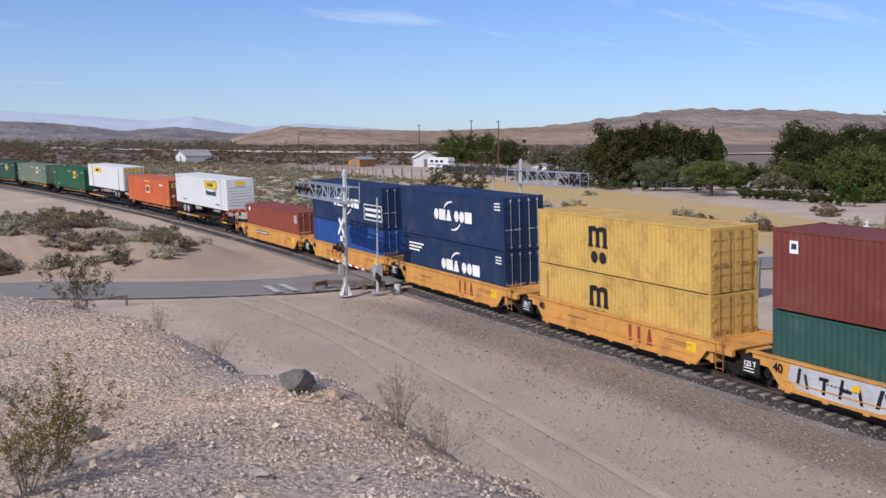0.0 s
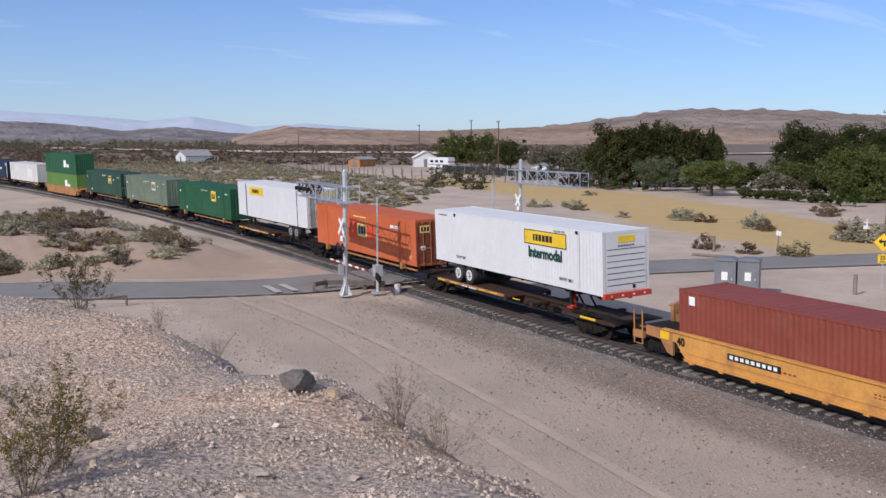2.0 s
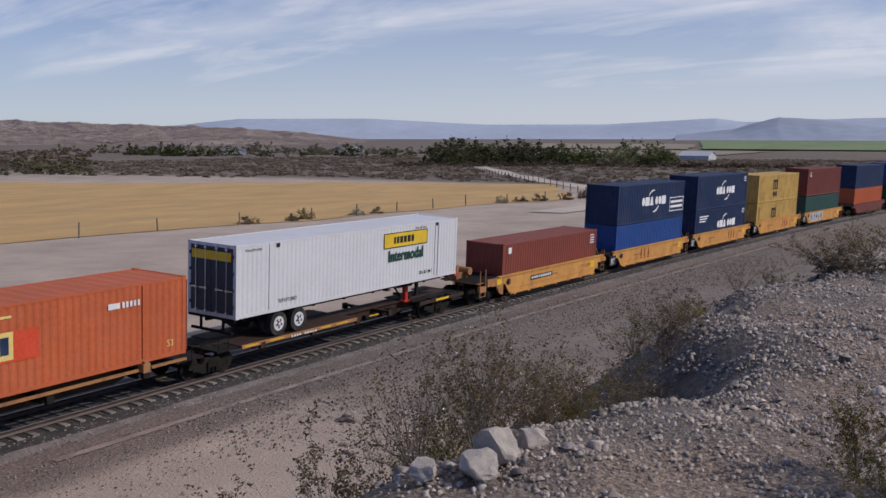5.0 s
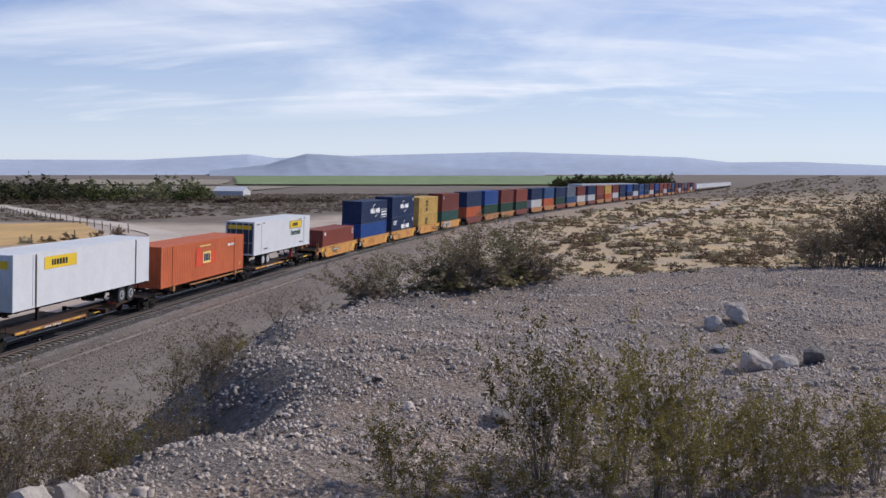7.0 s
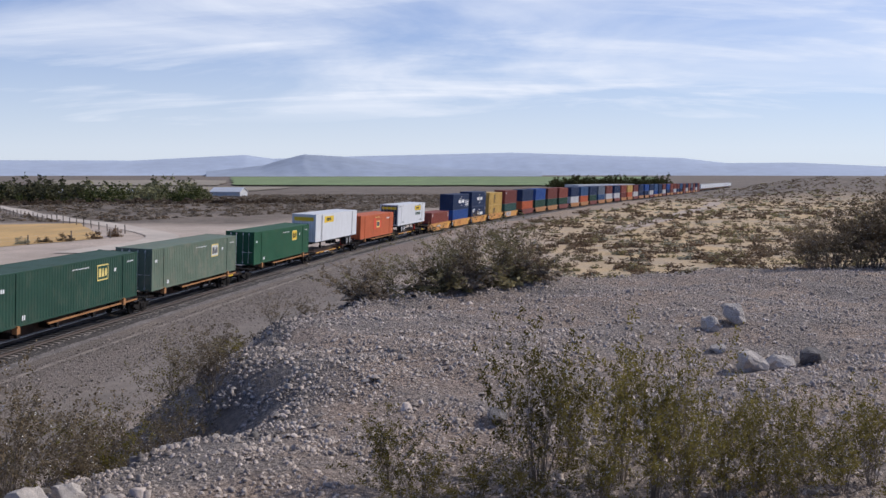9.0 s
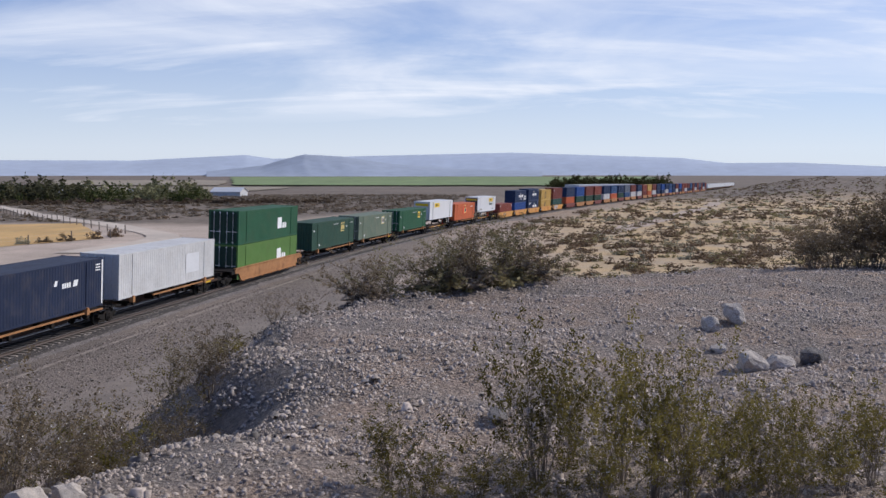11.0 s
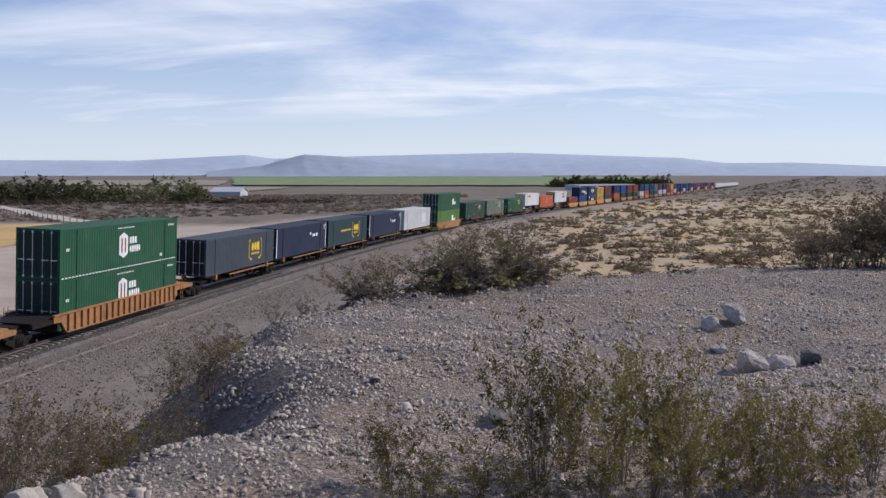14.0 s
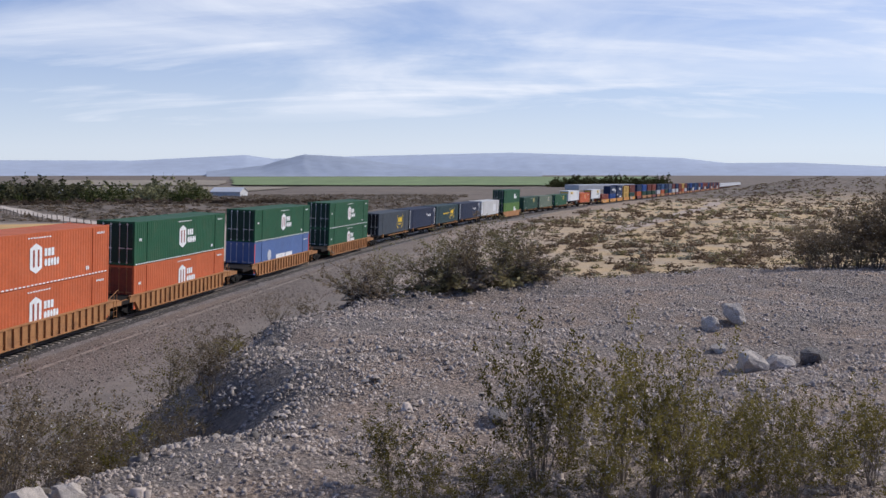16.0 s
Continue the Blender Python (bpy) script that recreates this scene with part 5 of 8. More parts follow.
c = container(MSC, 12.19, 2.44, 2.59, 0.52, "yellow", "dirty yellow shipping container, lower of a stacked pair", doors="front")
arch_mark(c, 2.44, -1.9, 1.05, 1.35, 0.95, M["markk"])
blocks(c, 2.44, -1.75, 0.42, (0.5, 0.5), 0.5, M["markk"], 0.12, "o")
bar_row(c, 2.44, -5.45, -5.3, 0.5, 2.2, 1, 1.0, M["ttxold"], "painted_code")
c = container(MSC, 12.19, 2.44, 2.59, 3.13, "yellow", "dirty yellow shipping container stacked on another", doors="front")
arch_mark(c, 2.44, -1.9, 1.15, 1.35, 0.95, M["markk"])
blocks(c, 2.44, -1.75, 0.42, (0.5, 0.5), 0.55, M["markk"], 0.12, "o")
for k in range(9):
    mark(c, "painted_code", 2.44, -5.42, -5.32, 0.75 + k * 0.17, 0.86 + k * 0.17, M["ttxold"])
c = container(CM1, 12.19, 2.44, 2.89, 0.38, "navy", "navy blue container with white brand shapes, lower of a pair", doors="front")
blocks(c, 2.44, -1.0, 1.2, (0.54, 0.78, 0.66, -0.2, 0.54, 0.56, 0.78), 0.62, M["markw"], 0.06, "ortoor")
swoosh(c, 2.44, 1.3, 1.25, 1.35, 92, 142, 0.16, M["markw"])
for i in range(3):
    mark(c, "painted_line", 2.44, -5.2, -3.2 - 0.3 * i, 2.3 - i * 0.2, 2.4 - i * 0.2, M["markw"])
small_marks(c, 2.44, 12.19, 2.89, M["markw"])
c = container(CM1, 12.19, 2.44, 2.80, 3.28, "navy", "navy blue shipping container with white brand shapes, stacked on another", doors="front")
blocks(c, 2.44, -1.7, 1.15, (0.54, 0.78, 0.66, -0.2, 0.54, 0.56, 0.78), 0.62, M["markw"], 0.06, "ortoor")
arcs(c, 2.44, 0.45, 1.45)
small_marks(c, 2.44, 12.19, 2.8, M["markw"])
c = container(CM2, 12.19, 2.44, 2.59, 0.50, "blue", "bright blue shipping container, lower of a stacked pair", doors="front")
c = container(CM2, 12.19, 2.44, 2.75, 3.10, "navy", "navy blue container with white brand shapes on a blue one", doors="front")
blocks(c, 2.44, -2.05, 1.15, (0.54, 0.78, 0.66, -0.2, 0.54, 0.56, 0.78), 0.62, M["markw"], 0.06, "ortoor")
arcs(c, 2.44, 0.1, 1.45)
for x0, x1, z0, z1 in ((3.2, 6.0, 0.5, 0.56), (3.2, 6.0, 1.5, 1.56), (3.2, 3.26, 0.5, 1.5), (5.94, 6.0, 0.5, 1.5)):
    mark(c, "painted_outline", 2.44, x0, x1, z0, z1, M["markw"])
for i in range(2):
    mark(c, "painted_line", 2.44, 3.4, 5.8, 1.12 - i * 0.36, 1.30 - i * 0.36, M["markw"])
c = container(MAR, 12.19, 2.44, 2.65, 0.50, "red", "brick-red shipping container alone in the well", doors="front")
mark(c, "painted_panel", 2.44, -5.5, -5.15, 2.05, 2.4, M["markw"])
small_marks(c, 2.44, 12.19, 2.65, M["markw"], 4)
c = container(RG, 12.19, 2.44, 2.60, 0.48, "teal", "dark teal shipping container, lower of a stacked pair", doors="front")
c = container(RG, 12.19, 2.44, 2.89, 3.12, "maroon", "oxide-red shipping container stacked on a teal one", doors="front")
mark(c, "painted_panel", 2.44, -5.3, -4.9, 2.05, 2.5, M["markw"])
mark(c, "panel_mark", 2.452, -5.22, -4.98, 2.2, 2.4, M["navy"])

# spine wagons with trailers and domestic containers
flat_car(-110.28, 16.15, "grimy spine wagon carrying a white trailer", True, True)
t1 = trailer(-110.28, 16.15, 2.92, 2.08, "white ribbed container trailer with yellow and black panel", "ref")
flat_car(-129.08, 16.15, "grimy spine wagon carrying an orange container")
ORC = container(-129.08, 16.15, 2.6, 2.87, 1.28, "orange", "faded orange domestic container with fresh red repaint patches", style="dom", doors="front", door_col="ordark")
flat_car(-147.4, 16.15, "grimy spine wagon carrying a white trailer", True)
t2 = trailer(-147.2, 16.15, 2.92, 2.08, "smooth white trailer with rusty posts and yellow panel", "flat", rev=True)
# marks of the first trailer: yellow panel with dark blocks, green word, small notices, louvred nose
pn = mark(t1, "yellow_panel", 2.6, 1.63, 5.27, 1.86, 2.58, M["logoy"], "yellow panel with dark brand shapes")
for x0, x1, z0, z1 in ((1.63, 5.27, 2.54, 2.58), (1.63, 5.27, 1.86, 1.90), (1.63, 1.67, 1.86, 2.58), (5.23, 5.27, 1.86, 2.58)):
    mark(t1, "panel_border", 2.612, x0, x1, z0, z1, M["markk"])
blocks(t1, 2.612, 2.42, 2.06, (0.16, 0.20, 0.24, 0.24, 0.26, 0.22), 0.32, M["markk"], 0.07)
lettering(t1, "Intermodal", 0.74, 3.46, 1.46, 2.64, M["markg"], 0.90, bold=0.022)
for x in (5.2, -5.05):
    lettering(t1, "TOP LIFT ONLY", 0.22, x, 0.42, 2.6, M["markk"], 0.75)
for x in (5.6, -6.2):
    lettering(t1, "STACK LIMIT 3 HIGH", 0.13, x - 0.9, 2.66, 2.6, M["gmid"], 0.8)
    mark(t1, "lifting_pad", 2.62, x + 0.42, x + 0.62, 2.66, 2.82, M["markk"])
for i in range(7):
    part("louvre", bmx(lambda bm: box(bm, 8.075, 8.10, -1.05, 1.05, 0.45 + i * 0.27, 0.485 + i * 0.27)), M["gmid"], t1, "dark louvre line")
part("nose_panel", bmx(lambda bm: box(bm, 8.072, 8.09, -1.12, 1.12, 0.18, 2.75)), M["white"], t1)
part("nose_badge", bmx(lambda bm: box(bm, 8.094, 8.104, -0.45, 0.5, 2.38, 2.68)), M["logoy"], t1, "yellow badge")
part("nose_bumper", bmx(lambda bm: box(bm, 8.0, 8.25, -1.3, 1.3, -0.12, 0.12)), M["redp"], t1, "red and white bumper beam")
for i in range(4):
    part("bumper_lamp", bmx(lambda bm: box(bm, 8.2, 8.258, -1.0 + i * 0.62, -0.9 + i * 0.62, -0.03, 0.05)), M["markw"] if i else M["yel"], t1)
part("side_seam", bmx(lambda bm: box(bm, 6.28, 6.32, -1.318, -1.300, 0.1, 2.8)), M["offwhite"], t1)
part("nose_vent", bmx(lambda bm: box(bm, 8.094, 8.108, 0.35, 0.5, 0.25, 0.42)), M["markk"], t1)
part("nose_lettering", bmx(lambda bm: [box(bm, 8.096, 8.106, -0.45 + i * 0.16, -0.35 + i * 0.16, 2.2, 2.28) for i in range(6)] and None), M["gmid"], t1, "row of small dark bars")
part("rear_badge", bmx(lambda bm: box(bm, -8.12, -8.09, -1.05, 1.05, 2.25, 2.6)), M["logoy"], t1, "yellow badge with dark marks")
mark(t2, "yellow_panel", 2.6, -5.05, -1.58, 1.93, 2.6, M["logoy"], "yellow panel with dark brand shapes")
blocks(t2, 2.612, -4.3, 2.10, (0.16, 0.20, 0.24, 0.24, 0.26, 0.22), 0.32, M["markk"], 0.07)
part("rear_badge", bmx(lambda bm: box(bm, -8.12, -8.09, -1.05, 1.05, 2.2, 2.6)), M["logoy"], t2, "yellow badge with dark marks")
part("nose_badge", bmx(lambda bm: box(bm, 8.072, 8.10, -1.1, 1.1, 2.25, 2.7)), M["logoy"], t2, "yellow badge with dark bars")
for i in range(5):
    part("nose_bar", bmx(lambda bm: rod(bm, (8.13, -1.0 + i * 0.5, 0.1), (8.13, -1.0 + i * 0.5, 2.85), 0.03, n=6)), M["gmid"], t2)
for x in (-5.95, 6.0):
    mark(t2, "rusty_post", 2.62, x, x + 0.14, 0.02, 2.8, M["rail"], "rust-streaked post")
mark(ORC, "repaint_patch", 2.6, -2.0, 1.78, 1.05, 2.0, M["hotred"], "fresh red repaint patch")
mark(ORC, "repaint_patch", 2.608, -2.0, -0.9, 0.95, 2.35, M["hotred"], "fresh red repaint patch")
mark(ORC, "yellow_panel", 2.616, -0.66, 0.84, 1.13, 2.0, M["marky"], "pale yellow panel with dark brand shapes")
blocks(ORC, 2.628, -0.5, 1.3, (0.32, 0.42, 0.30), 0.55, M["navy"], 0.07)
mark(ORC, "code_panel", 2.6, 4.5, 5.0, 2.1, 2.3, M["markw"])
for i in range(5):
    mark(ORC, "number_bar", 2.61, 5.1 + i * 0.17, 5.2 + i * 0.17, 2.1, 2.3, M["markw"])
mark(ORC, "painted_line", 2.6, -1.3, 0.8, 2.42, 2.5, M["marky"])
lettering(ORC, "53", 0.34, 7.3, 0.5, 2.6, M["marky"])
part("end_panel", bmx(lambda bm: box(bm, 8.10, 8.125, -1.02, -0.35, 2.05, 2.5)), M["marky"], ORC, "pale yellow panel with dark brand shapes")
part("end_mark", bmx(lambda bm: [box(bm, 8.10, 8.132, -0.95 + i * 0.2, -0.81 + i * 0.2, 2.14, 2.42) for i in range(3)] and None), M["markk"], ORC)
part("end_label", bmx(lambda bm: (box(bm, 8.10, 8.125, 0.3, 0.85, 2.3, 2.5), box(bm, 8.10, 8.125, -1.0, -0.7, 1.0, 1.25), box(bm, 8.10, 8.125, 0.75, 0.95, 1.5, 1.62))), M["markw"], ORC, "white labels")
for yy in (-1.28, -0.02, 1.20):
    part("end_post", bmx(lambda bm: box(bm, 8.08, 8.13, yy - 0.03, yy + 0.03, 0.12, 2.72)), M["ordark"], ORC)
for u, col, lab in ((-165.72, "green", "bright green domestic container"), (-186.31, "grgreen", "weathered grey-green domestic container"), (-204.76, "dkgreen", "dark green domestic container")):
    flat_car(u, 16.15, "grimy spine wagon carrying a green container", front=u == -186.31)
    c = container(u, 16.15, 2.6, 2.87, 1.28, col, lab + " with a yellow panel", style="dom", doors="front" if u < -190 else "rear")
    pale_ = col == "grgreen"
    mark(c, "brand_panel", 2.6, 2.6, 4.0, 1.5, 2.45, M["marky"])
    mark(c, "panel_field", 2.61, 2.68, 3.92, 1.58, 2.37, M["markg"] if col == "dkgreen" else M["offwhite"] if pale_ else M["logoy"])
    blocks(c, 2.622, 2.78, 1.72, (0.28, 0.34, 0.28), 0.5, M["marky"] if col == "dkgreen" else M["markk"], 0.07, "rto")
    mark(c, "hazard_diamond", 2.6, 4.75, 5.0, 1.9, 2.1, M["markw"], skew=0.1)
    bar_row(c, 2.6, -0.4, 1.6, 2.38, 2.45, 10, 0.6, M["markw"], "painted_code")
    bar_row(c, 2.6, 6.6, 7.5, 2.3, 2.4, 5, 0.6, M["markw"], "painted_code")
    bar_row(c, 2.6, -7.6, -7.2, 1.9, 2.1, 2, 0.7, M["markw"], "painted_code")
    bar_row(c, 2.6, -5.6, -5.25, 0.3, 0.55, 2, 0.7, M["markw"], "painted_code")
U = -226.02
well_car(U, 16.15, 19.8 / 2, "ttxold", "faded orange long well wagon with stacked green containers", last=True)
for z, col in ((0.42, "ltgreen"), (3.27, "green")):
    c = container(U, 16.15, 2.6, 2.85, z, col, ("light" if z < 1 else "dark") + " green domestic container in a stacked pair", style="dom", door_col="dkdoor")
    mark(c, "painted_block", 2.6, 2.0, 3.2, 0.9, 1.9, M["markw"])
    blocks(c, 2.6, 3.4, 0.9, (0.5, 0.5), 0.5, M["markw"])
SP = [(-247.5, "offwhite", "white ribbed domestic container"), (-265.82, "dkblue", "dark blue domestic container with white end frames"), (-283.3, "deepteal", "blue-green domestic container with yellow brand shapes"), (-300.48, "dkblue", "dark blue domestic container with white end frames"), (-317.44, "slate", "grey-blue domestic container with yellow brand shapes")]
for u, col, lab in SP:
    flat_car(u, 16.15, "grimy spine wagon carrying a domestic container", front=u == -247.5)
    c = container(u, 16.15, 2.6, 2.87, 1.28, col, lab, style="dom", door_col="markk" if col in ("slate", "dkblue", "deepteal") else None)
    if col == "dkblue":
        for x in (-8.06, 7.9):
            mark(c, "white_post", 2.6, x, x + 0.17, 0.12, 2.75, M["markw"])
        mark(c, "painted_diamond", 2.6, 2.3, 2.6, 1.7, 2.0, M["markw"], skew=0.12)
        mark(c, "painted_block", 2.6, 4.4, 4.9, 1.5, 1.85, M["markw"], skew=0.15)
        blocks(c, 2.6, 3.2, 1.5, (0.2, 0.2, 0.2, 0.2), 0.28, M["markw"], 0.06)
        small_marks(c, 2.6, 16.15, 2.87, M["markw"], 3)
    elif col == "offwhite":
        mark(c, "painted_panel", 2.6, 2.5, 5.0, 0.7, 2.1, M["white"])
    else:
        blocks(c, 2.6, 2.1, 1.3, (0.62, 0.6, 0.66), 0.72, M["logoy"], 0.06, "oor")
        bar_row(c, 2.6, 2.1, 4.1, 0.98, 1.16, 8, 0.7, M["logoy"], "painted_blocks")
        for q in (1, -1):
            xb = 3.1 + q * 1.5
            mark(c, "painted_bracket", 2.6, min(xb, xb + q * 0.09), max(xb, xb + q * 0.09), 0.7, 2.3, M["logoy"])
            for zb in (0.7, 2.21):
                mark(c, "painted_bracket", 2.604, min(xb - q * 0.25, xb), max(xb - q * 0.25, xb), zb, zb + 0.09, M["logoy"])
            blocks(c, 2.6, 3.1 + q * 1.05 - 0.25, 0.5, (0.2, 0.2), 0.2, M["logoy"], 0.06, "o")
        if col == "deepteal":
            bar_row(c, 2.6, -3.2, 1.0, 1.42, 1.62, 12, 0.75, M["logoy"], "painted_blocks")
PAIRS = [(-339.2, "green", "green", "dark green"), (-362.69, "stackblue", "green", "dark green"), (-386.07, "orange", "green", "dark green"), (-405.8, "orange", "orange", "orange"), (-429.2, "green", "green", "dark green")]
for u, lo, hi, lab in PAIRS:
    well_car(u, 16.15, 23.3 / 2, "ttxold", "faded orange ribbed well wagon with stacked containers", ribs=True, last=True)
    for z, col in ((0.42, lo), (3.25, hi)):
        # Rear doors take darker copies, so their shade is part of the paint.
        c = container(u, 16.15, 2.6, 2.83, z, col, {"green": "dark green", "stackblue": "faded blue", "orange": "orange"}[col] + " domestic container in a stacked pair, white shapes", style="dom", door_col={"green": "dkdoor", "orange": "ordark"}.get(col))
        if col == "stackblue":
            for x in (-8.06, 7.9):
                mark(c, "red_post", 2.6, x, x + 0.17, 0.12, 2.7, M["hotred"], "red corner post")
            blocks(c, 2.6, -4.6, 0.95, (1.0,), 1.0, M["marks"], 0.1, "o")
            bar_row(c, 2.6, 6.0, 7.4, 2.2, 2.3, 7, 0.6, M["markw"], "painted_code")
            blocks(c, 2.6, -2.2, 0.75, (0.5, 0.45, 0.45, 0.45, 0.4, -0.1, 0.45, 0.4, 0.45, 0.4), 0.62, M["markw"], 0.07)
        else:
            bm = bmesh.new()
            prism(bm, [(-0.9, 0.9), (-0.3, 0.65), (0.3, 0.9), (0.3, 2.0), (-0.3, 2.25), (-0.9, 2.0)], -1.308, -1.304)
            part("painted_hexagon", bm, M["markw"], c)
            mark(c, "painted_bar", 2.62, -0.62, -0.45, 1.0, 1.9, M["markr"])
            mark(c, "painted_bar", 2.62, -0.15, 0.02, 1.0, 1.9, M["markr"])
            blocks(c, 2.6, 0.55, 1.5, (0.28, 0.28, 0.28), 0.42, M["markw"], 0.08)
            blocks(c, 2.6, 0.55, 0.95, (0.3, 0.25, 0.25, 0.25, 0.25), 0.42, M["markw"], 0.06, "oror")
            bar_row(c, 2.6, -1.1, 1.3, 2.5, 2.57, 9, 0.65, M["markw"], "painted_code")
            bar_row(c, 2.6, -7.4, -7.0, 1.55, 1.72, 2, 0.7, M["markw"], "painted_code")
            bar_row(c, 2.6, 6.5, 7.5, 2.35, 2.47, 6, 0.6, M["markw"], "painted_code")
            bar_row(c, 2.6, 5.2, 5.6, 0.35, 0.55, 2, 0.7, M["markw"], "painted_code")
        if z > 1:
            bar_row(c, 2.61, -7.9, 7.9, 0.03, 0.10, 40, 0.62, M["markw"], "reflective_dashes")

# the stacked units ahead, and the white trailers at the head
AHEAD = [("orange", "navy"), ("dkgreen", "blue"), ("dkgreen", "maroon"), ("dkgreen", "red"), ("offwhite", "navy"), ("orange", "steel_blue"), ("dkgreen", "navy"), ("steel_blue", "grey"),
         ("offwhite", "maroon"), ("offwhite", "navy"), ("maroon", "red"), ("orange", "yellow"), ("offwhite", "maroon"), ("navy", "navy"), ("navy", "blue"), ("offwhite", "navy"),
         ("blue", "steel_blue"), ("navy", "navy"), ("offwhite", "maroon"), ("navy", "blue"), ("maroon", "red"), ("offwhite", "red"), ("navy", "maroon"), ("navy", "steel_blue"),
         ("red", "maroon"), ("offwhite", "navy"), ("maroon", "red"), ("navy", "grey"), ("red", "maroon"), ("offwhite", "navy"), ("maroon", "red")]
u = -9.0
for i, (lo, hi) in enumerate(AHEAD):
    well_car(u, 12.19, PITCH / 2, "ttxold" if i % 3 else "maroon", "weathered well wagon with stacked containers", full=False)
    for z, col in ((0.45, lo), (3.24, hi)):
        container(u, 12.19, 2.44, 2.78, z, col, "weathered %s shipping container in a stacked pair" % {"offwhite": "white", "navy": "navy blue", "dkgreen": "dark green", "steel_blue": "grey-blue"}.get(col, col), full=False)
    u += PITCH + (1.7 if i % 5 == 3 else 0)
u = 487.0
for i in range(20):
    flat_car(u, 16.15, "grimy spine wagon carrying a white trailer", True)
    container(u, 16.15, 2.6, 2.9, 2.05, "white", "white box trailer body on a spine wagon", style="flat", full=False, group="trailers on the train")
    u += 18.3

# ---- level crossing ----
def T(x, y, z=0.0, rz=0.0):
    return Matrix.Translation((x, y, z)) @ Matrix.Rotation(radians(rz), 4, "Z")


def at_ground(x, y, rz=0.0, dz=0.0):
    return T(x, y, gz(x, y) + dz, rz)


def disc(bm, c, d, r, thick, n=16):
    c, d = Vector(c), Vector(d).normalized()
    rod(bm, c - d * thick / 2, c + d * thick / 2, r, n=n)


def flasher(parent, x, y, z, face):
    """Two round signal heads with black backboards side by side, looking along face (+1 or -1 in y)."""
    for k in (-0.38, 0.38):
        h_ = part("signal_head", bmx(lambda bm: (disc(bm, (x + k, y, z), (0, 1, 0), 0.30, 0.03, 20), rod(bm, (x + k, y, z), (x + k, y + face * 0.28, z), 0.13, n=12))), M["markk"], parent, "black round signal backboard")
        part("lens", bmx(lambda bm: disc(bm, (x + k, y + face * 0.022, z), (0, 1, 0), 0.15, 0.02, 16)), M["redp"], h_, "dark red lens")
    part("bracket", bmx(lambda bm: box(bm, x - 0.6, x + 0.6, y - 0.03, y + 0.03, z - 0.03, z + 0.03)), M["galv"], parent)


def cantilever(name_label, m, reach, top, lo, hi, back, face=-1):
    """A crossing signal: mast with flared foot, lattice arm over the road along +x, signal heads, crossbuck."""
    root = thing("crossing_signal", name_label, "railway signal", m, "crossing signals")
    part("mast", bmx(lambda bm: (rod(bm, (0, 0, 0), (0, 0, top), 0.15, 0.125, 14), rod(bm, (0, 0, 0), (0, 0, 0.06), 0.36, n=16))), M["galv"], root)
    part("mast_cap", bmx(lambda bm: (rod(bm, (0, 0, top - 0.35), (0, 0, top - 0.05), 0.17, n=10), rod(bm, (0, 0, top - 0.05), (0, 0, top + 0.08), 0.13, 0.05, 10))), M["alu"], root)
    for i in range(4):
        a = math.pi / 4 + i * math.pi / 2
        part("foot_gusset", bmx(lambda bm: prism(bm, [(0.14, 0.05), (0.42, 0.05), (0.42, 0.12), (0.14, 0.75)], -0.012, 0.012, Matrix.Rotation(a, 4, "Z"))), M["galv"], root)
    w = 0.38
    n = 6
    for sy in (-w, w):
        for z in (lo, hi):
            part("arm_chord", bmx(lambda bm: rod(bm, (-back, sy, z), (reach, sy, z), 0.045, n=8)), M["alu"], root)
        for i in range(n + 1):
            x = 0.35 + (reach - 0.35) * i / n
            part("arm_post", bmx(lambda bm: rod(bm, (x, sy, lo), (x, sy, hi), 0.03, n=6)), M["alu"], root)
            if i < n:
                x2 = 0.35 + (reach - 0.35) * (i + 1) / n
                part("arm_brace", bmx(lambda bm: rod(bm, (x, sy, lo if i % 2 else hi), (x2, sy, hi if i % 2 else lo), 0.03, n=6)), M["alu"], root)
    part("walkway", bmx(lambda bm: [box(bm, -back + i * 0.22, -back + i * 0.22 + 0.17, -w, w, lo + 0.04, lo + 0.07) for i in range(int((reach + back) / 0.22))] and None), M["alu"], root, "aluminium walkway grating")
    part("clamp", bmx(lambda bm: (box(bm, -0.25, 0.25, -w - 0.02, w + 0.02, lo - 0.12, lo - 0.02), box(bm, -0.25, 0.25, -w - 0.02, w + 0.02, hi - 0.06, hi + 0.02))), M["galv"], root)
    rail_ = part("railing", bmx(lambda bm: ([rod(bm, (-back, sy, hi), (-back, sy, hi + 0.35), 0.02, n=6) for sy in (-w, w)], rod(bm, (-back, -w, hi + 0.02), (-back, w, hi + 0.02), 0.02, n=6), rod(bm, (-back, -w, lo), (-back, -w, hi), 0.025, n=6), rod(bm, (-back, w, lo), (-back, w, hi), 0.025, n=6))), M["alu"], root)
    for x in (reach - 0.6, reach - 2.1):
        for f in (-1, 1):
            flasher(root, x, f * 0.3, lo + 0.5, f)
    flasher(root, 0, 0.32 * face, 2.9, face)
    part("crossbuck", bmx(lambda bm: [prism(bm, [(-0.62, -0.11), (0.62, -0.11), (0.62, 0.11), (-0.62, 0.11)], -0.008, 0.008, Matrix.Translation((0.0, face * (0.25 + 0.02 * q), 4.15)) @ Matrix.Rotation(q * radians(48), 4, "Y")) for q in (1, -1)] and None), M["markw"], root, "white crossed boards")
    part("notice", bmx(lambda bm: box(bm, -0.2, 0.2, face * 0.225 - 0.008, face * 0.225 + 0.008, 3.3, 3.6)), M["markw"], root)
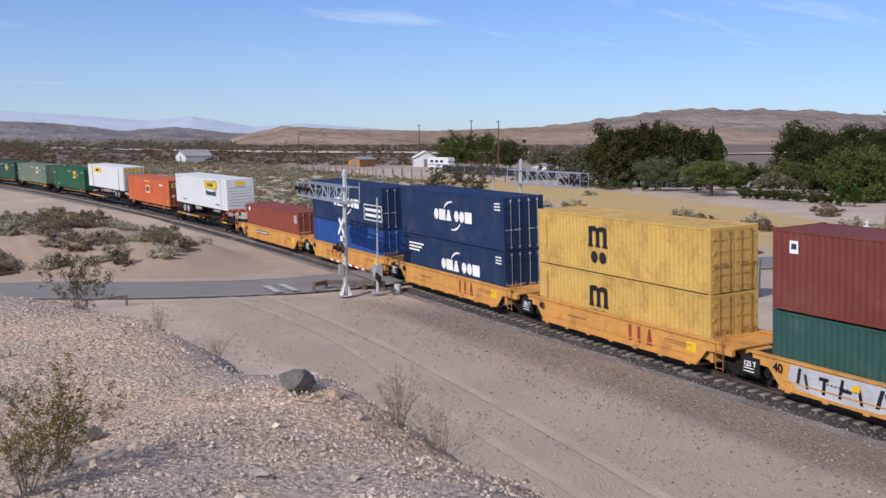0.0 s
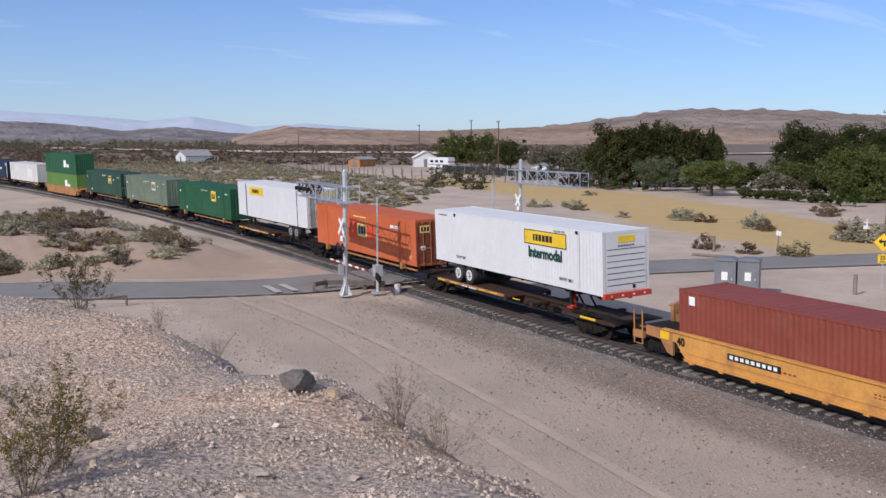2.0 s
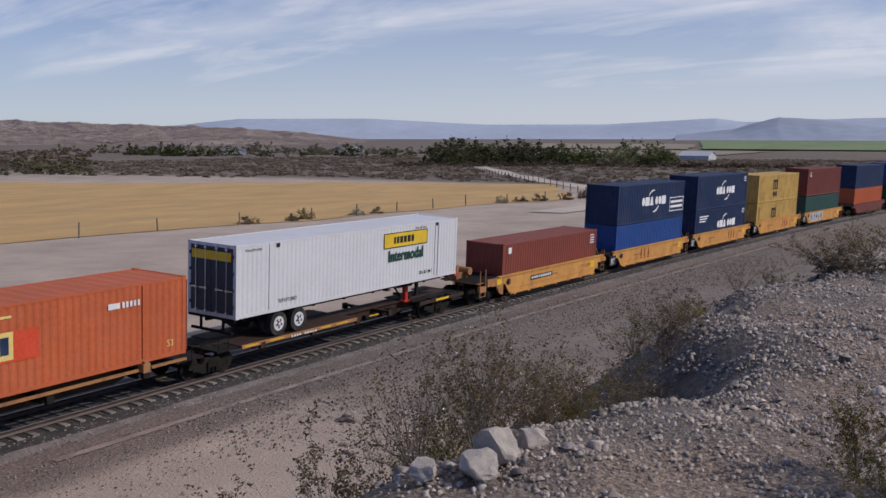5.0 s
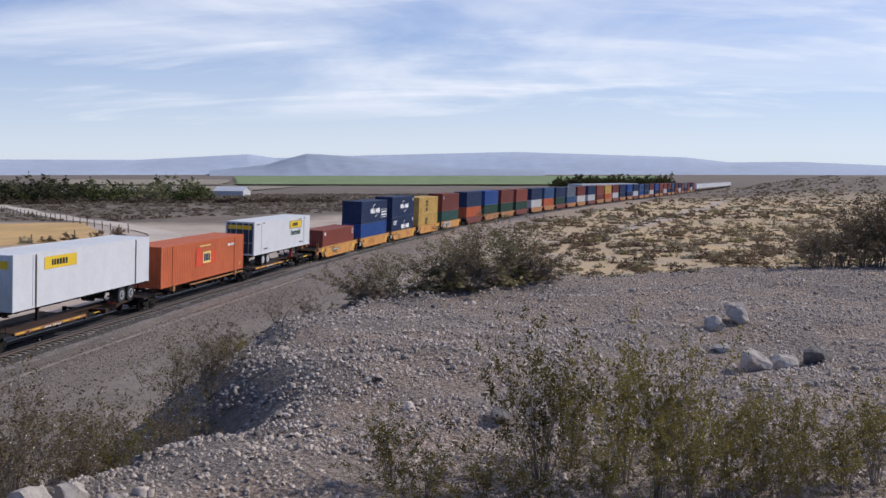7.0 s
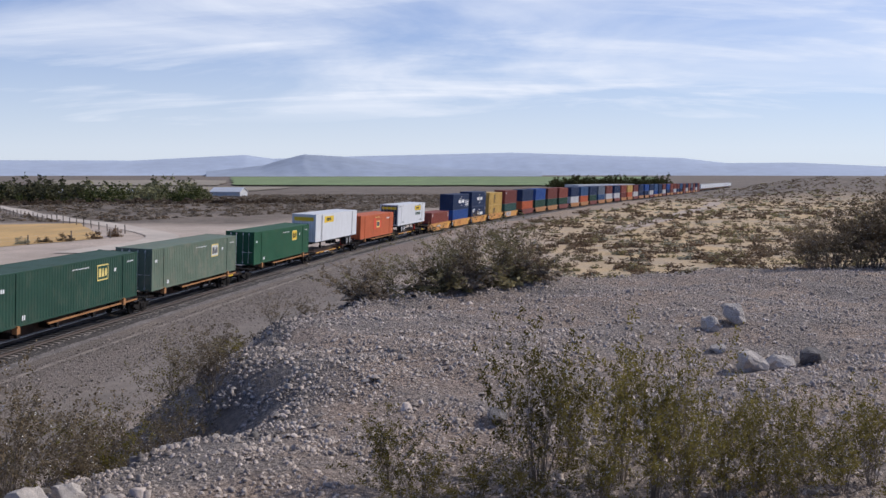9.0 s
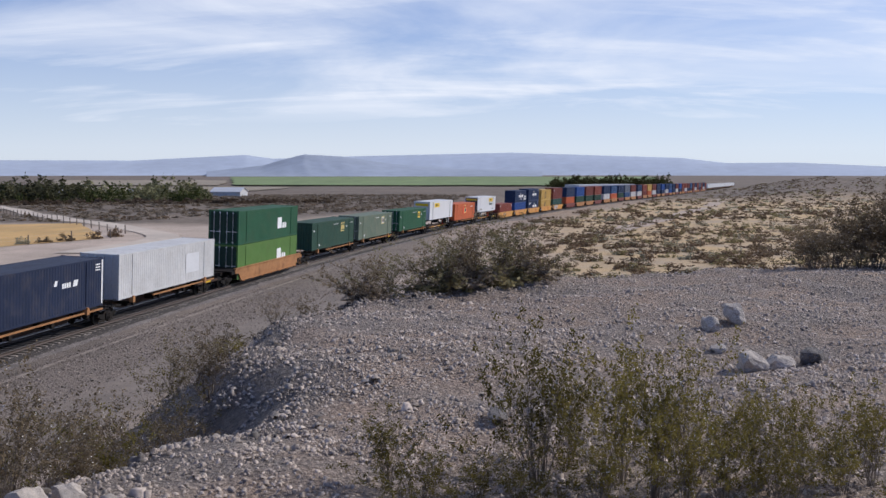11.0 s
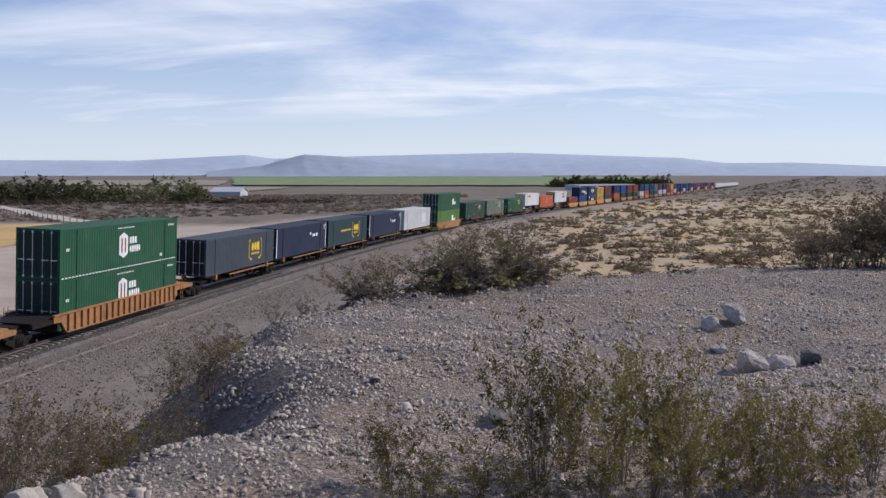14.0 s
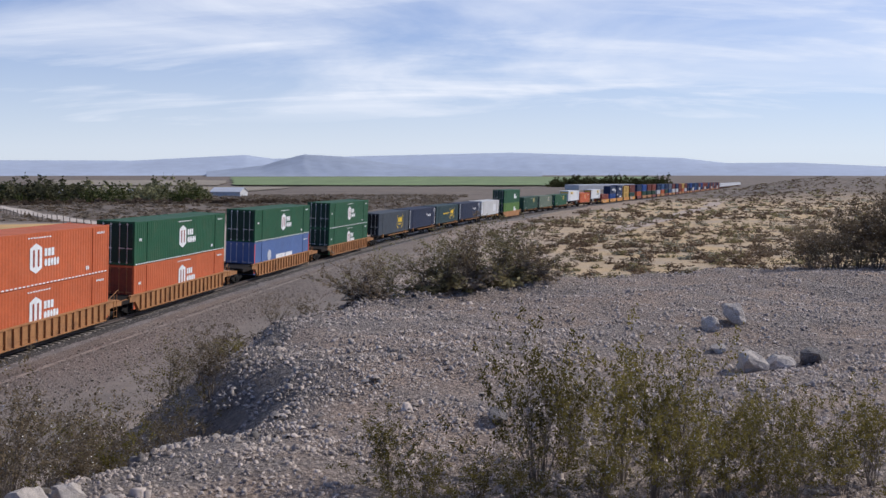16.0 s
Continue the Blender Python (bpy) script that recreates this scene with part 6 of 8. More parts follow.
    part("junction_box", bmx(lambda bm: box(bm, -0.2, 0.2, 0.16, 0.4, 1.3, 1.9)), M["alu"], root)
    return root


cantilever("galvanised crossing signal mast with lattice arm beside the road", at_ground(-57.0, 20.85, 180, 0.1), 8.0, 7.45, 5.60, 6.50, 1.4, 1)
cantilever("galvanised crossing signal mast with lattice arm across the rails", at_ground(-74.8, 43.0, 0), 9.6, 7.5, 5.55, 6.65, 1.6)


def gate(m, down, label):
    root = thing("crossing_gate", label, "barrier", m, "crossing gates")
    part("post", bmx(lambda bm: (rod(bm, (0, 0, 0), (0, 0, 5.8), 0.06, 0.05, 10), rod(bm, (0, 0, 0), (0, 0, 0.9), 0.10, n=10))), M["galv"], root)
    part("gate_mechanism", bmx(lambda bm: (box(bm, -0.28, 0.28, -0.22, 0.22, 1.05, 1.75), box(bm, -0.55, -0.28, -0.3, 0.3, 1.2, 1.5))), M["galv"], root, "grey steel mechanism box")
    part("base", bmx(lambda bm: box(bm, -0.3, 0.3, -0.3, 0.3, 0.0, 0.14)), M["galv"], root)
    n = 12
    for i in range(n):
        part("gate_stripe", bmx(lambda bm: box(bm, -0.7 - (i + 1) * down / n, -0.7 - i * down / n, -0.30, -0.27, 1.25, 1.36)), M["markw"] if i % 2 else M["redp"], root)
    part("counterweight", bmx(lambda bm: prism(bm, [(0.35, 1.0), (1.0, 0.75), (1.05, 1.15), (0.4, 1.35)], -0.3, -0.18)), M["grime"], root)
    part("flag_light", bmx(lambda bm: rod(bm, (-0.7 - down * 0.6, -0.28, 1.36), (-0.7 - down * 0.6, -0.28, 1.5), 0.06, n=8)), M["redp"], root)
    return root


gate(at_ground(-57.0, 22.9, 0, 0.1), 7.0, "crossing gate with its striped arm lowered over the road")
gate(at_ground(-77.2, 41.6, 180), 7.0, "crossing gate with its arm lowered, across the rails")

guard = thing("guard_rail", "low galvanised guard rail on wooden posts round the signal", "guard rail")
GP_ = [(-59.3, 19.6), (-59.9, 20.6), (-59.4, 21.8), (-58.7, 22.7), (-57.9, 23.6)]
for i, (x, y) in enumerate(GP_):
    part("post", bmx(lambda bm: box(bm, x - 0.1, x + 0.1, y - 0.1, y + 0.1, gz(x, y) - 0.2, gz(x, y) + 0.72)), M["greywood"], guard)
    if i:
        (x0, y0), a = GP_[i - 1], math.atan2(y - GP_[i - 1][1], x - GP_[i - 1][0])
        L_ = math.hypot(x - x0, y - y0)
        part("rail_beam", bmx(lambda bm: prism(bm, [(0, 0.42), (L_, 0.42), (L_, 0.50), (L_, 0.70), (0, 0.70), (0, 0.50)], -0.14, -0.10, T(x0, y0, gz(x0, y0), math.degrees(a)))), M["guard"], guard)
        part("rail_rib", bmx(lambda bm: (box(bm, 0, L_, -0.18, -0.14, 0.45, 0.52, T(x0, y0, gz(x0, y0), math.degrees(a))), box(bm, 0, L_, -0.18, -0.14, 0.60, 0.67, T(x0, y0, gz(x0, y0), math.degrees(a))))), M["guard"], guard)
tagged(part("drum", bmx(lambda bm: rod(bm, (0, 0, 0), (0, 0, 0.6), 0.17, 0.21, 14)), M["offwhite"], None, at=at_ground(-57.0, 24.2)), "white marker drum beside the guard rail", "drum")
bars = thing("stop_bar", "worn white stop lines painted on the road", "road marking", kind="structure")
for k, yy in enumerate((17.3, 18.4)):
    for j in range(2):
        part("paint_bar", bmx(lambda bm: prism(bm, [(-62.6 + j * 0.0, 0), (-59.6, 0), (-59.6, 0.01), (-62.6, 0.01)], yy, yy + 0.45, Matrix.Translation((0.0 - k * 0.15, 0, gz(-61, yy) + 0.17)))), M["roadmark"], bars)
        break

pb = thing("pipe_barrier", "low grey pipe barrier beside the asphalt road", "barrier", at_ground(-59.5, 8.6, 12))
part("rail_pipe", bmx(lambda bm: rod(bm, (-0.2, -2.4, 0.5), (0, 0, 0.55), 0.06, n=8)), M["guard"], pb)
for yy in (0.0, -2.2):
    part("post", bmx(lambda bm: rod(bm, (0, 0, -0.2), (0, 0, 0.58), 0.07, n=8)), M["guard"], pb, at=Matrix.Translation((0.08 * yy, yy, 0)))

# ---- poles, signs and posts across the rails ----
def pole(x, y, top, arms, label, can=False, lean=0.0):
    root = thing("utility_pole", label, "utility pole", at_ground(x, y) @ Matrix.Rotation(radians(lean), 4, "Y"), "utility poles")
    hh = top - gz(x, y)
    part("shaft", bmx(lambda bm: rod(bm, (0, 0, -0.3), (0, 0, hh), 0.17, 0.11, 12)), M["wood"], root)
    for z, w in arms:
        part("crossarm", bmx(lambda bm: box(bm, -w, w, -0.16, -0.05, hh - z - 0.06, hh - z + 0.06)), M["greywood"], root)
        for q in (-w + 0.1, -w * 0.4, w * 0.4, w - 0.1):
            part("insulator", bmx(lambda bm: (rod(bm, (q, -0.1, hh - z + 0.06), (q, -0.1, hh - z + 0.2), 0.03, n=6), rod(bm, (q, -0.1, hh - z + 0.12), (q, -0.1, hh - z + 0.2), 0.055, n=8))), M["plastic"], root)
        for q in (-1, 1):
            part("arm_strut", bmx(lambda bm: rod(bm, (q * w * 0.6, -0.1, hh - z - 0.05), (0, -0.1, hh - z - 0.6), 0.018, n=6)), M["galv"], root)
    if can:
        part("transformer", bmx(lambda bm: (rod(bm, (0.36, 0, hh - 3.1), (0.36, 0, hh - 2.1), 0.24, n=14), rod(bm, (0.36, 0, hh - 2.1), (0.36, 0, hh - 1.9), 0.06, n=8))), M["galv"], root)
    return root


pole(-75.4, 86.9, 11.8, [(0.15, 1.1), (1.7, 0.9)], "tall brown wooden utility pole with two crossarms and transformer", True, 0.6)
pole(-42.3, 57.2, 8.2, [], "bare brown wooden pole beside the road")
pole(-34.2, 54.0, 7.2, [], "shorter bare brown wooden pole beside the road")
pole(-64.6, 128.5, 10.2, [(0.25, 1.2)], "distant wooden utility pole with one crossarm")
for x, y, top in ((-262, 118, 12.5), (-238, 122, 13.5), (-205, 112, 12.8), (-300, 95, 10.5)):
    pole(x, y, top, [(0.3, 0.9)], "far dark utility pole among the houses")

sg = thing("curve_sign", "yellow diamond curve sign with a speed plate on a post", "road sign", at_ground(-45.3, 52.0, 38), "road signs")
part("post", bmx(lambda bm: rod(bm, (0, 0, 0), (0, 0, 3.3), 0.035, n=8)), M["galv"], sg)
dm = part("diamond_plate", bmx(lambda bm: box(bm, -0.40, 0.40, -0.05, -0.04, -0.40, 0.40, Matrix.Translation((0, 0, 3.05)) @ Matrix.Rotation(radians(45), 4, "Y"))), M["yel"], sg)
part("arrow", bmx(lambda bm: (prism(bm, [(0.02, 2.80), (0.14, 2.80), (0.14, 3.17), (-0.10, 3.17), (-0.10, 3.27), (-0.30, 3.11), (-0.10, 2.95), (-0.10, 3.05), (0.02, 3.05)], -0.058, -0.052))), M["markk"], dm, "black left-turn arrow")
pl = part("speed_plate", bmx(lambda bm: box(bm, -0.28, 0.28, -0.05, -0.04, 1.75, 2.3)), M["yel"], sg)
lettering(pl, "25", 0.36, 0.0, 2.08, 0.092, M["markk"], bold=0.01)
mark(pl, "painted_line", 0.1, -0.17, 0.17, 1.81, 1.87, M["markk"])


def sign_back(x, y, h, w, label, round_=False):
    root = thing("road_sign", label, "road sign", at_ground(x, y, 20), "road signs")
    part("post", bmx(lambda bm: rod(bm, (0, 0, 0), (0, 0, h), 0.035, n=8)), M["galv"], root)
    if round_:
        part("plate", bmx(lambda bm: disc(bm, (0, -0.05, h - w / 2), (0, 1, 0), w / 2, 0.012, 8)), M["galv"], root)
    else:
        part("plate", bmx(lambda bm: box(bm, -w / 2, w / 2, -0.056, -0.044, h - w * 1.2, h)), M["galv"], root)
    part("lower_plate", bmx(lambda bm: box(bm, -w * 0.3, w * 0.3, -0.056, -0.044, h - w * 1.9, h - w * 1.3)), M["galv"], root)


sign_back(-65.2, 82.4, 3.1, 0.8, "grey back of a road sign among sagebrush", True)
sign_back(-46.9, 74.4, 3.0, 0.75, "bluish grey back of a road sign")


def post_thing(name, x, y, h, r, material, label, cap=False, lean=0.0):
    root = thing(name, label, "post", at_ground(x, y) @ Matrix.Rotation(radians(lean), 4, "Y"))
    part("shaft", bmx(lambda bm: rod(bm, (0, 0, -0.1), (0, 0, h), r, r * 0.92, 8)), material, root)
    if cap:
        part("plate", bmx(lambda bm: box(bm, -0.28, 0.28, -0.05, -0.03, h - 0.35, h + 0.05)), M["markw"], root, "white blank plate")
    return root


post_thing("wooden_bollard", -44.9, 49.3, 1.25, 0.13, M["greywood"], "weathered wooden bollard beside the road")
post_thing("wooden_bollard", -42.0, 51.2, 1.25, 0.13, M["greywood"], "weathered wooden bollard beside the road")
post_thing("wooden_bollard", -66.6, 56.8, 1.3, 0.12, M["greywood"], "weathered wooden bollard on the dirt verge")
post_thing("marker_post", -65.1, 62.3, 1.6, 0.06, M["plastic"], "dark marker post with white blank plate", True, 5)
mb = post_thing("mailbox_post", -69.5, 77.5, 1.75, 0.06, M["markw"], "white post with a small white box by sagebrush")
part("box", bmx(lambda bm: (box(bm, -0.25, 0.25, -0.18, 0.12, 0.85, 1.15), box(bm, -0.32, 0.32, -0.03, 0.03, 1.45, 1.52))), M["markw"], mb)
post_thing("thin_mast", -78.6, 42.5, 5.2, 0.05, M["galv"], "thin galvanised mast beside the crossing signal")
lg = thing("fallen_pole", "dark weathered pole lying on the dirt", "log", at_ground(-63.6, 54.0, 25, 0.12))
part("trunk", bmx(lambda bm: rod(bm, (-1.6, 0, 0), (1.6, 0, 0.02), 0.12, 0.10, 10)), M["greywood"], lg)


def cabinet(x, y, rz):
    root = thing("utility_cabinet", "grey utility cabinet with white notice on its door", "cabinet", at_ground(x, y, rz), "utility cabinets")
    part("body", bmx(lambda bm: (box(bm, -0.62, 0.62, -0.6, 0.6, 0.05, 2.15), box(bm, -0.66, 0.66, -0.64, 0.64, 0.0, 0.08))), M["plastic"], root)
    part("roof", bmx(lambda bm: prism(bm, [(-0.68, 2.15), (0.68, 2.15), (0.66, 2.24), (0.3, 2.34), (-0.3, 2.34), (-0.66, 2.24)], -0.66, 0.66)), M["plastic"], root)
    d_ = part("door", bmx(lambda bm: box(bm, -0.48, 0.48, -0.63, -0.602, 0.15, 2.0)), M["plastic"], root)
    part("notice", bmx(lambda bm: box(bm, -0.2, 0.16, -0.64, -0.632, 1.0, 1.5)), M["markw"], d_)
    part("latch", bmx(lambda bm: box(bm, 0.38, 0.44, -0.66, -0.632, 1.0, 1.15)), M["galv"], d_)


cabinet(-48.25, 42.15, 42)
cabinet(-47.35, 43.15, 42)

# ---- houses ----
def house(x, y, rz, w, d, hw, hr, label, wall="white", roof="roofgrey", wins=3, porch=False):
    z = min(gz(x, y), gz(x + 2, y + 2))
    root = thing("house", label, "house", T(x, y, z - 0.1, rz), "houses and sheds")
    part("body", bmx(lambda bm: prism(bm, [(-d / 2, 0), (d / 2, 0), (d / 2, hw), (0, hr - 0.1), (-d / 2, hw)], -w / 2, w / 2, Matrix.Rotation(math.pi / 2, 4, "Z"))), M[wall], root)
    for q in (-1, 1):
        a = math.atan2(hr - hw, d / 2)
        part("roof_slope", bmx(lambda bm: prism(bm, [(0, hr), (q * (d / 2 + 0.4), hr - (hr - hw) * (1 + 0.8 / d)), (q * (d / 2 + 0.4), hr + 0.12 - (hr - hw) * (1 + 0.8 / d)), (0, hr + 0.12)], -w / 2 - 0.4, w / 2 + 0.4, Matrix.Rotation(math.pi / 2, 4, "Z"))), M[roof], root)
    for i in range(wins):
        xx = -w / 2 + w * (i + 0.5) / wins
        wn_ = part("window", bmx(lambda bm: box(bm, xx - 0.55, xx + 0.55, -d / 2 - 0.05, -d / 2 - 0.005, 0.9, 2.0)), M["markw"], root)
        part("pane", bmx(lambda bm: box(bm, xx - 0.47, xx + 0.47, -d / 2 - 0.065, -d / 2 - 0.052, 0.98, 1.92)), M["glass"], wn_)
    part("door", bmx(lambda bm: box(bm, w / 2 + 0.005, w / 2 + 0.05, -0.45, 0.45, 0.1, 2.1)), M["plastic"], root)
    if porch:
        part("porch_roof", bmx(lambda bm: box(bm, -w / 2 - 2.6, -w / 2, -d / 2, d / 2, hw - 0.35, hw - 0.2)), M[roof], root)
        for i in range(4):
            yy = -d / 2 + 0.2 + i * (d - 0.4) / 3
            part("porch_post", bmx(lambda bm: box(bm, -w / 2 - 2.5, -w / 2 - 2.36, yy - 0.07, yy + 0.07, 0, hw - 0.35)), M["markw"], root)
    return root


house(-317, 67, -75, 8.5, 6.5, 2.4, 4.0, "small white gabled house with a porch on the plain", porch=True)
house(-254, 116, -20, 6.0, 6.0, 2.6, 4.2, "small white gabled building beside trees", roof="markw", wins=2)
house(-270, 104, -60, 7.0, 4.0, 2.2, 2.8, "low tan shed behind the fence", wall="ttxold", wins=1)
house(-201, 121, -40, 7.5, 3.4, 2.4, 2.8, "white mobile home behind a screen fence", wins=3)
house(-98, 164, -30, 9.0, 4.0, 2.4, 2.9, "white mobile home behind the trees", wins=3)
house(-92, 170, -30, 6.0, 4.0, 2.4, 3.0, "white shed behind the trees", wins=2)
house(512, 140, 80, 16, 9, 2.6, 4.6, "open farm shed with a bright white roof", wall="offwhite", roof="white", wins=4)
for x, y, w in ((495, 421, 24), (560, 380, 10), (700, 470, 18), (760, 420, 14), (800, 560, 20), (640, 560, 16), (452, 168, 9), (470, 205, 11), (430, 150, 6)):
    house(x, y, 40, w, 8, 2.6, 4.2, "far pale farm building among trees", wall="offwhite", roof="white" if w % 4 else "roofgrey", wins=3)
gh = thing("long_greenhouse", "long low white-roofed greenhouse on the far plain", "greenhouse", T(905, -82, -8.6, -52))
part("body", bmx(lambda bm: box(bm, -33, 33, -9, 9, 0, 4.0)), M["offwhite"], gh)
for i in range(4):
    part("roof_bay", bmx(lambda bm: prism(bm, [(-33, 4.0), (33, 4.0), (33, 4.9), (-33, 4.9)], -9 + i * 4.5, -4.6 + i * 4.5)), M["white"], gh)
rv = thing("camper_van", "white motorhome parked behind the fence", "motorhome", at_ground(-237, 113, 22))
part("body", bmx(lambda bm: prism(bm, [(-3.6, 0.6), (3.0, 0.6), (3.5, 0.8), (3.6, 1.5), (3.0, 1.9), (3.5, 2.3), (3.3, 3.1), (-3.6, 3.1)], -1.2, 1.2)), M["white"], rv)
for x in (-2.4, 2.4):
    for y in (-1.05, 1.05):
        part("wheel", bmx(lambda bm: rod(bm, (x, y - 0.12, 0.4), (x, y + 0.12, 0.4), 0.4, n=14)), M["tyre"], rv)
for i in range(3):
    part("window", bmx(lambda bm: box(bm, -2.8 + i * 1.7, -1.8 + i * 1.7, -1.225, -1.205, 1.8, 2.4)), M["glass"], rv)
part("stripe", bmx(lambda bm: box(bm, -3.5, 3.0, -1.22, -1.204, 1.2, 1.35)), M["steel_blue"], rv)


# ---- fences ----
def fence(name, label, pts, gap, h, r, rails=(), lean=4, material="greywood", wires=True):
    root = thing(name, label, "fence")
    rnd = random.Random(len(label) + len(pts))
    last = None
    for i in range(len(pts) - 1):
        a, b = Vector(pts[i]), Vector(pts[i + 1])
        n = max(1, int((b - a).length / gap))
        for j in range(n + (i == len(pts) - 2)):
            q = a + (b - a) * j / n
            z = gz(q.x, q.y)
            hh = h * rnd.uniform(0.88, 1.08)
            tip = Vector((q.x + rnd.uniform(-1, 1) * hh * lean / 90, q.y + rnd.uniform(-1, 1) * hh * lean / 90, z + hh))
            part("fence_post", bmx(lambda bm: rod(bm, (q.x, q.y, z - 0.1), tip, r, r * 0.85, 6)), M[material], root)
            if last is not None and wires:
                for k in (0.45, 0.85):
                    part("wire", bmx(lambda bm: rod(bm, last[0].lerp(last[1], k), Vector((q.x, q.y, z)).lerp(tip, k), 0.006, n=3, cap=False)), M["galv"], root)
            last = (Vector((q.x, q.y, z)), tip)
    return root


fence("field_fence", "weathered post and wire fence along the dry field", [(-49, 149), (-28, 120), (-16, 98), (-8, 90), (0, 87.5), (40, 80), (76, 75.5), (95, 70.3), (128, 67.8), (152, 60)], 7.5, 1.45, 0.09)
fence("track_fence", "post fence beside the pale farm track", [(152, 60), (166, 63), (205, 92), (262, 132), (330, 178)], 5.0, 1.4, 0.1)
fence("yard_fence", "old post fence of a yard with crooked posts", [(-262, 66), (-242, 70), (-205, 84), (-172, 98)], 2.6, 1.9, 0.11, lean=5)
fence("yard_fence", "old post fence of a yard with crooked posts", [(-252, 82), (-228, 86), (-200, 98), (-178, 104)], 2.9, 1.7, 0.11, lean=6)
scr = thing("screen_fence", "black fabric screen fence behind the yard", "fence")
for i in range(9):
    x, y = -224 + i * 4.6, 107 + i * 0.7
    z = gz(x, y)
    part("fabric_panel", bmx(lambda bm: box(bm, 0, 4.55, -0.03, 0.03, 0.1, 1.75, T(x, y, z, 8.6))), M["tarp"], scr)
    part("fence_post", bmx(lambda bm: rod(bm, (x, y, z), (x, y, z + 1.9), 0.05, n=6)), M["galv"], scr)


# ---- odds and ends along the field ----
def board(x, y, rz):
    root = thing("dark_board", "dark weathered board standing on two legs at the field", "board", at_ground(x, y, rz), "boards at the field")
    part("panel", bmx(lambda bm: box(bm, -0.6, 0.6, -0.04, 0.04, 0.55, 1.75)), M["tarp"], root)
    for sx in (-0.5, 0.5):
        part("leg", bmx(lambda bm: box(bm, sx - 0.05, sx + 0.05, -0.05, 0.05, -0.05, 0.6)), M["greywood"], root)


board(-42.9, 150.2, 20)
board(-39.6, 144.9, 10)
bag = thing("rubbish_bag", "black rubbish bag lying at the field fence", "bag", at_ground(-27.4, 109.7))
bm = bmesh.new()
for v in bmesh.ops.create_icosphere(bm, subdivisions=2, radius=0.72)["verts"]:
    v.co = Vector((v.co.x * (1 + 0.15 * math.sin(v.co.z * 7)), v.co.y, max(v.co.z + 0.45, 0)))
part("bag_body", bm, M["tarp"], bag, smooth=True)
part("bag_neck", bmx(lambda bm: rod(bm, (0, 0, 1.05), (0.1, 0, 1.35), 0.16, 0.24, 8)), M["tarp"], bag)
rnd = random.Random(12)
for i in range(9):
    x, y = -24.2 + rnd.uniform(-1.8, 1.8), 107.2 + rnd.uniform(-1.2, 1.2)
    s1, s2, s3 = rnd.uniform(0.3, 0.8), rnd.uniform(0.3, 0.6), rnd.uniform(0.2, 0.5)
    jk = thing("scrap_crate", "pale scrap crate dumped beside the fence", "junk", at_ground(x, y, rnd.uniform(0, 180)), "dumped junk")
    part("crate_body", bmx(lambda bm: box(bm, -s1, s1, -s2, s2, -0.03, s3)), M[("offwhite", "greywood", "grey")[i % 3]], jk)
    part("crate_lid", bmx(lambda bm: box(bm, -s1 - 0.03, s1 + 0.03, -s2 - 0.03, s2 + 0.03, s3, s3 + 0.05)), M[("greywood", "offwhite", "plastic")[i % 3]], jk)

# ---- plants ----
def quads(c, size, rng, aspect=0.6, flat=0.0, up_bias=None):
    """Small leaf quads at the centres c, each turned at random."""
    n = len(c)
    a = rng.normal(size=(n, 3))
    if up_bias is not None:
        a += up_bias
    a /= np.linalg.norm(a, axis=1)[:, None]
    b = rng.normal(size=(n, 3))
    b -= (a * b).sum(1)[:, None] * a
    b /= np.linalg.norm(b, axis=1)[:, None]
    s = (np.asarray(size) * rng.uniform(0.7, 1.3, n))[:, None]
    p, q = a * s * 0.5, b * s * 0.5 * aspect
    v = np.stack([c - p, c + q * 0.9 - p * 0.1, c + p, c - q * 0.9 + p * 0.1], 1).reshape(-1, 3)
    f = np.arange(n * 4).reshape(n, 4)
    return v, f


def clump_points(rng, n, k, rx, rz, shell=0.55, spread=0.22, low=-0.35):
    """n points gathered in k clumps within a rough dome."""
    d = rng.normal(size=(k, 3))
    d /= np.linalg.norm(d, axis=1)[:, None]
    d[:, 2] = np.clip(d[:, 2], low, 1)
    rad = shell + (1 - shell) * rng.uniform(0, 1, k) ** 0.6
    c = d * (rad * rng.uniform(0.75, 1.08, k))[:, None]
    i = rng.integers(0, k, n)
    p = c[i] + rng.normal(size=(n, 3)) * spread * rng.uniform(0.6, 1.3, k)[i][:, None]
    return p * np.array([rx, rx, rz]), c * np.array([rx, rx, rz])


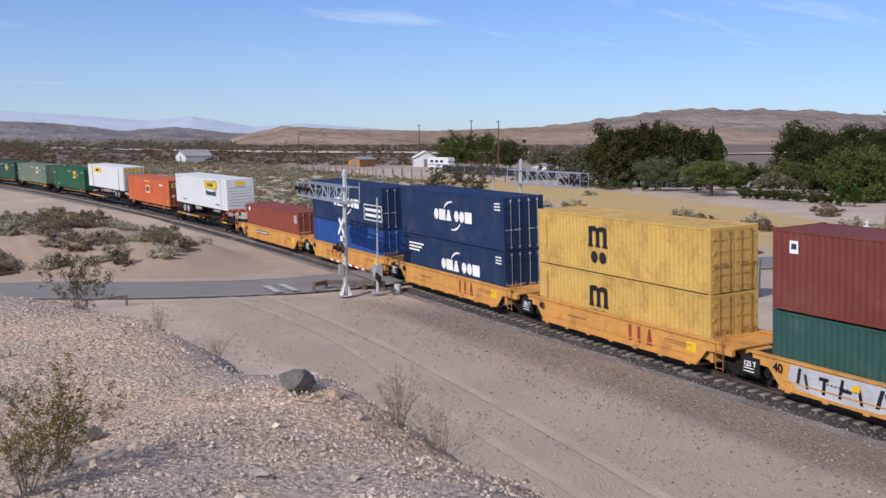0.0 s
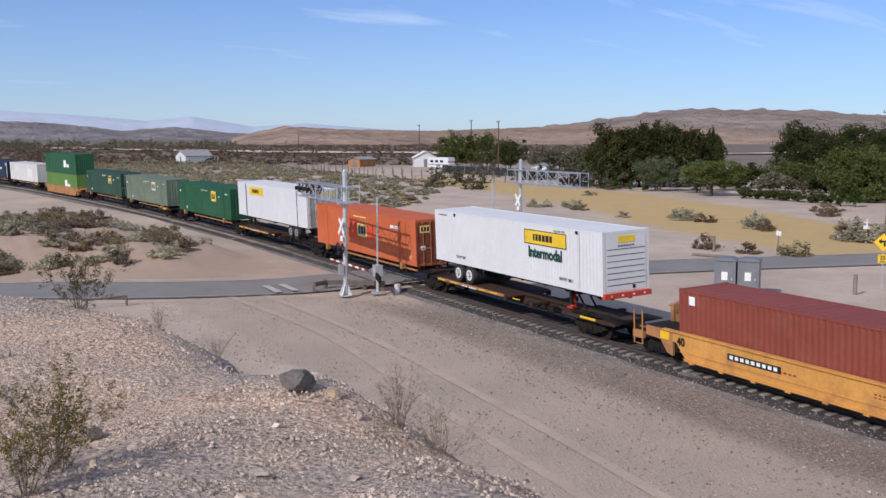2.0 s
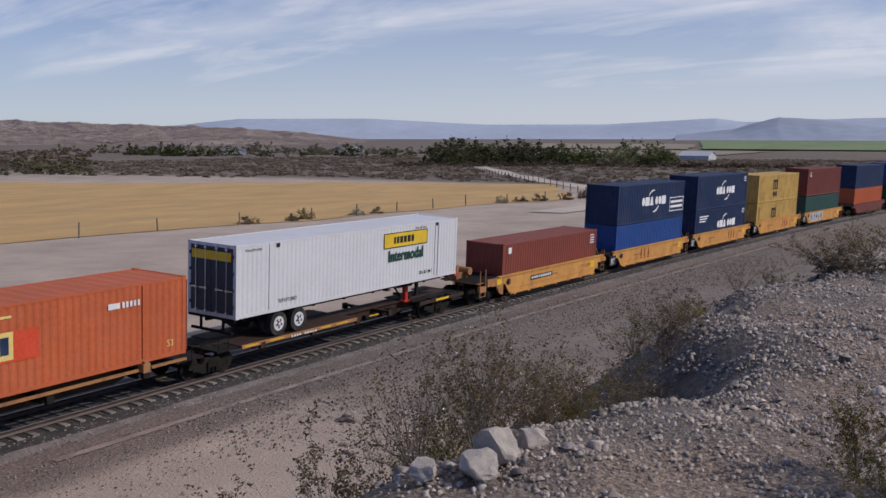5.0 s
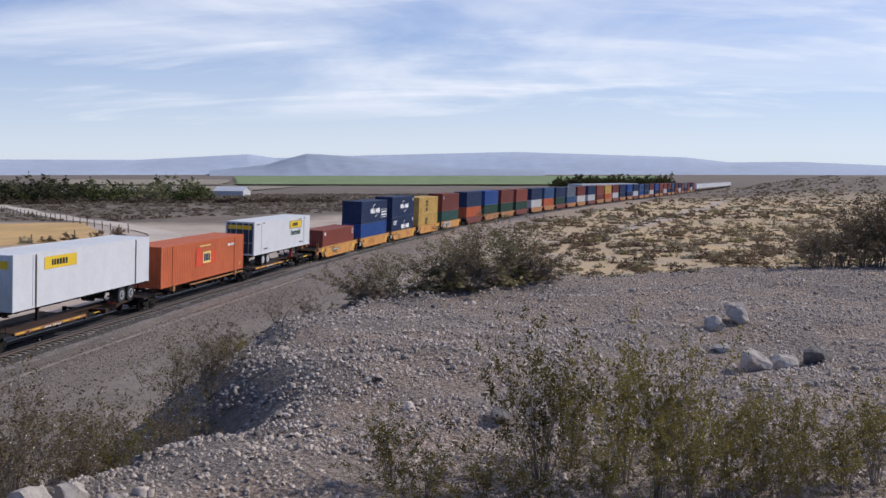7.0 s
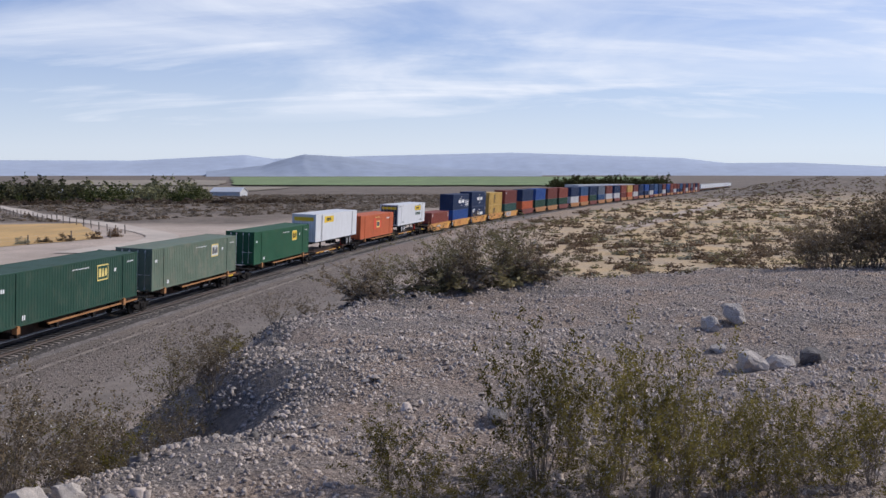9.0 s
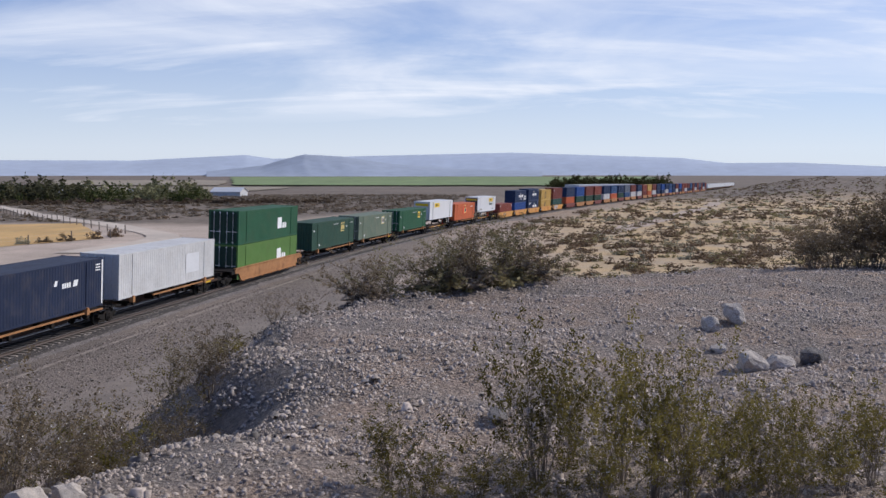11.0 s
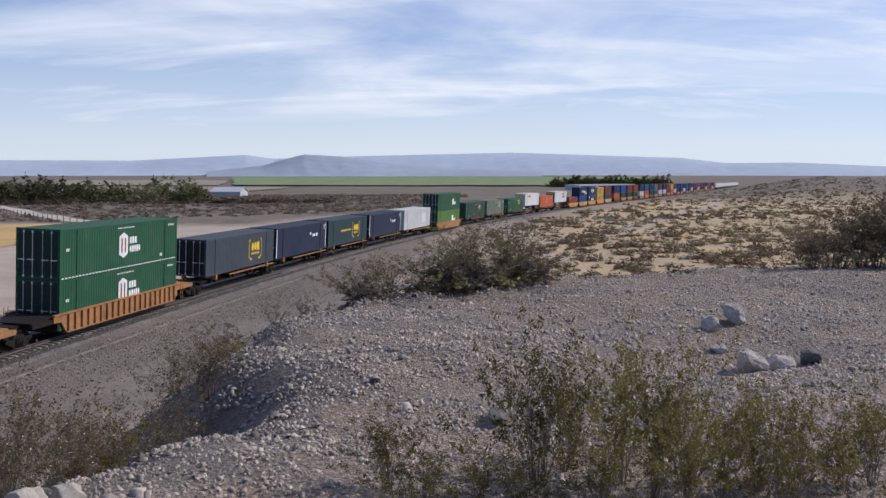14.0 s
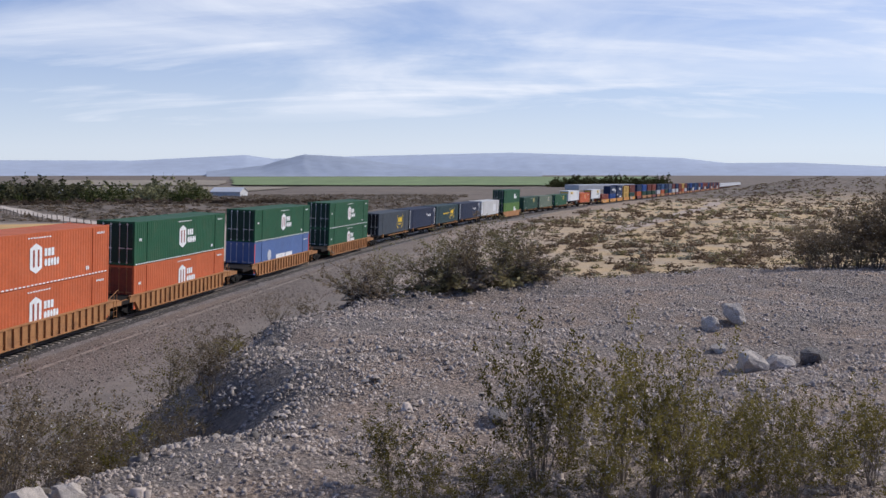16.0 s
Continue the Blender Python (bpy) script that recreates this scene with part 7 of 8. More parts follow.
def tree(name, label, x, y, h, w, leaf, seed, n=3500, leafsize=0.30, trunk_h=0.22, k=34, shape="round", group="trees", stems=1):
    rng = np.random.default_rng(seed)
    root = thing(name, label, "tree", at_ground(x, y, seed * 37 % 360), group)
    th = h * trunk_h
    rz = (h - th) / 2
    n = int(n * 1.9)
    p, c = clump_points(rng, n, int(k * 1.7), 1, 1, 0.45, 0.105, -0.85)
    p = p[np.linalg.norm(p, axis=1) < 0.99]
    th_ = np.arctan2(p[:, 1], p[:, 0])
    ph = rng.uniform(0, 6.28, 5)
    lobe = 1 + 0.13 * np.sin(2 * th_ + ph[0] + 2 * p[:, 2]) + 0.10 * np.sin(3 * th_ + ph[1] - 3 * p[:, 2]) + 0.07 * np.sin(5 * th_ + ph[2] + 5 * p[:, 2])
    p = p * lobe[:, None]
    p[:, 2] += 0.10 * np.sin(2.2 * p[:, 0] + ph[3]) * np.cos(2.4 * p[:, 1] + ph[4])
    core = rng.normal(size=(n // 5, 3)) * 0.36
    core = core[np.linalg.norm(core, axis=1) < 0.8]
    p = np.concatenate([p, core]) * np.array([w / 2, w / 2, rz])
    c = c * np.array([w / 2, w / 2, rz]) * 0.9
    if shape == "cone":
        u = np.clip((p[:, 2] + rz) / (2 * rz), 0, 1)
        p[:, :2] *= (1.25 - u * 1.05)[:, None]
    elif shape == "tall":
        p[:, :2] *= (1.0 - 0.35 * np.clip(p[:, 2] / rz, 0, 1))[:, None]
    p[:, 2] += th + rz
    c[:, 2] += th + rz
    v, f = quads(p, leafsize, rng, 0.85)
    part("crown", arrays("crown", v, f, M[leaf]), M[leaf], root)
    bm = bmesh.new()
    for s in range(stems):
        o = rng.normal(size=2) * (0.25 if stems > 1 else 0)
        rod(bm, (o[0], o[1], -0.15), (o[0] * 1.5, o[1] * 1.5, th + rz * 0.9), h * 0.024, h * 0.009, 8)
    part("trunk", bm, M["bark"], root)
    bm = bmesh.new()
    for q in c[:: max(1, len(c) // 12)]:
        rod(bm, (0, 0, th + 0.25 * (q[2] - th)), q * np.array([0.85, 0.85, 1]), h * 0.008, h * 0.003, 5, False)
    if h > 4:
        part("branchwork", bm, M["bark"], root)
    return root


for i, (x, y, h, w, n) in enumerate(((-156.5, 109.5, 11.4, 12, 13000), (-154.0, 113.5, 12.0, 13, 13000), (-150.5, 116.5, 11.6, 12, 13000), (-148.5, 120.5, 10.6, 9, 7000), (-154, 111, 7.5, 13, 6000))):
    tree("pine_tree", "large dark pine with a dense broad crown in a grove" if i < 3 else "smaller dark pine at the edge of the grove", x, y, h, w, "pine", 1 + i, n, 0.36, 0.02, 46)
tree("willow_tree", "pale grey-green desert willow", -139, 106.5, 6.0, 9.0, "paleleaf", 5, 5000, 0.26, 0.08, 40, stems=3)
tree("leafy_tree", "olive green tree with several thin trunks", -123.4, 104.5, 5.6, 9.5, "leaf", 6, 5000, 0.26, 0.28, 36, stems=4)
tree("leafy_tree", "pale olive tree behind the willow", -131, 108, 5.0, 7, "paleleaf", 26, 3000, 0.26, 0.15, 30, stems=3)
tree("conifer_tree", "dark pointed conifer behind paler trees", -168, 142, 11.2, 7.5, "dkleaf", 7, 5000, 0.36, 0.05, 40, "cone")
tree("leafy_tree", "broad dark green shade tree", -157, 157, 11.4, 16, "dkleaf", 8, 9500, 0.33, 0.12, 50)
tree("leafy_tree", "broad dark green shade tree", -147, 162, 11.9, 18, "dkleaf", 9, 9500, 0.33, 0.12, 50)
tree("leafy_tree", "rounded green tree beside the hedge", -107, 116, 8.2, 9.5, "leaf", 10, 6000, 0.30, 0.06, 44)
tree("leafy_tree", "rounded green tree beside the hedge", -98, 122, 8.0, 9.5, "leaf", 11, 6000, 0.30, 0.06, 44)
tree("leafy_tree", "rounded green tree with a low crown", -114, 128, 7.4, 8.5, "leaf", 12, 5000, 0.30, 0.06, 40)
tree("leafy_tree", "tall dense green tree at the road", -87, 128, 11.0, 13.0, "dkleaf", 13, 11000, 0.28, 0.07, 55)
tree("leafy_tree", "green tree behind the tall one", -101, 142, 10.5, 10, "leaf", 14, 5000, 0.36, 0.1, 40)
tree("leafy_tree", "green tree behind the tall one", -116, 150, 10.0, 10, "leaf", 15, 5000, 0.36, 0.1, 40)
tree("leafy_tree", "small dark green tree by the road", -76.5, 143, 5.6, 4.6, "dkleaf", 16, 2500, 0.26, 0.22, 26)
tree("leafy_tree", "small dark green tree by the road", -77, 158, 5.8, 6.0, "dkleaf", 17, 2800, 0.28, 0.2, 28)
tree("leafy_tree", "small dark green tree by the road", -72, 166, 6.2, 5.0, "dkleaf", 18, 2500, 0.28, 0.2, 28)
for i, (x, y, h, w, l) in enumerate(((-136, 118, 4.5, 8, "leaf"), (-129, 122, 4.2, 8, "farleaf"), (-124, 127, 5.0, 8, "dkleaf"), (-133, 131, 5.5, 9, "leaf"), (-122, 137, 6, 9, "leaf"), (-110, 135, 6, 9, "dkleaf"), (-104, 130, 4.5, 8, "paleleaf"), (-94, 131, 5, 8, "leaf"), (-95, 137, 7, 9, "dkleaf"),
                                      (-108, 122, 3.2, 7, "paleleaf"), (-103, 116, 3.6, 6, "leaf"), (-91, 120, 4, 7, "farleaf"), (-82, 134, 4.0, 7, "paleleaf"), (-80, 122, 2.6, 5, "farleaf"), (-140, 126, 6, 9, "dkleaf"), (-131, 146, 7, 10, "farleaf"), (-143, 140, 6.5, 9, "leaf"), (-90, 150, 7, 10, "farleaf"), (-106, 162, 8, 11, "leaf"), (-120, 166, 8, 12, "farleaf"), (-76, 175, 5, 8, "farleaf"), (-66, 182, 4.5, 8, "dkleaf"))):
    tree("yard_tree", "low bushy tree filling the yard", x, y, h * 0.75, w * 0.9, l, 120 + i, 2400, 0.32, 0.03, 28, group="yard trees")
for i, (x, y, h, w) in enumerate(((-13.5, 112, 3.3, 3.6), (-62.4, 166.5, 2.9, 3.4), (-55.2, 166.6, 2.3, 2.4), (-51.8, 168.6, 2.9, 2.8))):
    tree("leafy_tree", "small round dark tree standing in the dry field", x, y, h, w, "dkleaf", 40 + i, 1600, 0.2, 0.12, 22)
for i, (x, y, h) in enumerate(((-153.5, 102, 2.0), (-150, 102.6, 2.0), (-146.5, 103, 2.1), (-143, 103.6, 2.0), (-139.5, 104, 1.8))):
    tree("juniper", "small pointed green juniper in a row", x, y, h, 1.7, "cypress", 50 + i, 700, 0.16, 0.02, 14, "cone", "junipers")
for i, (x, y, h, w) in enumerate(((-100.5, 107, 2.9, 2.3), (-98.6, 107.6, 3.2, 2.0), (-91, 109.5, 3.0, 3.0), (-60, 101, 1.8, 1.4))):
    tree("juniper", "pointed bright green juniper beside the hedge", x, y, h, w, "cypress", 60 + i, 1200, 0.18, 0.02, 20, "cone", "junipers")
for i in range(7):
    tree("hedge_bush", "clipped dark green hedge bush", -117 + i * 2.1, 105.6 + i * 0.5, 1.5, 2.6, "dkleaf", 70 + i, 900, 0.2, 0.02, 16, group="hedge")
for i in range(6):
    tree("hedge_bush", "clipped dark green hedge bush", -92 + i * 2.6, 112 + i * 1.4, 1.5, 2.8, "dkleaf", 80 + i, 900, 0.2, 0.02, 16, group="hedge")
for i, (x, y, h, w, l) in enumerate(((-246, 121, 9.0, 12, "leaf"), (-236, 124, 9.5, 12, "leaf"), (-254, 126, 7.0, 10, "dkleaf"), (-228, 128, 8.0, 9, "dkleaf"), (-212, 130, 6.5, 12, "farleaf"), (-196, 128, 6.0, 10, "farleaf"), (-181, 122, 5.5, 9, "paleleaf"))):
    tree("leafy_tree", "green tree beside the far houses", x, y, h, w, l, 90 + i, 2600, 0.42, 0.1, 30)


def unit_shrub(seed, n, k, leaf, spread=0.2):
    rng = np.random.default_rng(seed)
    p, _ = clump_points(rng, n, k, 0.5, 0.82, 0.35, spread, 0.0)
    p[:, 2] = np.abs(p[:, 2]) * 0.95 + 0.03
    return quads(p, leaf, rng)


SHRUBS = [unit_shrub(200 + i, 1000, 22, 0.095, 0.11) for i in range(4)]
CHEAP = [unit_shrub(300 + i, 80, 10, 0.24, 0.16) for i in range(5)]
FARTREE = [unit_shrub(350 + i, 300, 20, 0.098, 0.09) for i in range(5)]
ROUND = [unit_shrub(360 + i, 150, 14, 0.15, 0.12) for i in range(6)]
TINY = [unit_shrub(380 + i, 30, 8, 0.36, 0.14) for i in range(6)]
SHRUB_ME = {}


def shrub(x, y, w, h, kind, label, i):
    key = (kind, i % 4)
    if key not in SHRUB_ME:
        v, f = SHRUBS[i % 4]
        SHRUB_ME[key] = arrays("shrub", v, f, M[kind])
    ob = thing("shrub", label, "shrub", at_ground(x, y, i * 67 % 360) @ Matrix.Diagonal((w * 1.1, w * 1.1, h * 1.35, 1)), "desert shrubs", data=SHRUB_ME[key])
    return ob


KINDS = {"greysage": "grey-brown low brush", "sage": "grey-green rounded sagebrush", "dkscrub": "dark brown dry shrub", "olive": "olive green desert shrub", "drybrush": "dry brown tumbleweed"}
PLACED = [(-91.9, 74.1, 3.4, 1.3, "sage"), (-94.5, 75.5, 2.6, 1.1, "olive"), (-89.0, 74.5, 2.5, 1.1, "dkscrub"), (-80.9, 74.8, 3.2, 1.3, "sage"), (-82.6, 75.6, 2.2, 1.6, "sage"), (-79.0, 74.0, 2.2, 1.2, "dkscrub"),
          (-68.6, 57.6, 2.2, 1.3, "dkscrub"), (-64.5, 58.6, 2.4, 1.0, "dkscrub"), (-61.5, 60.6, 3.0, 1.2, "olive"), (-66.9, 74.7, 3.4, 1.4, "sage"), (-64.5, 76.5, 3.4, 1.5, "sage"), (-69.5, 75.0, 2.6, 1.2, "dkscrub"),
          (-72, 79.3, 3.2, 1.4, "sage"), (-70, 82, 3.2, 1.7, "olive"), (-68.5, 84.3, 3.6, 1.6, "sage"), (-65.7, 86.5, 3.4, 1.5, "sage"), (-63, 88, 3.4, 1.6, "olive"), (-61, 90, 2.8, 1.4, "sage"), (-67, 80, 2.8, 1.2, "sage"),
          (-63.5, 82, 3, 1.3, "sage"), (-60.5, 86, 2.6, 1.2, "dkscrub"), (-90, 93.8, 3.4, 1.0, "dkscrub"), (-94.7, 98.5, 4.0, 1.1, "dkscrub"), (-98, 70, 2, 0.8, "sage"), (-114.5, 73.6, 3.5, 1.1, "sage"), (-117, 70.2, 3.2, 1.2, "sage"),
          (-110, 72, 2.5, 0.8, "dkscrub"), (-134.5, 89.6, 2.5, 0.8, "sage"), (-40.2, 83.5, 3.0, 1.2, "olive"), (-38.2, 84.8, 2.2, 1.0, "sage"), (-13.9, 92.0, 4.2, 1.9, "sage"), (-12.0, 93.0, 3.4, 1.5, "sage"), (-16.2, 95, 3, 1.4, "sage"),
          (-10.2, 98, 3.2, 1.5, "sage"), (-5.7, 99.0, 4.2, 1.7, "sage"), (-1.8, 86.5, 3.0, 1.0, "dkscrub"), (-20.6, 120, 3.4, 1.3, "sage"), (-25.5, 122, 1.6, 0.8, "dkscrub"), (-19, 104, 3, 1.2, "sage"), (-22, 108, 3, 1.3, "sage"),
          (-29, 116, 3.2, 1.2, "olive"), (-33, 121, 3.4, 1.3, "sage"), (-36.6, 127, 3.2, 1.2, "sage"), (-40, 133, 3.2, 1.3, "olive"), (-43, 139, 3, 1.3, "sage"), (-46, 145, 3, 1.2, "sage"), (3.5, 84, 2.2, 0.8, "dkscrub"),
          (87, 73.0, 2.4, 0.9, "drybrush"), (95.5, 71.5, 2.4, 1.3, "olive"), (92.5, 71.2, 1.8, 0.9, "drybrush"), (104, 70.2, 2, 0.9, "sage"), (108, 69.8, 1.9, 0.9, "drybrush"), (136, 66, 2.2, 1.0, "sage"), (140, 65, 2, 0.9, "drybrush"),
          (144, 63.5, 2.4, 1.2, "drybrush"), (150, 61.5, 2.4, 1.3, "dkscrub"), (155, 60.5, 2.4, 1.4, "dkscrub"), (158, 62, 2, 1.2, "dkscrub")]
for i, (x, y, w, h, k) in enumerate(PLACED):
    if -73 < x < -59 and y > 74 or -47 < x < -4 and y > 91:
        w, h = w * 1.3, h * 1.25
    shrub(x, y, w, h, k, KINDS[k] + " on bare dirt", i)
for i, (x, y) in enumerate(((-3.2, 89.9), (0.4, 89.0))):
    pr = thing("brush_topped_post", "fence post capped with caught dry tumbleweed", "post", at_ground(x, y), "capped posts")
    part("post", bmx(lambda bm: rod(bm, (0, 0, -0.1), (0, 0, 1.25), 0.14, 0.12, 8)), M["greywood"], pr)
    v, f = SHRUBS[i]
    part("tumbleweed", arrays("tumbleweed", v * np.array([3.3, 2.4, 0.75]) + np.array([0, 0, 1.05]), f, M["drybrush"]), M["drybrush"], pr)
rnd = random.Random(5)
for i in range(340):
    x, y = rnd.uniform(-128, -73.5), rnd.uniform(-16, 19)
    if hill_out(np.array(x), np.array(y)) < 14 or y > float(np.interp(x, LX, LY)) - 7:
        continue
    k = rnd.choice(("sage", "sage", "greysage", "greysage", "olive", "dkscrub"))
    shrub(x, y, rnd.uniform(1.2, 2.8), rnd.uniform(0.6, 1.1), k, KINDS[k] + " on dirt mounds", i)


def scatter(name, label, pts, sizes, heights, kind, seed, source=None):
    """Very many shrubs as one mass."""
    rng = np.random.default_rng(seed)
    src = source or CHEAP
    vs, fs, o = [], [], 0
    zz = height(pts[:, 0], pts[:, 1])
    for (x, y), s, h_, z in zip(pts, sizes, heights, zz):
        v, f = src[rng.integers(len(src))]
        a = rng.uniform(0, 6.28)
        c, s_ = math.cos(a), math.sin(a)
        q = np.stack([(v[:, 0] * c - v[:, 1] * s_) * s + x, (v[:, 0] * s_ + v[:, 1] * c) * s + y, v[:, 2] * h_ + z], 1)
        vs.append(q)
        fs.append(f + o)
        o += len(v)
    return thing(name, label, "scrub", kind="stuff", data=arrays(name, np.concatenate(vs), np.concatenate(fs), M[kind]))


def field_pts(rng, n, x0, x1, y0, y1, keep):
    p = np.stack([rng.uniform(x0, x1, n), rng.uniform(y0, y1, n)], 1)
    return p[keep(p[:, 0], p[:, 1])]


rng = np.random.default_rng(77)
ty = lambda x: np.interp(x, LX, LY)
for kind, n, seed in (("sage", 1100, 1), ("dkscrub", 300, 2), ("olive", 420, 3)):
    p = field_pts(rng, n, -330, -84, 30, 84, lambda x, y: (y > ty(x) + 10) & (y < 34 - (x + 84) * 0.55) & (y < 84))
    scatter("sagebrush_flat", "flat of " + KINDS[kind] + " clumps", p, rng.uniform(1.6, 3.6, len(p)), rng.uniform(0.6, 1.3, len(p)), kind, seed)
# scrub on the camera's side of the line, to the east
def keep_east(x, y):
    d = np.hypot(x, y)
    return (y < ty(x) - 9) & (hill_out(x, y) > 13)


for kind, n, seed in (("dkscrub", 4600, 11), ("olive", 1900, 12), ("sage", 800, 13)):
    u_ = rng.uniform(0, 1, n)
    r_ = 60 * (900 / 60) ** u_
    a_ = np.radians(rng.uniform(89, 128, n))
    p = np.stack([np.sin(a_) * r_, np.cos(a_) * r_], 1)
    p = p[keep_east(p[:, 0], p[:, 1])]
    d = np.hypot(*p.T)
    k_ = rng.uniform(0, 1, len(p)) < np.clip(d / 200, 0.45, 1) * (0.65 + 0.35 * (wob(p[:, 0], p[:, 1], 0.045, 2.0) > 0))
    p, d = p[k_], d[k_]
    w_ = rng.uniform(0.9, 2.9, len(p))
    for near_, src_ in ((d < 230, ROUND), (d >= 230, TINY)):
        scatter("desert_scrub", "open desert of " + KINDS[kind] + " clumps", p[near_], w_[near_] * (1 + d[near_] / 2500), w_[near_] * rng.uniform(0.38, 0.62, near_.sum()), kind, seed, src_)
for kind, n, seed in (("greysage", 4200, 21), ("dkscrub", 1100, 22)):
    p = field_pts(rng, n, 190, 560, 20, 330, lambda x, y: (y > ty(x) + 30) & (y > 84 + (198 - x) * 0.6) & (np.abs(y - (93 + (x - 215) * 0.69)) > 5) & ((x > 205) | (y > 160)))
    scatter("grey_scrub", "grey scrub flat beyond the dry field", p, rng.uniform(2.0, 4.5, len(p)), rng.uniform(0.6, 1.4, len(p)), kind, seed, TINY)


def belt(name, label, az0, az1, r0, r1, n, h0, h1, kind, seed):
    rg = np.random.default_rng(seed)
    a = np.radians(rg.uniform(az0, az1, n))
    r = rg.uniform(r0, r1, n)
    p = np.stack([np.sin(a) * r, np.cos(a) * r], 1)
    hh = rg.uniform(h0, h1, n) * rg.choice((0.55, 0.8, 1.0), n)
    scatter(name, label, p, hh * (rg.uniform(0.9, 1.9, n) if h1 > 5.6 else rg.uniform(1.3, 2.8, n)), hh, kind, seed, FARTREE if h1 > 5.6 else TINY)


belt("far_trees", "far belt of farm trees", 60.8, 67.5, 395, 450, 110, 8, 15, "hedgeleaf", 31)
belt("far_trees", "far belt of farm trees", 67.5, 73.6, 390, 450, 70, 6, 13, "hedgeleaf", 43)
belt("far_trees", "far belt of dark farm trees", 61, 73.4, 385, 440, 55, 7, 14, "dkleaf", 32)
belt("far_trees", "low far belt of brush below the trees", 58, 80.5, 368, 388, 300, 1.6, 3.4, "farbrush", 33)
belt("far_trees", "distant trees round the farms", 40, 66, 640, 950, 110, 6, 12, "farleaf", 34)
belt("far_trees", "distant dark trees round the farms", 44, 64, 560, 700, 45, 6, 13, "dkleaf", 35)
belt("far_grove", "distant dark grove on the plain", 92.6, 99.0, 1150, 1230, 150, 14, 20, "pine", 36)
belt("far_brush", "dark brush belt below the foothill", -42, 42, 275, 430, 1300, 1.8, 4.2, "fargreen", 37)
belt("far_brush", "brown brush belt below the foothill", -44, 42, 290, 900, 4600, 1.5, 3.4, "farbrush", 38)
belt("far_brush", "brown brush plain below the red hill", -92, -56, 300, 900, 4200, 1.2, 2.5, "farbrush", 39)
belt("far_brush", "brown brush over the low rise", 101.5, 126, 330, 900, 2600, 0.6, 1.3, "farbrush", 44)
belt("far_brush", "far trees of the valley town", -92, -76, 600, 1200, 200, 5, 10, "farleaf", 40)
belt("far_brush", "trees behind the houses", -66, -40, 170, 260, 60, 4, 8, "farleaf", 41)


# ---- creosote bushes on the knoll ----
def bush_mesh(seed, stems, leaves, leaf, bare=0.25, twig=0.010, droop=0.15):
    """Unit creosote: many thin stems fanning from one root, leaves towards their ends."""
    rg = np.random.default_rng(seed)
    vs, fs, lp = [], [], []
    o = 0

    def strand(p, q, r0, r1):
        nonlocal o
        d = q - p
        d = d / (np.linalg.norm(d) + 1e-9)
        s = np.cross(d, (0.3, 0.2, 0.9))
        s /= np.linalg.norm(s) + 1e-9
        t = np.cross(d, s)
        for c, r in ((p, r0), (q, r1)):
            for k in range(3):
                a = k * 2.094
                vs.append(c + (s * math.cos(a) + t * math.sin(a)) * r)
        for k in range(3):
            fs.append((o + k, o + (k + 1) % 3, o + 3 + (k + 1) % 3, o + 3 + k))
        o += 6
    for _ in range(stems):
        a, tilt = rg.uniform(0, 6.283), abs(rg.normal(0.2, 0.5))
        ln = rg.uniform(0.6, 1.08)
        p = np.array([math.cos(a), math.sin(a), 0]) * rg.uniform(0, 0.07)
        d = np.array([math.cos(a) * math.sin(tilt), math.sin(a) * math.sin(tilt), math.cos(tilt)])
        r = twig
        for s in range(5):
            q = p + d * ln / 5
            strand(p, q, r, r * 0.75)
            if s >= 1:
                for _b in range(3):
                    e_ = d + rg.normal(size=3) * 0.5
                    e_ /= np.linalg.norm(e_)
                    m_ = p + (q - p) * rg.uniform(0, 1)
                    tip = m_ + e_ * ln * rg.uniform(0.12, 0.26)
                    strand(m_, tip, r * 0.5, r * 0.25)
                    if rg.uniform() < (0.62 if s / 5 > bare else 0.22):
                        k = max(2, int(leaves / (stems * 6.5)))
                        w = rg.uniform(0.35, 1.1, (k, 1)) ** 0.7
                        lp.append(m_ + (tip - m_) * w + rg.normal(size=(k, 3)) * 0.017)
            p, r = q, r * 0.75
            d = d + rg.normal(size=3) * 0.13 + np.array([0, 0, -droop * 0.1])
            d /= np.linalg.norm(d)
    wood = arrays("stems", vs, fs, None)
    wood.materials.clear()
    lp = np.concatenate(lp)
    pv, pf = quads(lp[rg.integers(0, len(lp), max(8, len(lp) // 16))] + rg.normal(size=(max(8, len(lp) // 16), 3)) * 0.012, leaf * 0.55, rg, 1.0)
    puff = arrays("puffs", pv, pf, None)
    puff.materials.clear()
    v, f = quads(lp, leaf, rg, 0.55)
    lm_ = arrays("leaves", v, f, None)
    lm_.materials.clear()
    return wood, lm_, puff


BUSH = [bush_mesh(500 + i, 22, 3300, 0.027, 0.25, 0.0055) for i in range(3)]
SPARSE = [bush_mesh(600 + i, 24, 1300, 0.024, 0.3, 0.005) for i in range(2)]


def creosote(x, y, h, w, i, kind="creosote", sparse=False, dz=-0.03):
    wood, lv, pu = (SPARSE if sparse else BUSH)[i % (2 if sparse else 3)]
    lab = "sparse dry brush with thin grey twigs" if sparse else "creosote bush with small olive leaves on thin stems"
    root = thing("creosote_bush", lab + " on gravel", "bush", at_ground(x, y, i * 83 % 360, dz), "bushes on the knoll")
    sc = Matrix.Diagonal((w, w, h, 1))
    part("branchwork", wood, M["twig"], root, at=sc)
    part("foliage", lv, M[kind], root, at=sc)
    if not sparse:
        tagged(part("seed_fluff", pu, M["puff"], root, "pale fuzzy seed puffs", at=sc), kind="stuff")
    return root


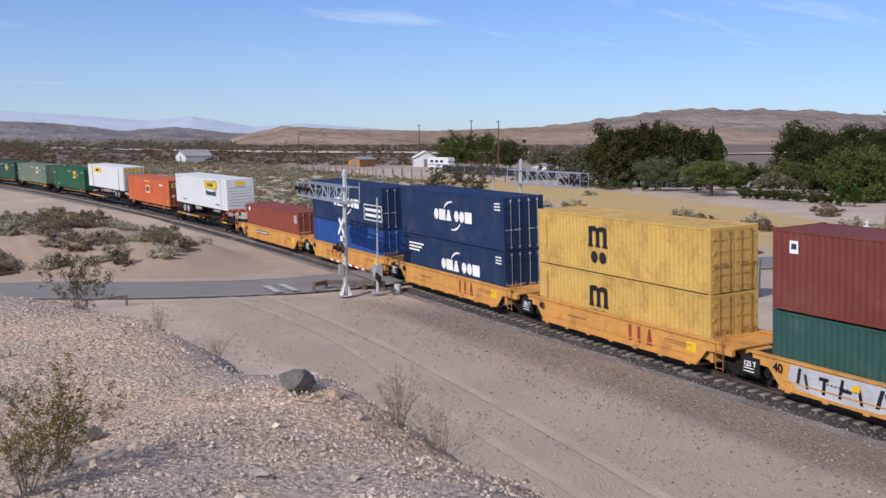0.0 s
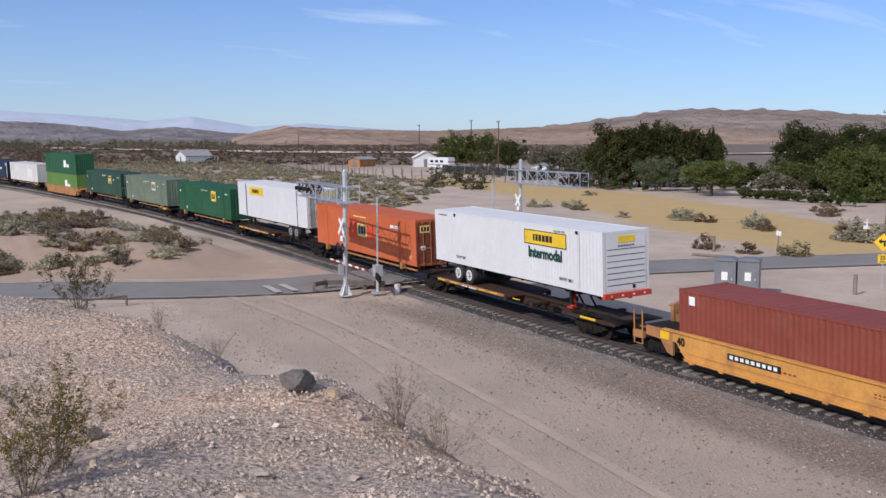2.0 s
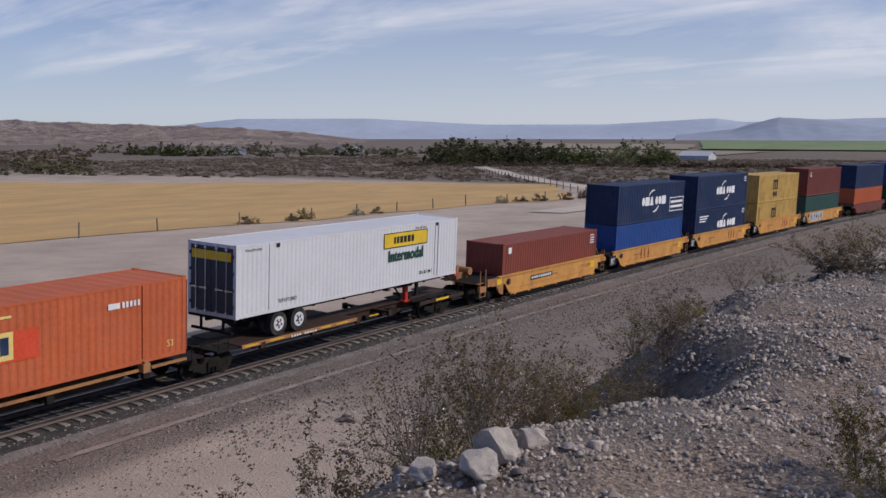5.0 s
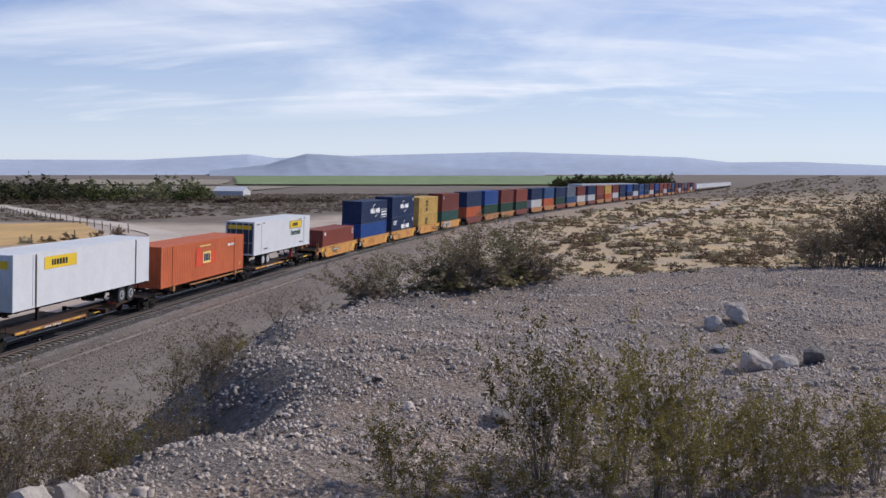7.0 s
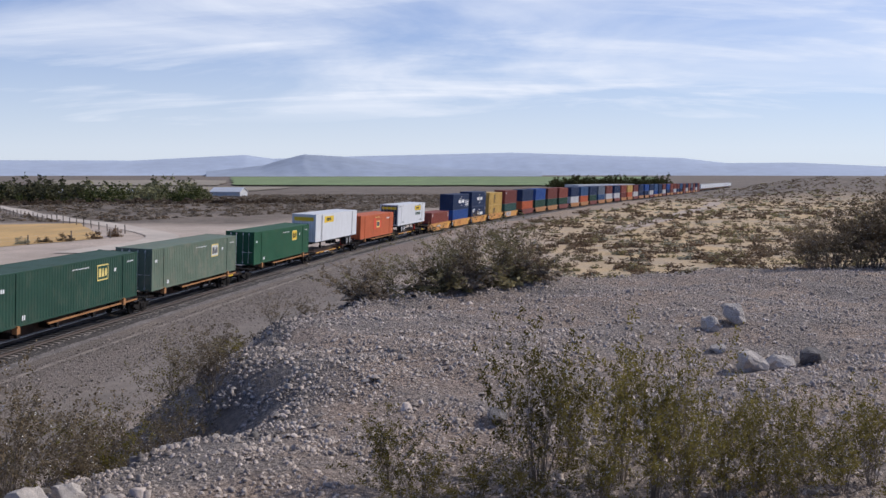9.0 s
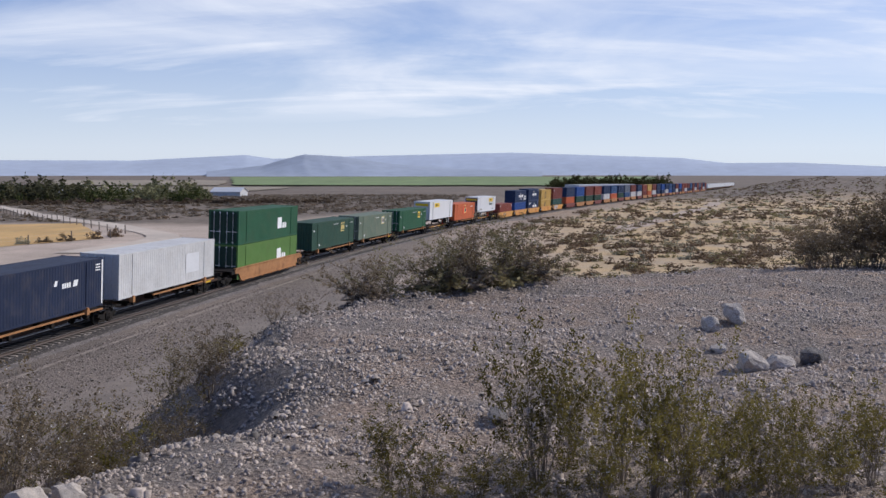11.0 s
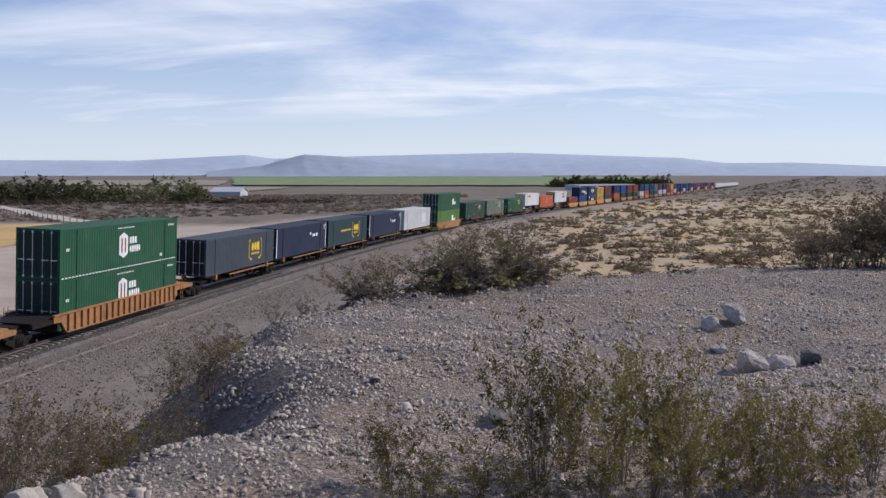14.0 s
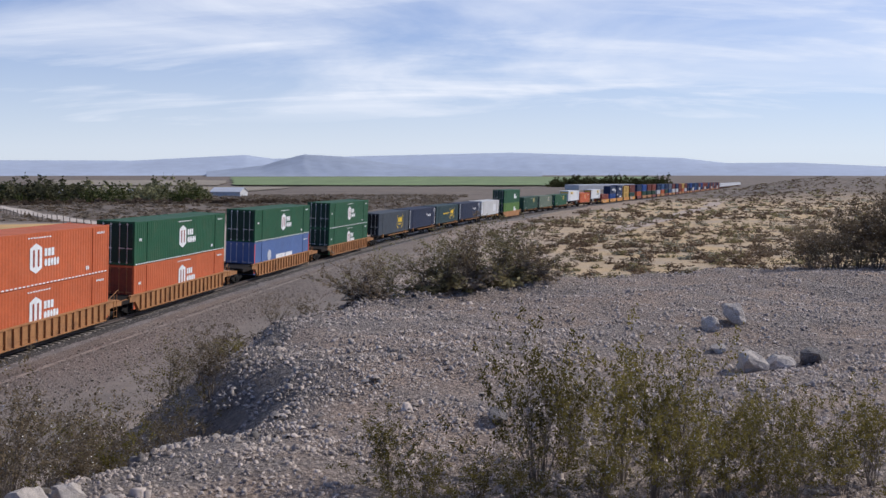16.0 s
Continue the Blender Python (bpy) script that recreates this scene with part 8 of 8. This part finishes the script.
NEAR = [(5.75, 0.66, 0.49, 0.5), (5.4, 0.44, 0.38, 0.5), (5.5, 0.14, 0.34, 0.5), (5.8, -0.19, 0.92, 0.73), (6.2, -0.38, 0.63, 0.51), (5.9, -0.68, 0.92, 0.74), (5.5, -0.8, 0.77, 0.62), (5.8, -1.02, 0.81, 0.65), (5.3, -1.14, 0.53, 0.5), (5.5, -1.36, 0.58, 0.5), (5.7, -1.64, 0.51, 0.5), (5.4, -1.76, 0.49, 0.5), (5.6, -2.0, 0.57, 0.5), (5.1, -1.39, 0.48, 0.5), (5.1, -0.92, 0.62, 0.5), (5.1, -0.47, 0.56, 0.5), (5.15, -0.1, 0.48, 0.5)]
for i, (x, y, h, w) in enumerate(NEAR):
    creosote(x, y, h, w, i)
RIM = [(5.0, 2.95, 0.8, 0.9), (5.35, 2.75, 0.85, 0.9), (5.75, 2.95, 0.9, 1.0), (6.1, 2.7, 0.6, 0.8), (6.5, 2.95, 0.9, 1.0), (7.0, 2.85, 0.85, 1.0), (7.5, 3.1, 0.95, 1.1), (8.1, 2.75, 0.8, 1.0), (8.7, 2.9, 0.9, 1.1), (9.4, 2.8, 0.7, 0.9),
       (10.3, 3.1, 0.5, 0.7), (11.1, 3.0, 0.4, 0.6), (12.2, 2.8, 0.45, 0.7), (13.2, 2.6, 0.4, 0.6), (10.8, 3.6, 0.7, 0.9), (12.6, 3.5, 0.7, 0.9),
       (6.2, 3.8, 1.2, 1.3), (7.0, 3.9, 1.2, 1.3), (7.9, 4.0, 1.2, 1.3), (7.1, 5.0, 1.5, 1.6), (8.4, 5.0, 1.4, 1.5), (9.6, 4.0, 1.0, 1.2)]
for i, (x, y, h, w) in enumerate(RIM):
    creosote(x, y, h * 0.9, w * 0.95, i + 3, ("drybrush", "drybrush", "creosote")[i % 3], i % 2 == 0)
MID = [(14.3, 2.0, 0.62, 1.0), (14.9, 1.75, 0.7, 1.1), (15.4, 1.2, 0.6, 0.9), (15.0, 0.95, 0.8, 1.1), (15.3, 0.55, 0.95, 1.25), (15.6, 0.1, 0.95, 1.3), (16.0, -0.35, 0.75, 1.1), (16.3, 0.6, 0.9, 1.2), (18.6, -6.6, 1.2, 1.5), (19.4, -7.4, 1.35, 1.7), (19.0, -8.4, 1.3, 1.7), (19.0, -5.6, 0.8, 1.3), (19.6, -6.1, 1.0, 1.5), (18.9, -7.3, 1.3, 1.6), (18.8, -7.0, 1.2, 1.5), (19.2, -6.5, 1.1, 1.5), (19.3, -8.0, 1.4, 1.7), (18.7, -6.0, 0.75, 1.3)]
for i, (x, y, h, w) in enumerate(MID):
    if i < 8:
        shrub(x, y, w * 0.8, h * 0.45, "olive" if i % 2 else "greysage", "low twiggy brown shrub at the rim of the knoll", i)
    creosote(x, y, h * 1.05, w * 1.15, i + 1, "olive" if i < 8 and i % 2 else "drybrush")
for i, (x, y, h, w) in enumerate(((24, -1.5, 1.2, 1.8), (26, -3.6, 1.3, 2.0), (25, -6.2, 1.2, 1.8), (27.5, -8.5, 1.4, 2.0), (29, -5, 1.4, 2.2), (31, -1, 1.3, 2.0), (33, -10, 1.5, 2.2), (30, 2.5, 1.2, 1.8))):
    creosote(x, y, h, w, i, "drybrush")
creosote(-10.9, 1.1, 0.62, 0.72, 2)
creosote(-5.55, 0.42, 0.55, 0.62, 0)
creosote(-5.2, 0.25, 0.45, 0.5, 1)
creosote(-6.1, 2.6, 0.42, 0.5, 1, "drybrush", True)
creosote(-5.8, 2.75, 0.4, 0.5, 2, "drybrush", True)
creosote(-10.1, 1.75, 0.25, 0.35, 3, "drybrush", True)
creosote(-9.6, 2.2, 0.3, 0.35, 4, "drybrush", True)
creosote(-8.3, 2.5, 0.3, 0.4, 5, "drybrush", True)
for i, (x, y) in enumerate(((-76, 13), (-78.5, 14.5), (-75.2, 10.5))):
    creosote(x, y, 1.3, 1.5, i, "olive")

# ---- stones ----
def rock_mesh(seed, cuts=2, rough=0.22):
    bm = bmesh.new()
    bmesh.ops.create_icosphere(bm, subdivisions=cuts, radius=0.5)
    rg = random.Random(seed)
    planes = [(Vector((rg.uniform(-1, 1), rg.uniform(-1, 1), rg.uniform(-1, 1))).normalized(), rg.uniform(0.25, 0.36)) for _ in range(6)]
    for ax in range(3):
        for sg in (-1, 1):
            d_ = Vector((rg.uniform(-0.22, 0.22), rg.uniform(-0.22, 0.22), rg.uniform(-0.22, 0.22)))
            d_[ax] = sg
            planes.append((d_.normalized(), rg.uniform(0.28, 0.40)))
    for v in bm.verts:
        for n_, d_ in planes:
            k = v.co.dot(n_) - d_
            if k > 0:
                v.co -= n_ * k
        v.co += v.co.normalized() * noise.noise(v.co * 5 + Vector((seed, 0, 0))) * rough * 0.3
    return bm


def boulder(x, y, sx, sy, sz, rz, material, label, seed, sink=0.25):
    k = 1.0 if x > 20 or x < 0 else 0.85 if x < 6 else 0.92
    sx, sy, sz = sx * k * 1.15, sy * k * 1.1, sz * k
    me_ = mesh_of("boulder", rock_mesh(seed, 3), M[material])
    thing("boulder", label, "rock", at_ground(x, y, rz, sz * (0.5 - sink)) @ Matrix.Diagonal((sx, sy, sz, 1)), "rocks on the knoll", data=me_)


boulder(11.54, -2.3, 0.34, 0.26, 0.26, 20, "boulder", "pale angular rock on gravel", 1)
boulder(11.75, -2.6, 0.30, 0.30, 0.34, 70, "boulder", "pale upright angular rock on gravel", 21, 0.2)
boulder(9.45, -2.25, 0.40, 0.34, 0.34, 10, "boulder", "pale split rock on gravel", 3)
boulder(9.7, -2.58, 0.42, 0.3, 0.26, 35, "boulder", "pale flat rock beside others", 4)
boulder(9.8, -2.92, 0.40, 0.3, 0.26, -25, "darkrock", "dark flat rock beside pale ones", 5)
boulder(10.5, -2.15, 0.26, 0.2, 0.12, 0, "boulder", "small pale rock on gravel", 6)
boulder(7.2, 0.05, 0.42, 0.22, 0.1, 5, "darkrock", "dark flat stone sunk in gravel", 7)
boulder(4.62, 2.35, 0.36, 0.28, 0.24, 30, "boulder", "pale broken rock at the rim", 8)
boulder(4.9, 2.4, 0.36, 0.26, 0.32, 80, "boulder", "pale broken rock at the rim", 9)
boulder(5.12, 2.28, 0.26, 0.2, 0.2, -20, "boulder", "pale broken rock at the rim", 10)
boulder(4.45, 2.6, 0.3, 0.22, 0.16, 50, "boulder", "pale broken rock at the rim", 11)
boulder(-6.74, 2.10, 0.34, 0.25, 0.19, 15, "darkrock", "dark blocky rock on the rim of the knoll", 12, 0.1)
boulder(-6.55, 2.3, 0.15, 0.12, 0.08, 0, "red_dirt", "small reddish stone beside the dark rock", 13)
boulder(-6.36, 0.7, 0.15, 0.12, 0.09, 0, "darkrock", "small dark stone on gravel", 14)
boulder(-5.17, 1.4, 0.14, 0.1, 0.05, 40, "boulder", "small flat grey stone on gravel", 15)
boulder(27.9, 19.2, 0.9, 0.7, 0.5, 0, "stone", "low grey rock heap on the dirt", 16, 0.3)
for i, (x, y) in enumerate(((28.6, 19.6), (24.3, 16.9), (24.9, 17.2), (25.5, 17.8), (21.5, 15.2), (22.2, 15.4), (29.5, 21.2))):
    boulder(x, y, 0.4, 0.3, 0.16, i * 40, "stone", "small stone lying on the dirt track", 20 + i, 0.3)


def pebble(seed):
    rg = np.random.default_rng(seed)
    c = np.array([(-1, -1, -1), (1, -1, -1), (1, 1, -1), (-1, 1, -1), (-1, -1, 1), (1, -1, 1), (1, 1, 1), (-1, 1, 1)], float) * 0.5
    c[4:, :2] *= rg.uniform(0.35, 0.8, (4, 1))
    c += rg.uniform(-0.22, 0.22, c.shape)
    c[:, 2] *= 0.7
    return c


PEBBLES = np.array([pebble(i) for i in range(12)])
CUBE = np.array(((0, 3, 2, 1), (4, 5, 6, 7), (0, 1, 5, 4), (1, 2, 6, 5), (2, 3, 7, 6), (3, 0, 4, 7)))


def strew(name, label, x, y, z, size, material, seed, sink=0.1):
    rg = np.random.default_rng(seed)
    n = len(x)
    v = PEBBLES[rg.integers(0, 12, n)] * (size[:, None] * np.stack([np.ones(n), rg.uniform(0.55, 1.0, n), rg.uniform(0.4, 0.85, n)], 1))[:, None, :]
    a = rg.uniform(0, 6.283, n)
    t = rg.normal(0, 0.35, n)
    c, s = np.cos(a)[:, None], np.sin(a)[:, None]
    X0, Y0, Z0 = v[..., 0], v[..., 1], v[..., 2]
    X1, Z1 = X0 * np.cos(t)[:, None] + Z0 * np.sin(t)[:, None], Z0 * np.cos(t)[:, None] - X0 * np.sin(t)[:, None]
    q = np.stack([X1 * c - Y0 * s + x[:, None], X1 * s + Y0 * c + y[:, None], Z1 + (z + size * (0.35 - sink))[:, None]], -1)
    f = (CUBE[None, 1:] + (np.arange(n) * 8)[:, None, None]).reshape(-1, 4)
    return thing(name, label, "gravel", kind="stuff", data=arrays(name, q.reshape(-1, 3), f, M[material]))


rg = np.random.default_rng(9)


def fan(n, az0, az1, r0, r1, power=1.0):
    r = r0 + (r1 - r0) * rg.uniform(0, 1, n) ** power
    a = np.radians(rg.uniform(az0, az1, n))
    x, y = np.sin(a) * r, np.cos(a) * r
    k = hill_out(x, y) < 7
    return x[k], y[k]


# Stones on the western side use the copy with sunlight in its colour.
for name, n, az0, az1, s0, s1, mt, sd in (("gravel_stones", 96000, 58, 116, 0.008, 0.036, "stone", 1), ("gravel_stones", 78000, -98, -36, 0.006, 0.026, "litstone", 2), ("gravel_stones", 7000, -36, 58, 0.01, 0.035, "stone", 3)):
    x, y = fan(n, az0, az1, 3.6, 21, 1.15)
    sz = s0 + (s1 - s0) * rg.uniform(0, 1, len(x)) ** 2.4
    k = rg.uniform(0, 1, len(x)) < np.clip(0.78 + 0.38 * wob(x, y, 1.3, 6.0), 0.25, 1)
    x, y, sz = x[k], y[k], sz[k]
    k = sz > 0.0010 * np.hypot(x, y)
    x, y, sz = x[k], y[k], sz[k]
    big = rg.uniform(0, 1, len(x)) > 0.994
    sz = np.where(big, sz * 2.6, sz)
    strew(name, "loose grey and tan gravel stones on the knoll", x, y, height(x, y), sz, mt, sd)
x, y = fan(16000, 60, 114, 6.5, 20, 1.0)
strew("gravel_stones", "coarser grey and tan chips over the top of the knoll", x, y, height(x, y), 0.016 + 0.034 * rg.uniform(0, 1, len(x)) ** 2.5, "chip", 21, 0.2)
x, y = fan(9000, -97, -40, 4.5, 17, 1.0)
strew("gravel_stones", "coarser pale and grey chips over the top of the knoll", x, y, height(x, y), 0.012 + 0.028 * rg.uniform(0, 1, len(x)) ** 2.5, "litstone", 23, 0.2)
n = 11000
x, y = rg.uniform(4, 15.5, n), rg.uniform(0.8, 6, n)
k = np.abs(hill_out(x, y) - 1.0 - rg.normal(0, 0.5, n)) < 0.7
x, y = x[k], y[k]
strew("rim_rubble", "dark broken rubble along the rim", x, y, height(x, y), 0.012 + 0.055 * rg.uniform(0, 1, len(x)) ** 3, "darkrubble", 7)
n = 30000
s = rg.uniform(-78, 120, n)
lat = np.where(rg.uniform(0, 1, n) < 0.8, rg.uniform(-4.6, -1.3, n), rg.uniform(-1.3, 1.4, n))
ln = np.array([np.interp(s, LS, q) for q in (LX, LY, LZ, LH)])
zz = np.interp(np.abs(lat), [1.3, 2.0, 3.2, 4.4], [-0.235, -0.27, -0.44, -0.60])
x = ln[0] - np.sin(ln[3]) * (lat * math.cos(CANT) - zz * math.sin(CANT))
y = ln[1] + np.cos(ln[3]) * (lat * math.cos(CANT) - zz * math.sin(CANT))
strew("ballast_stones", "crushed grey ballast stones beside the rails", x, y, ln[2] + zz * math.cos(CANT) + lat * math.sin(CANT), 0.03 + 0.045 * rg.uniform(0, 1, n), "ballast_piece", 4)
n = 20000
s = rg.uniform(-56, 110, n)
lat = -3.2 - 4.6 * rg.uniform(0, 1, n) ** 1.3
ln = np.array([np.interp(s, LS, q) for q in (LX, LY, LZ, LH)])
x, y = ln[0] - np.sin(ln[3]) * lat, ln[1] + np.cos(ln[3]) * lat
keep = (np.abs(x + 62) > 6)
x, y = x[keep], y[keep]
strew("shoulder_stones", "coarse grey-brown stones on the track shoulder", x, y, height(x, y) + 0.01, 0.02 + 0.06 * rg.uniform(0, 1, len(x)) ** 2, "shoulder_stone", 6)
n = 9000
x, y = rg.uniform(-70, 110, n), rg.uniform(9, 24.5, n)
n2 = 26000
x2, y2 = rg.uniform(-58, 2, n2), rg.uniform(10, 25, n2)
k = (rg.uniform(0, 1, n2) < np.clip(0.30 + 0.45 * wob(x2 * 0.35, y2, 0.9, 3.0), 0.03, 1)) & (np.interp(x2, LX, LY) - y2 > 3.5) & (hill_out(x2, y2) > 9)
strew("roadside_stones", "loose pale and grey stones in bands on the dirt", x2[k], y2[k], height(x2[k], y2[k]) + 0.01, 0.02 + 0.06 * rg.uniform(0, 1, k.sum()) ** 2.5, "shoulder_stone", 11)
n2 = 14000
x2, y2 = rg.uniform(24, 84, n2), rg.uniform(9, 24, n2)
k = np.interp(x2, LX, LY) - y2 > 3.2
strew("shoulder_stones", "coarse grey-brown stones on the dirt below the knoll", x2[k], y2[k], height(x2[k], y2[k]) + 0.01, 0.03 + 0.10 * rg.uniform(0, 1, k.sum()) ** 2.5, "shoulder_stone", 8)
strew("dirt_stones", "small stones strewn over the dirt", x, y, height(x, y) + 0.03, 0.02 + 0.09 * rg.uniform(0, 1, n) ** 7, "stone", 5)
# ---- ties ----
def tie_matrix(s):
    x_, y_, z_, h_ = line(s)
    return Matrix.Translation((x_, y_, z_)) @ Matrix.Rotation(h_, 4, "Z") @ Matrix.Rotation(CANT, 4, "X")


bm = bmesh.new()
box(bm, -0.115, 0.115, -1.30, 1.30, -0.36, -0.172)
bmesh.ops.bevel(bm, geom=bm.edges[:], offset=0.012, segments=1, affect="EDGES")
TIE = mesh_of("tie", bm, M["tie"])
for i in range(290):
    s = -80 + i * 0.61
    ob = new("tie", TIE)
    ob.parent = track
    ob.matrix_basis = tie_matrix(s) @ Matrix.Translation((0, 0.03 * math.sin(i * 7.3), 0.006 * math.sin(i * 3.1)))
base = np.array([v.co[:] for v in TIE.vertices])
vs = []
SB = [s for s in np.arange(-300, 420, 0.61) if s < -80.3 or s > 97]
B8 = np.array([(sx * 0.115, sy * 1.3, sz) for sz in (-0.36, -0.172) for sx, sy in ((-1, -1), (1, -1), (1, 1), (-1, 1))])
for s in SB:
    m = np.array(tie_matrix(s))
    vs.append(B8 @ m[:3, :3].T + m[:3, 3])
f = (CUBE[None] + (np.arange(len(SB)) * 8)[:, None, None]).reshape(-1, 4)
tagged(part("far_ties", arrays("far_ties", np.concatenate(vs), f, M["tie"]), M["tie"], track, "weathered ties further along"), kind="stuff")



# the train eases for a moment as it crosses the road
LAG = ((0, 0), (2.15, 0), (2.4, -0.85), (2.6, -0.9), (3.2, -0.9), (5.3, 0), (16, 0))


def train_pose(u, L, z, t):
    """Where a load of length L whose rear is at u on the train stands at t seconds."""
    s = SPEED * t + float(np.interp(t, [q[0] for q in LAG], [q[1] for q in LAG]))
    a, b = line(u + s), line(u + L + s)
    d = b - a
    hd, pt = math.atan2(d[1], d[0]), math.atan2(d[2], math.hypot(d[0], d[1]))
    c = (a + b) / 2
    return Matrix.Translation((c[0], c[1], c[2])) @ Matrix.Rotation(hd, 4, "Z") @ Matrix.Rotation(-pt, 4, "Y") @ Matrix.Rotation(CANT, 4, "X") @ Matrix.Translation((0, 0, z))


def motions():
    for ob, u_, L_, z_ in MOVING:
        walk(ob, [(t, train_pose(u_, L_, z_, t)) for t in sorted(list(range(17)) + [2.15, 2.4, 2.6, 3.2, 5.3])])


motions()
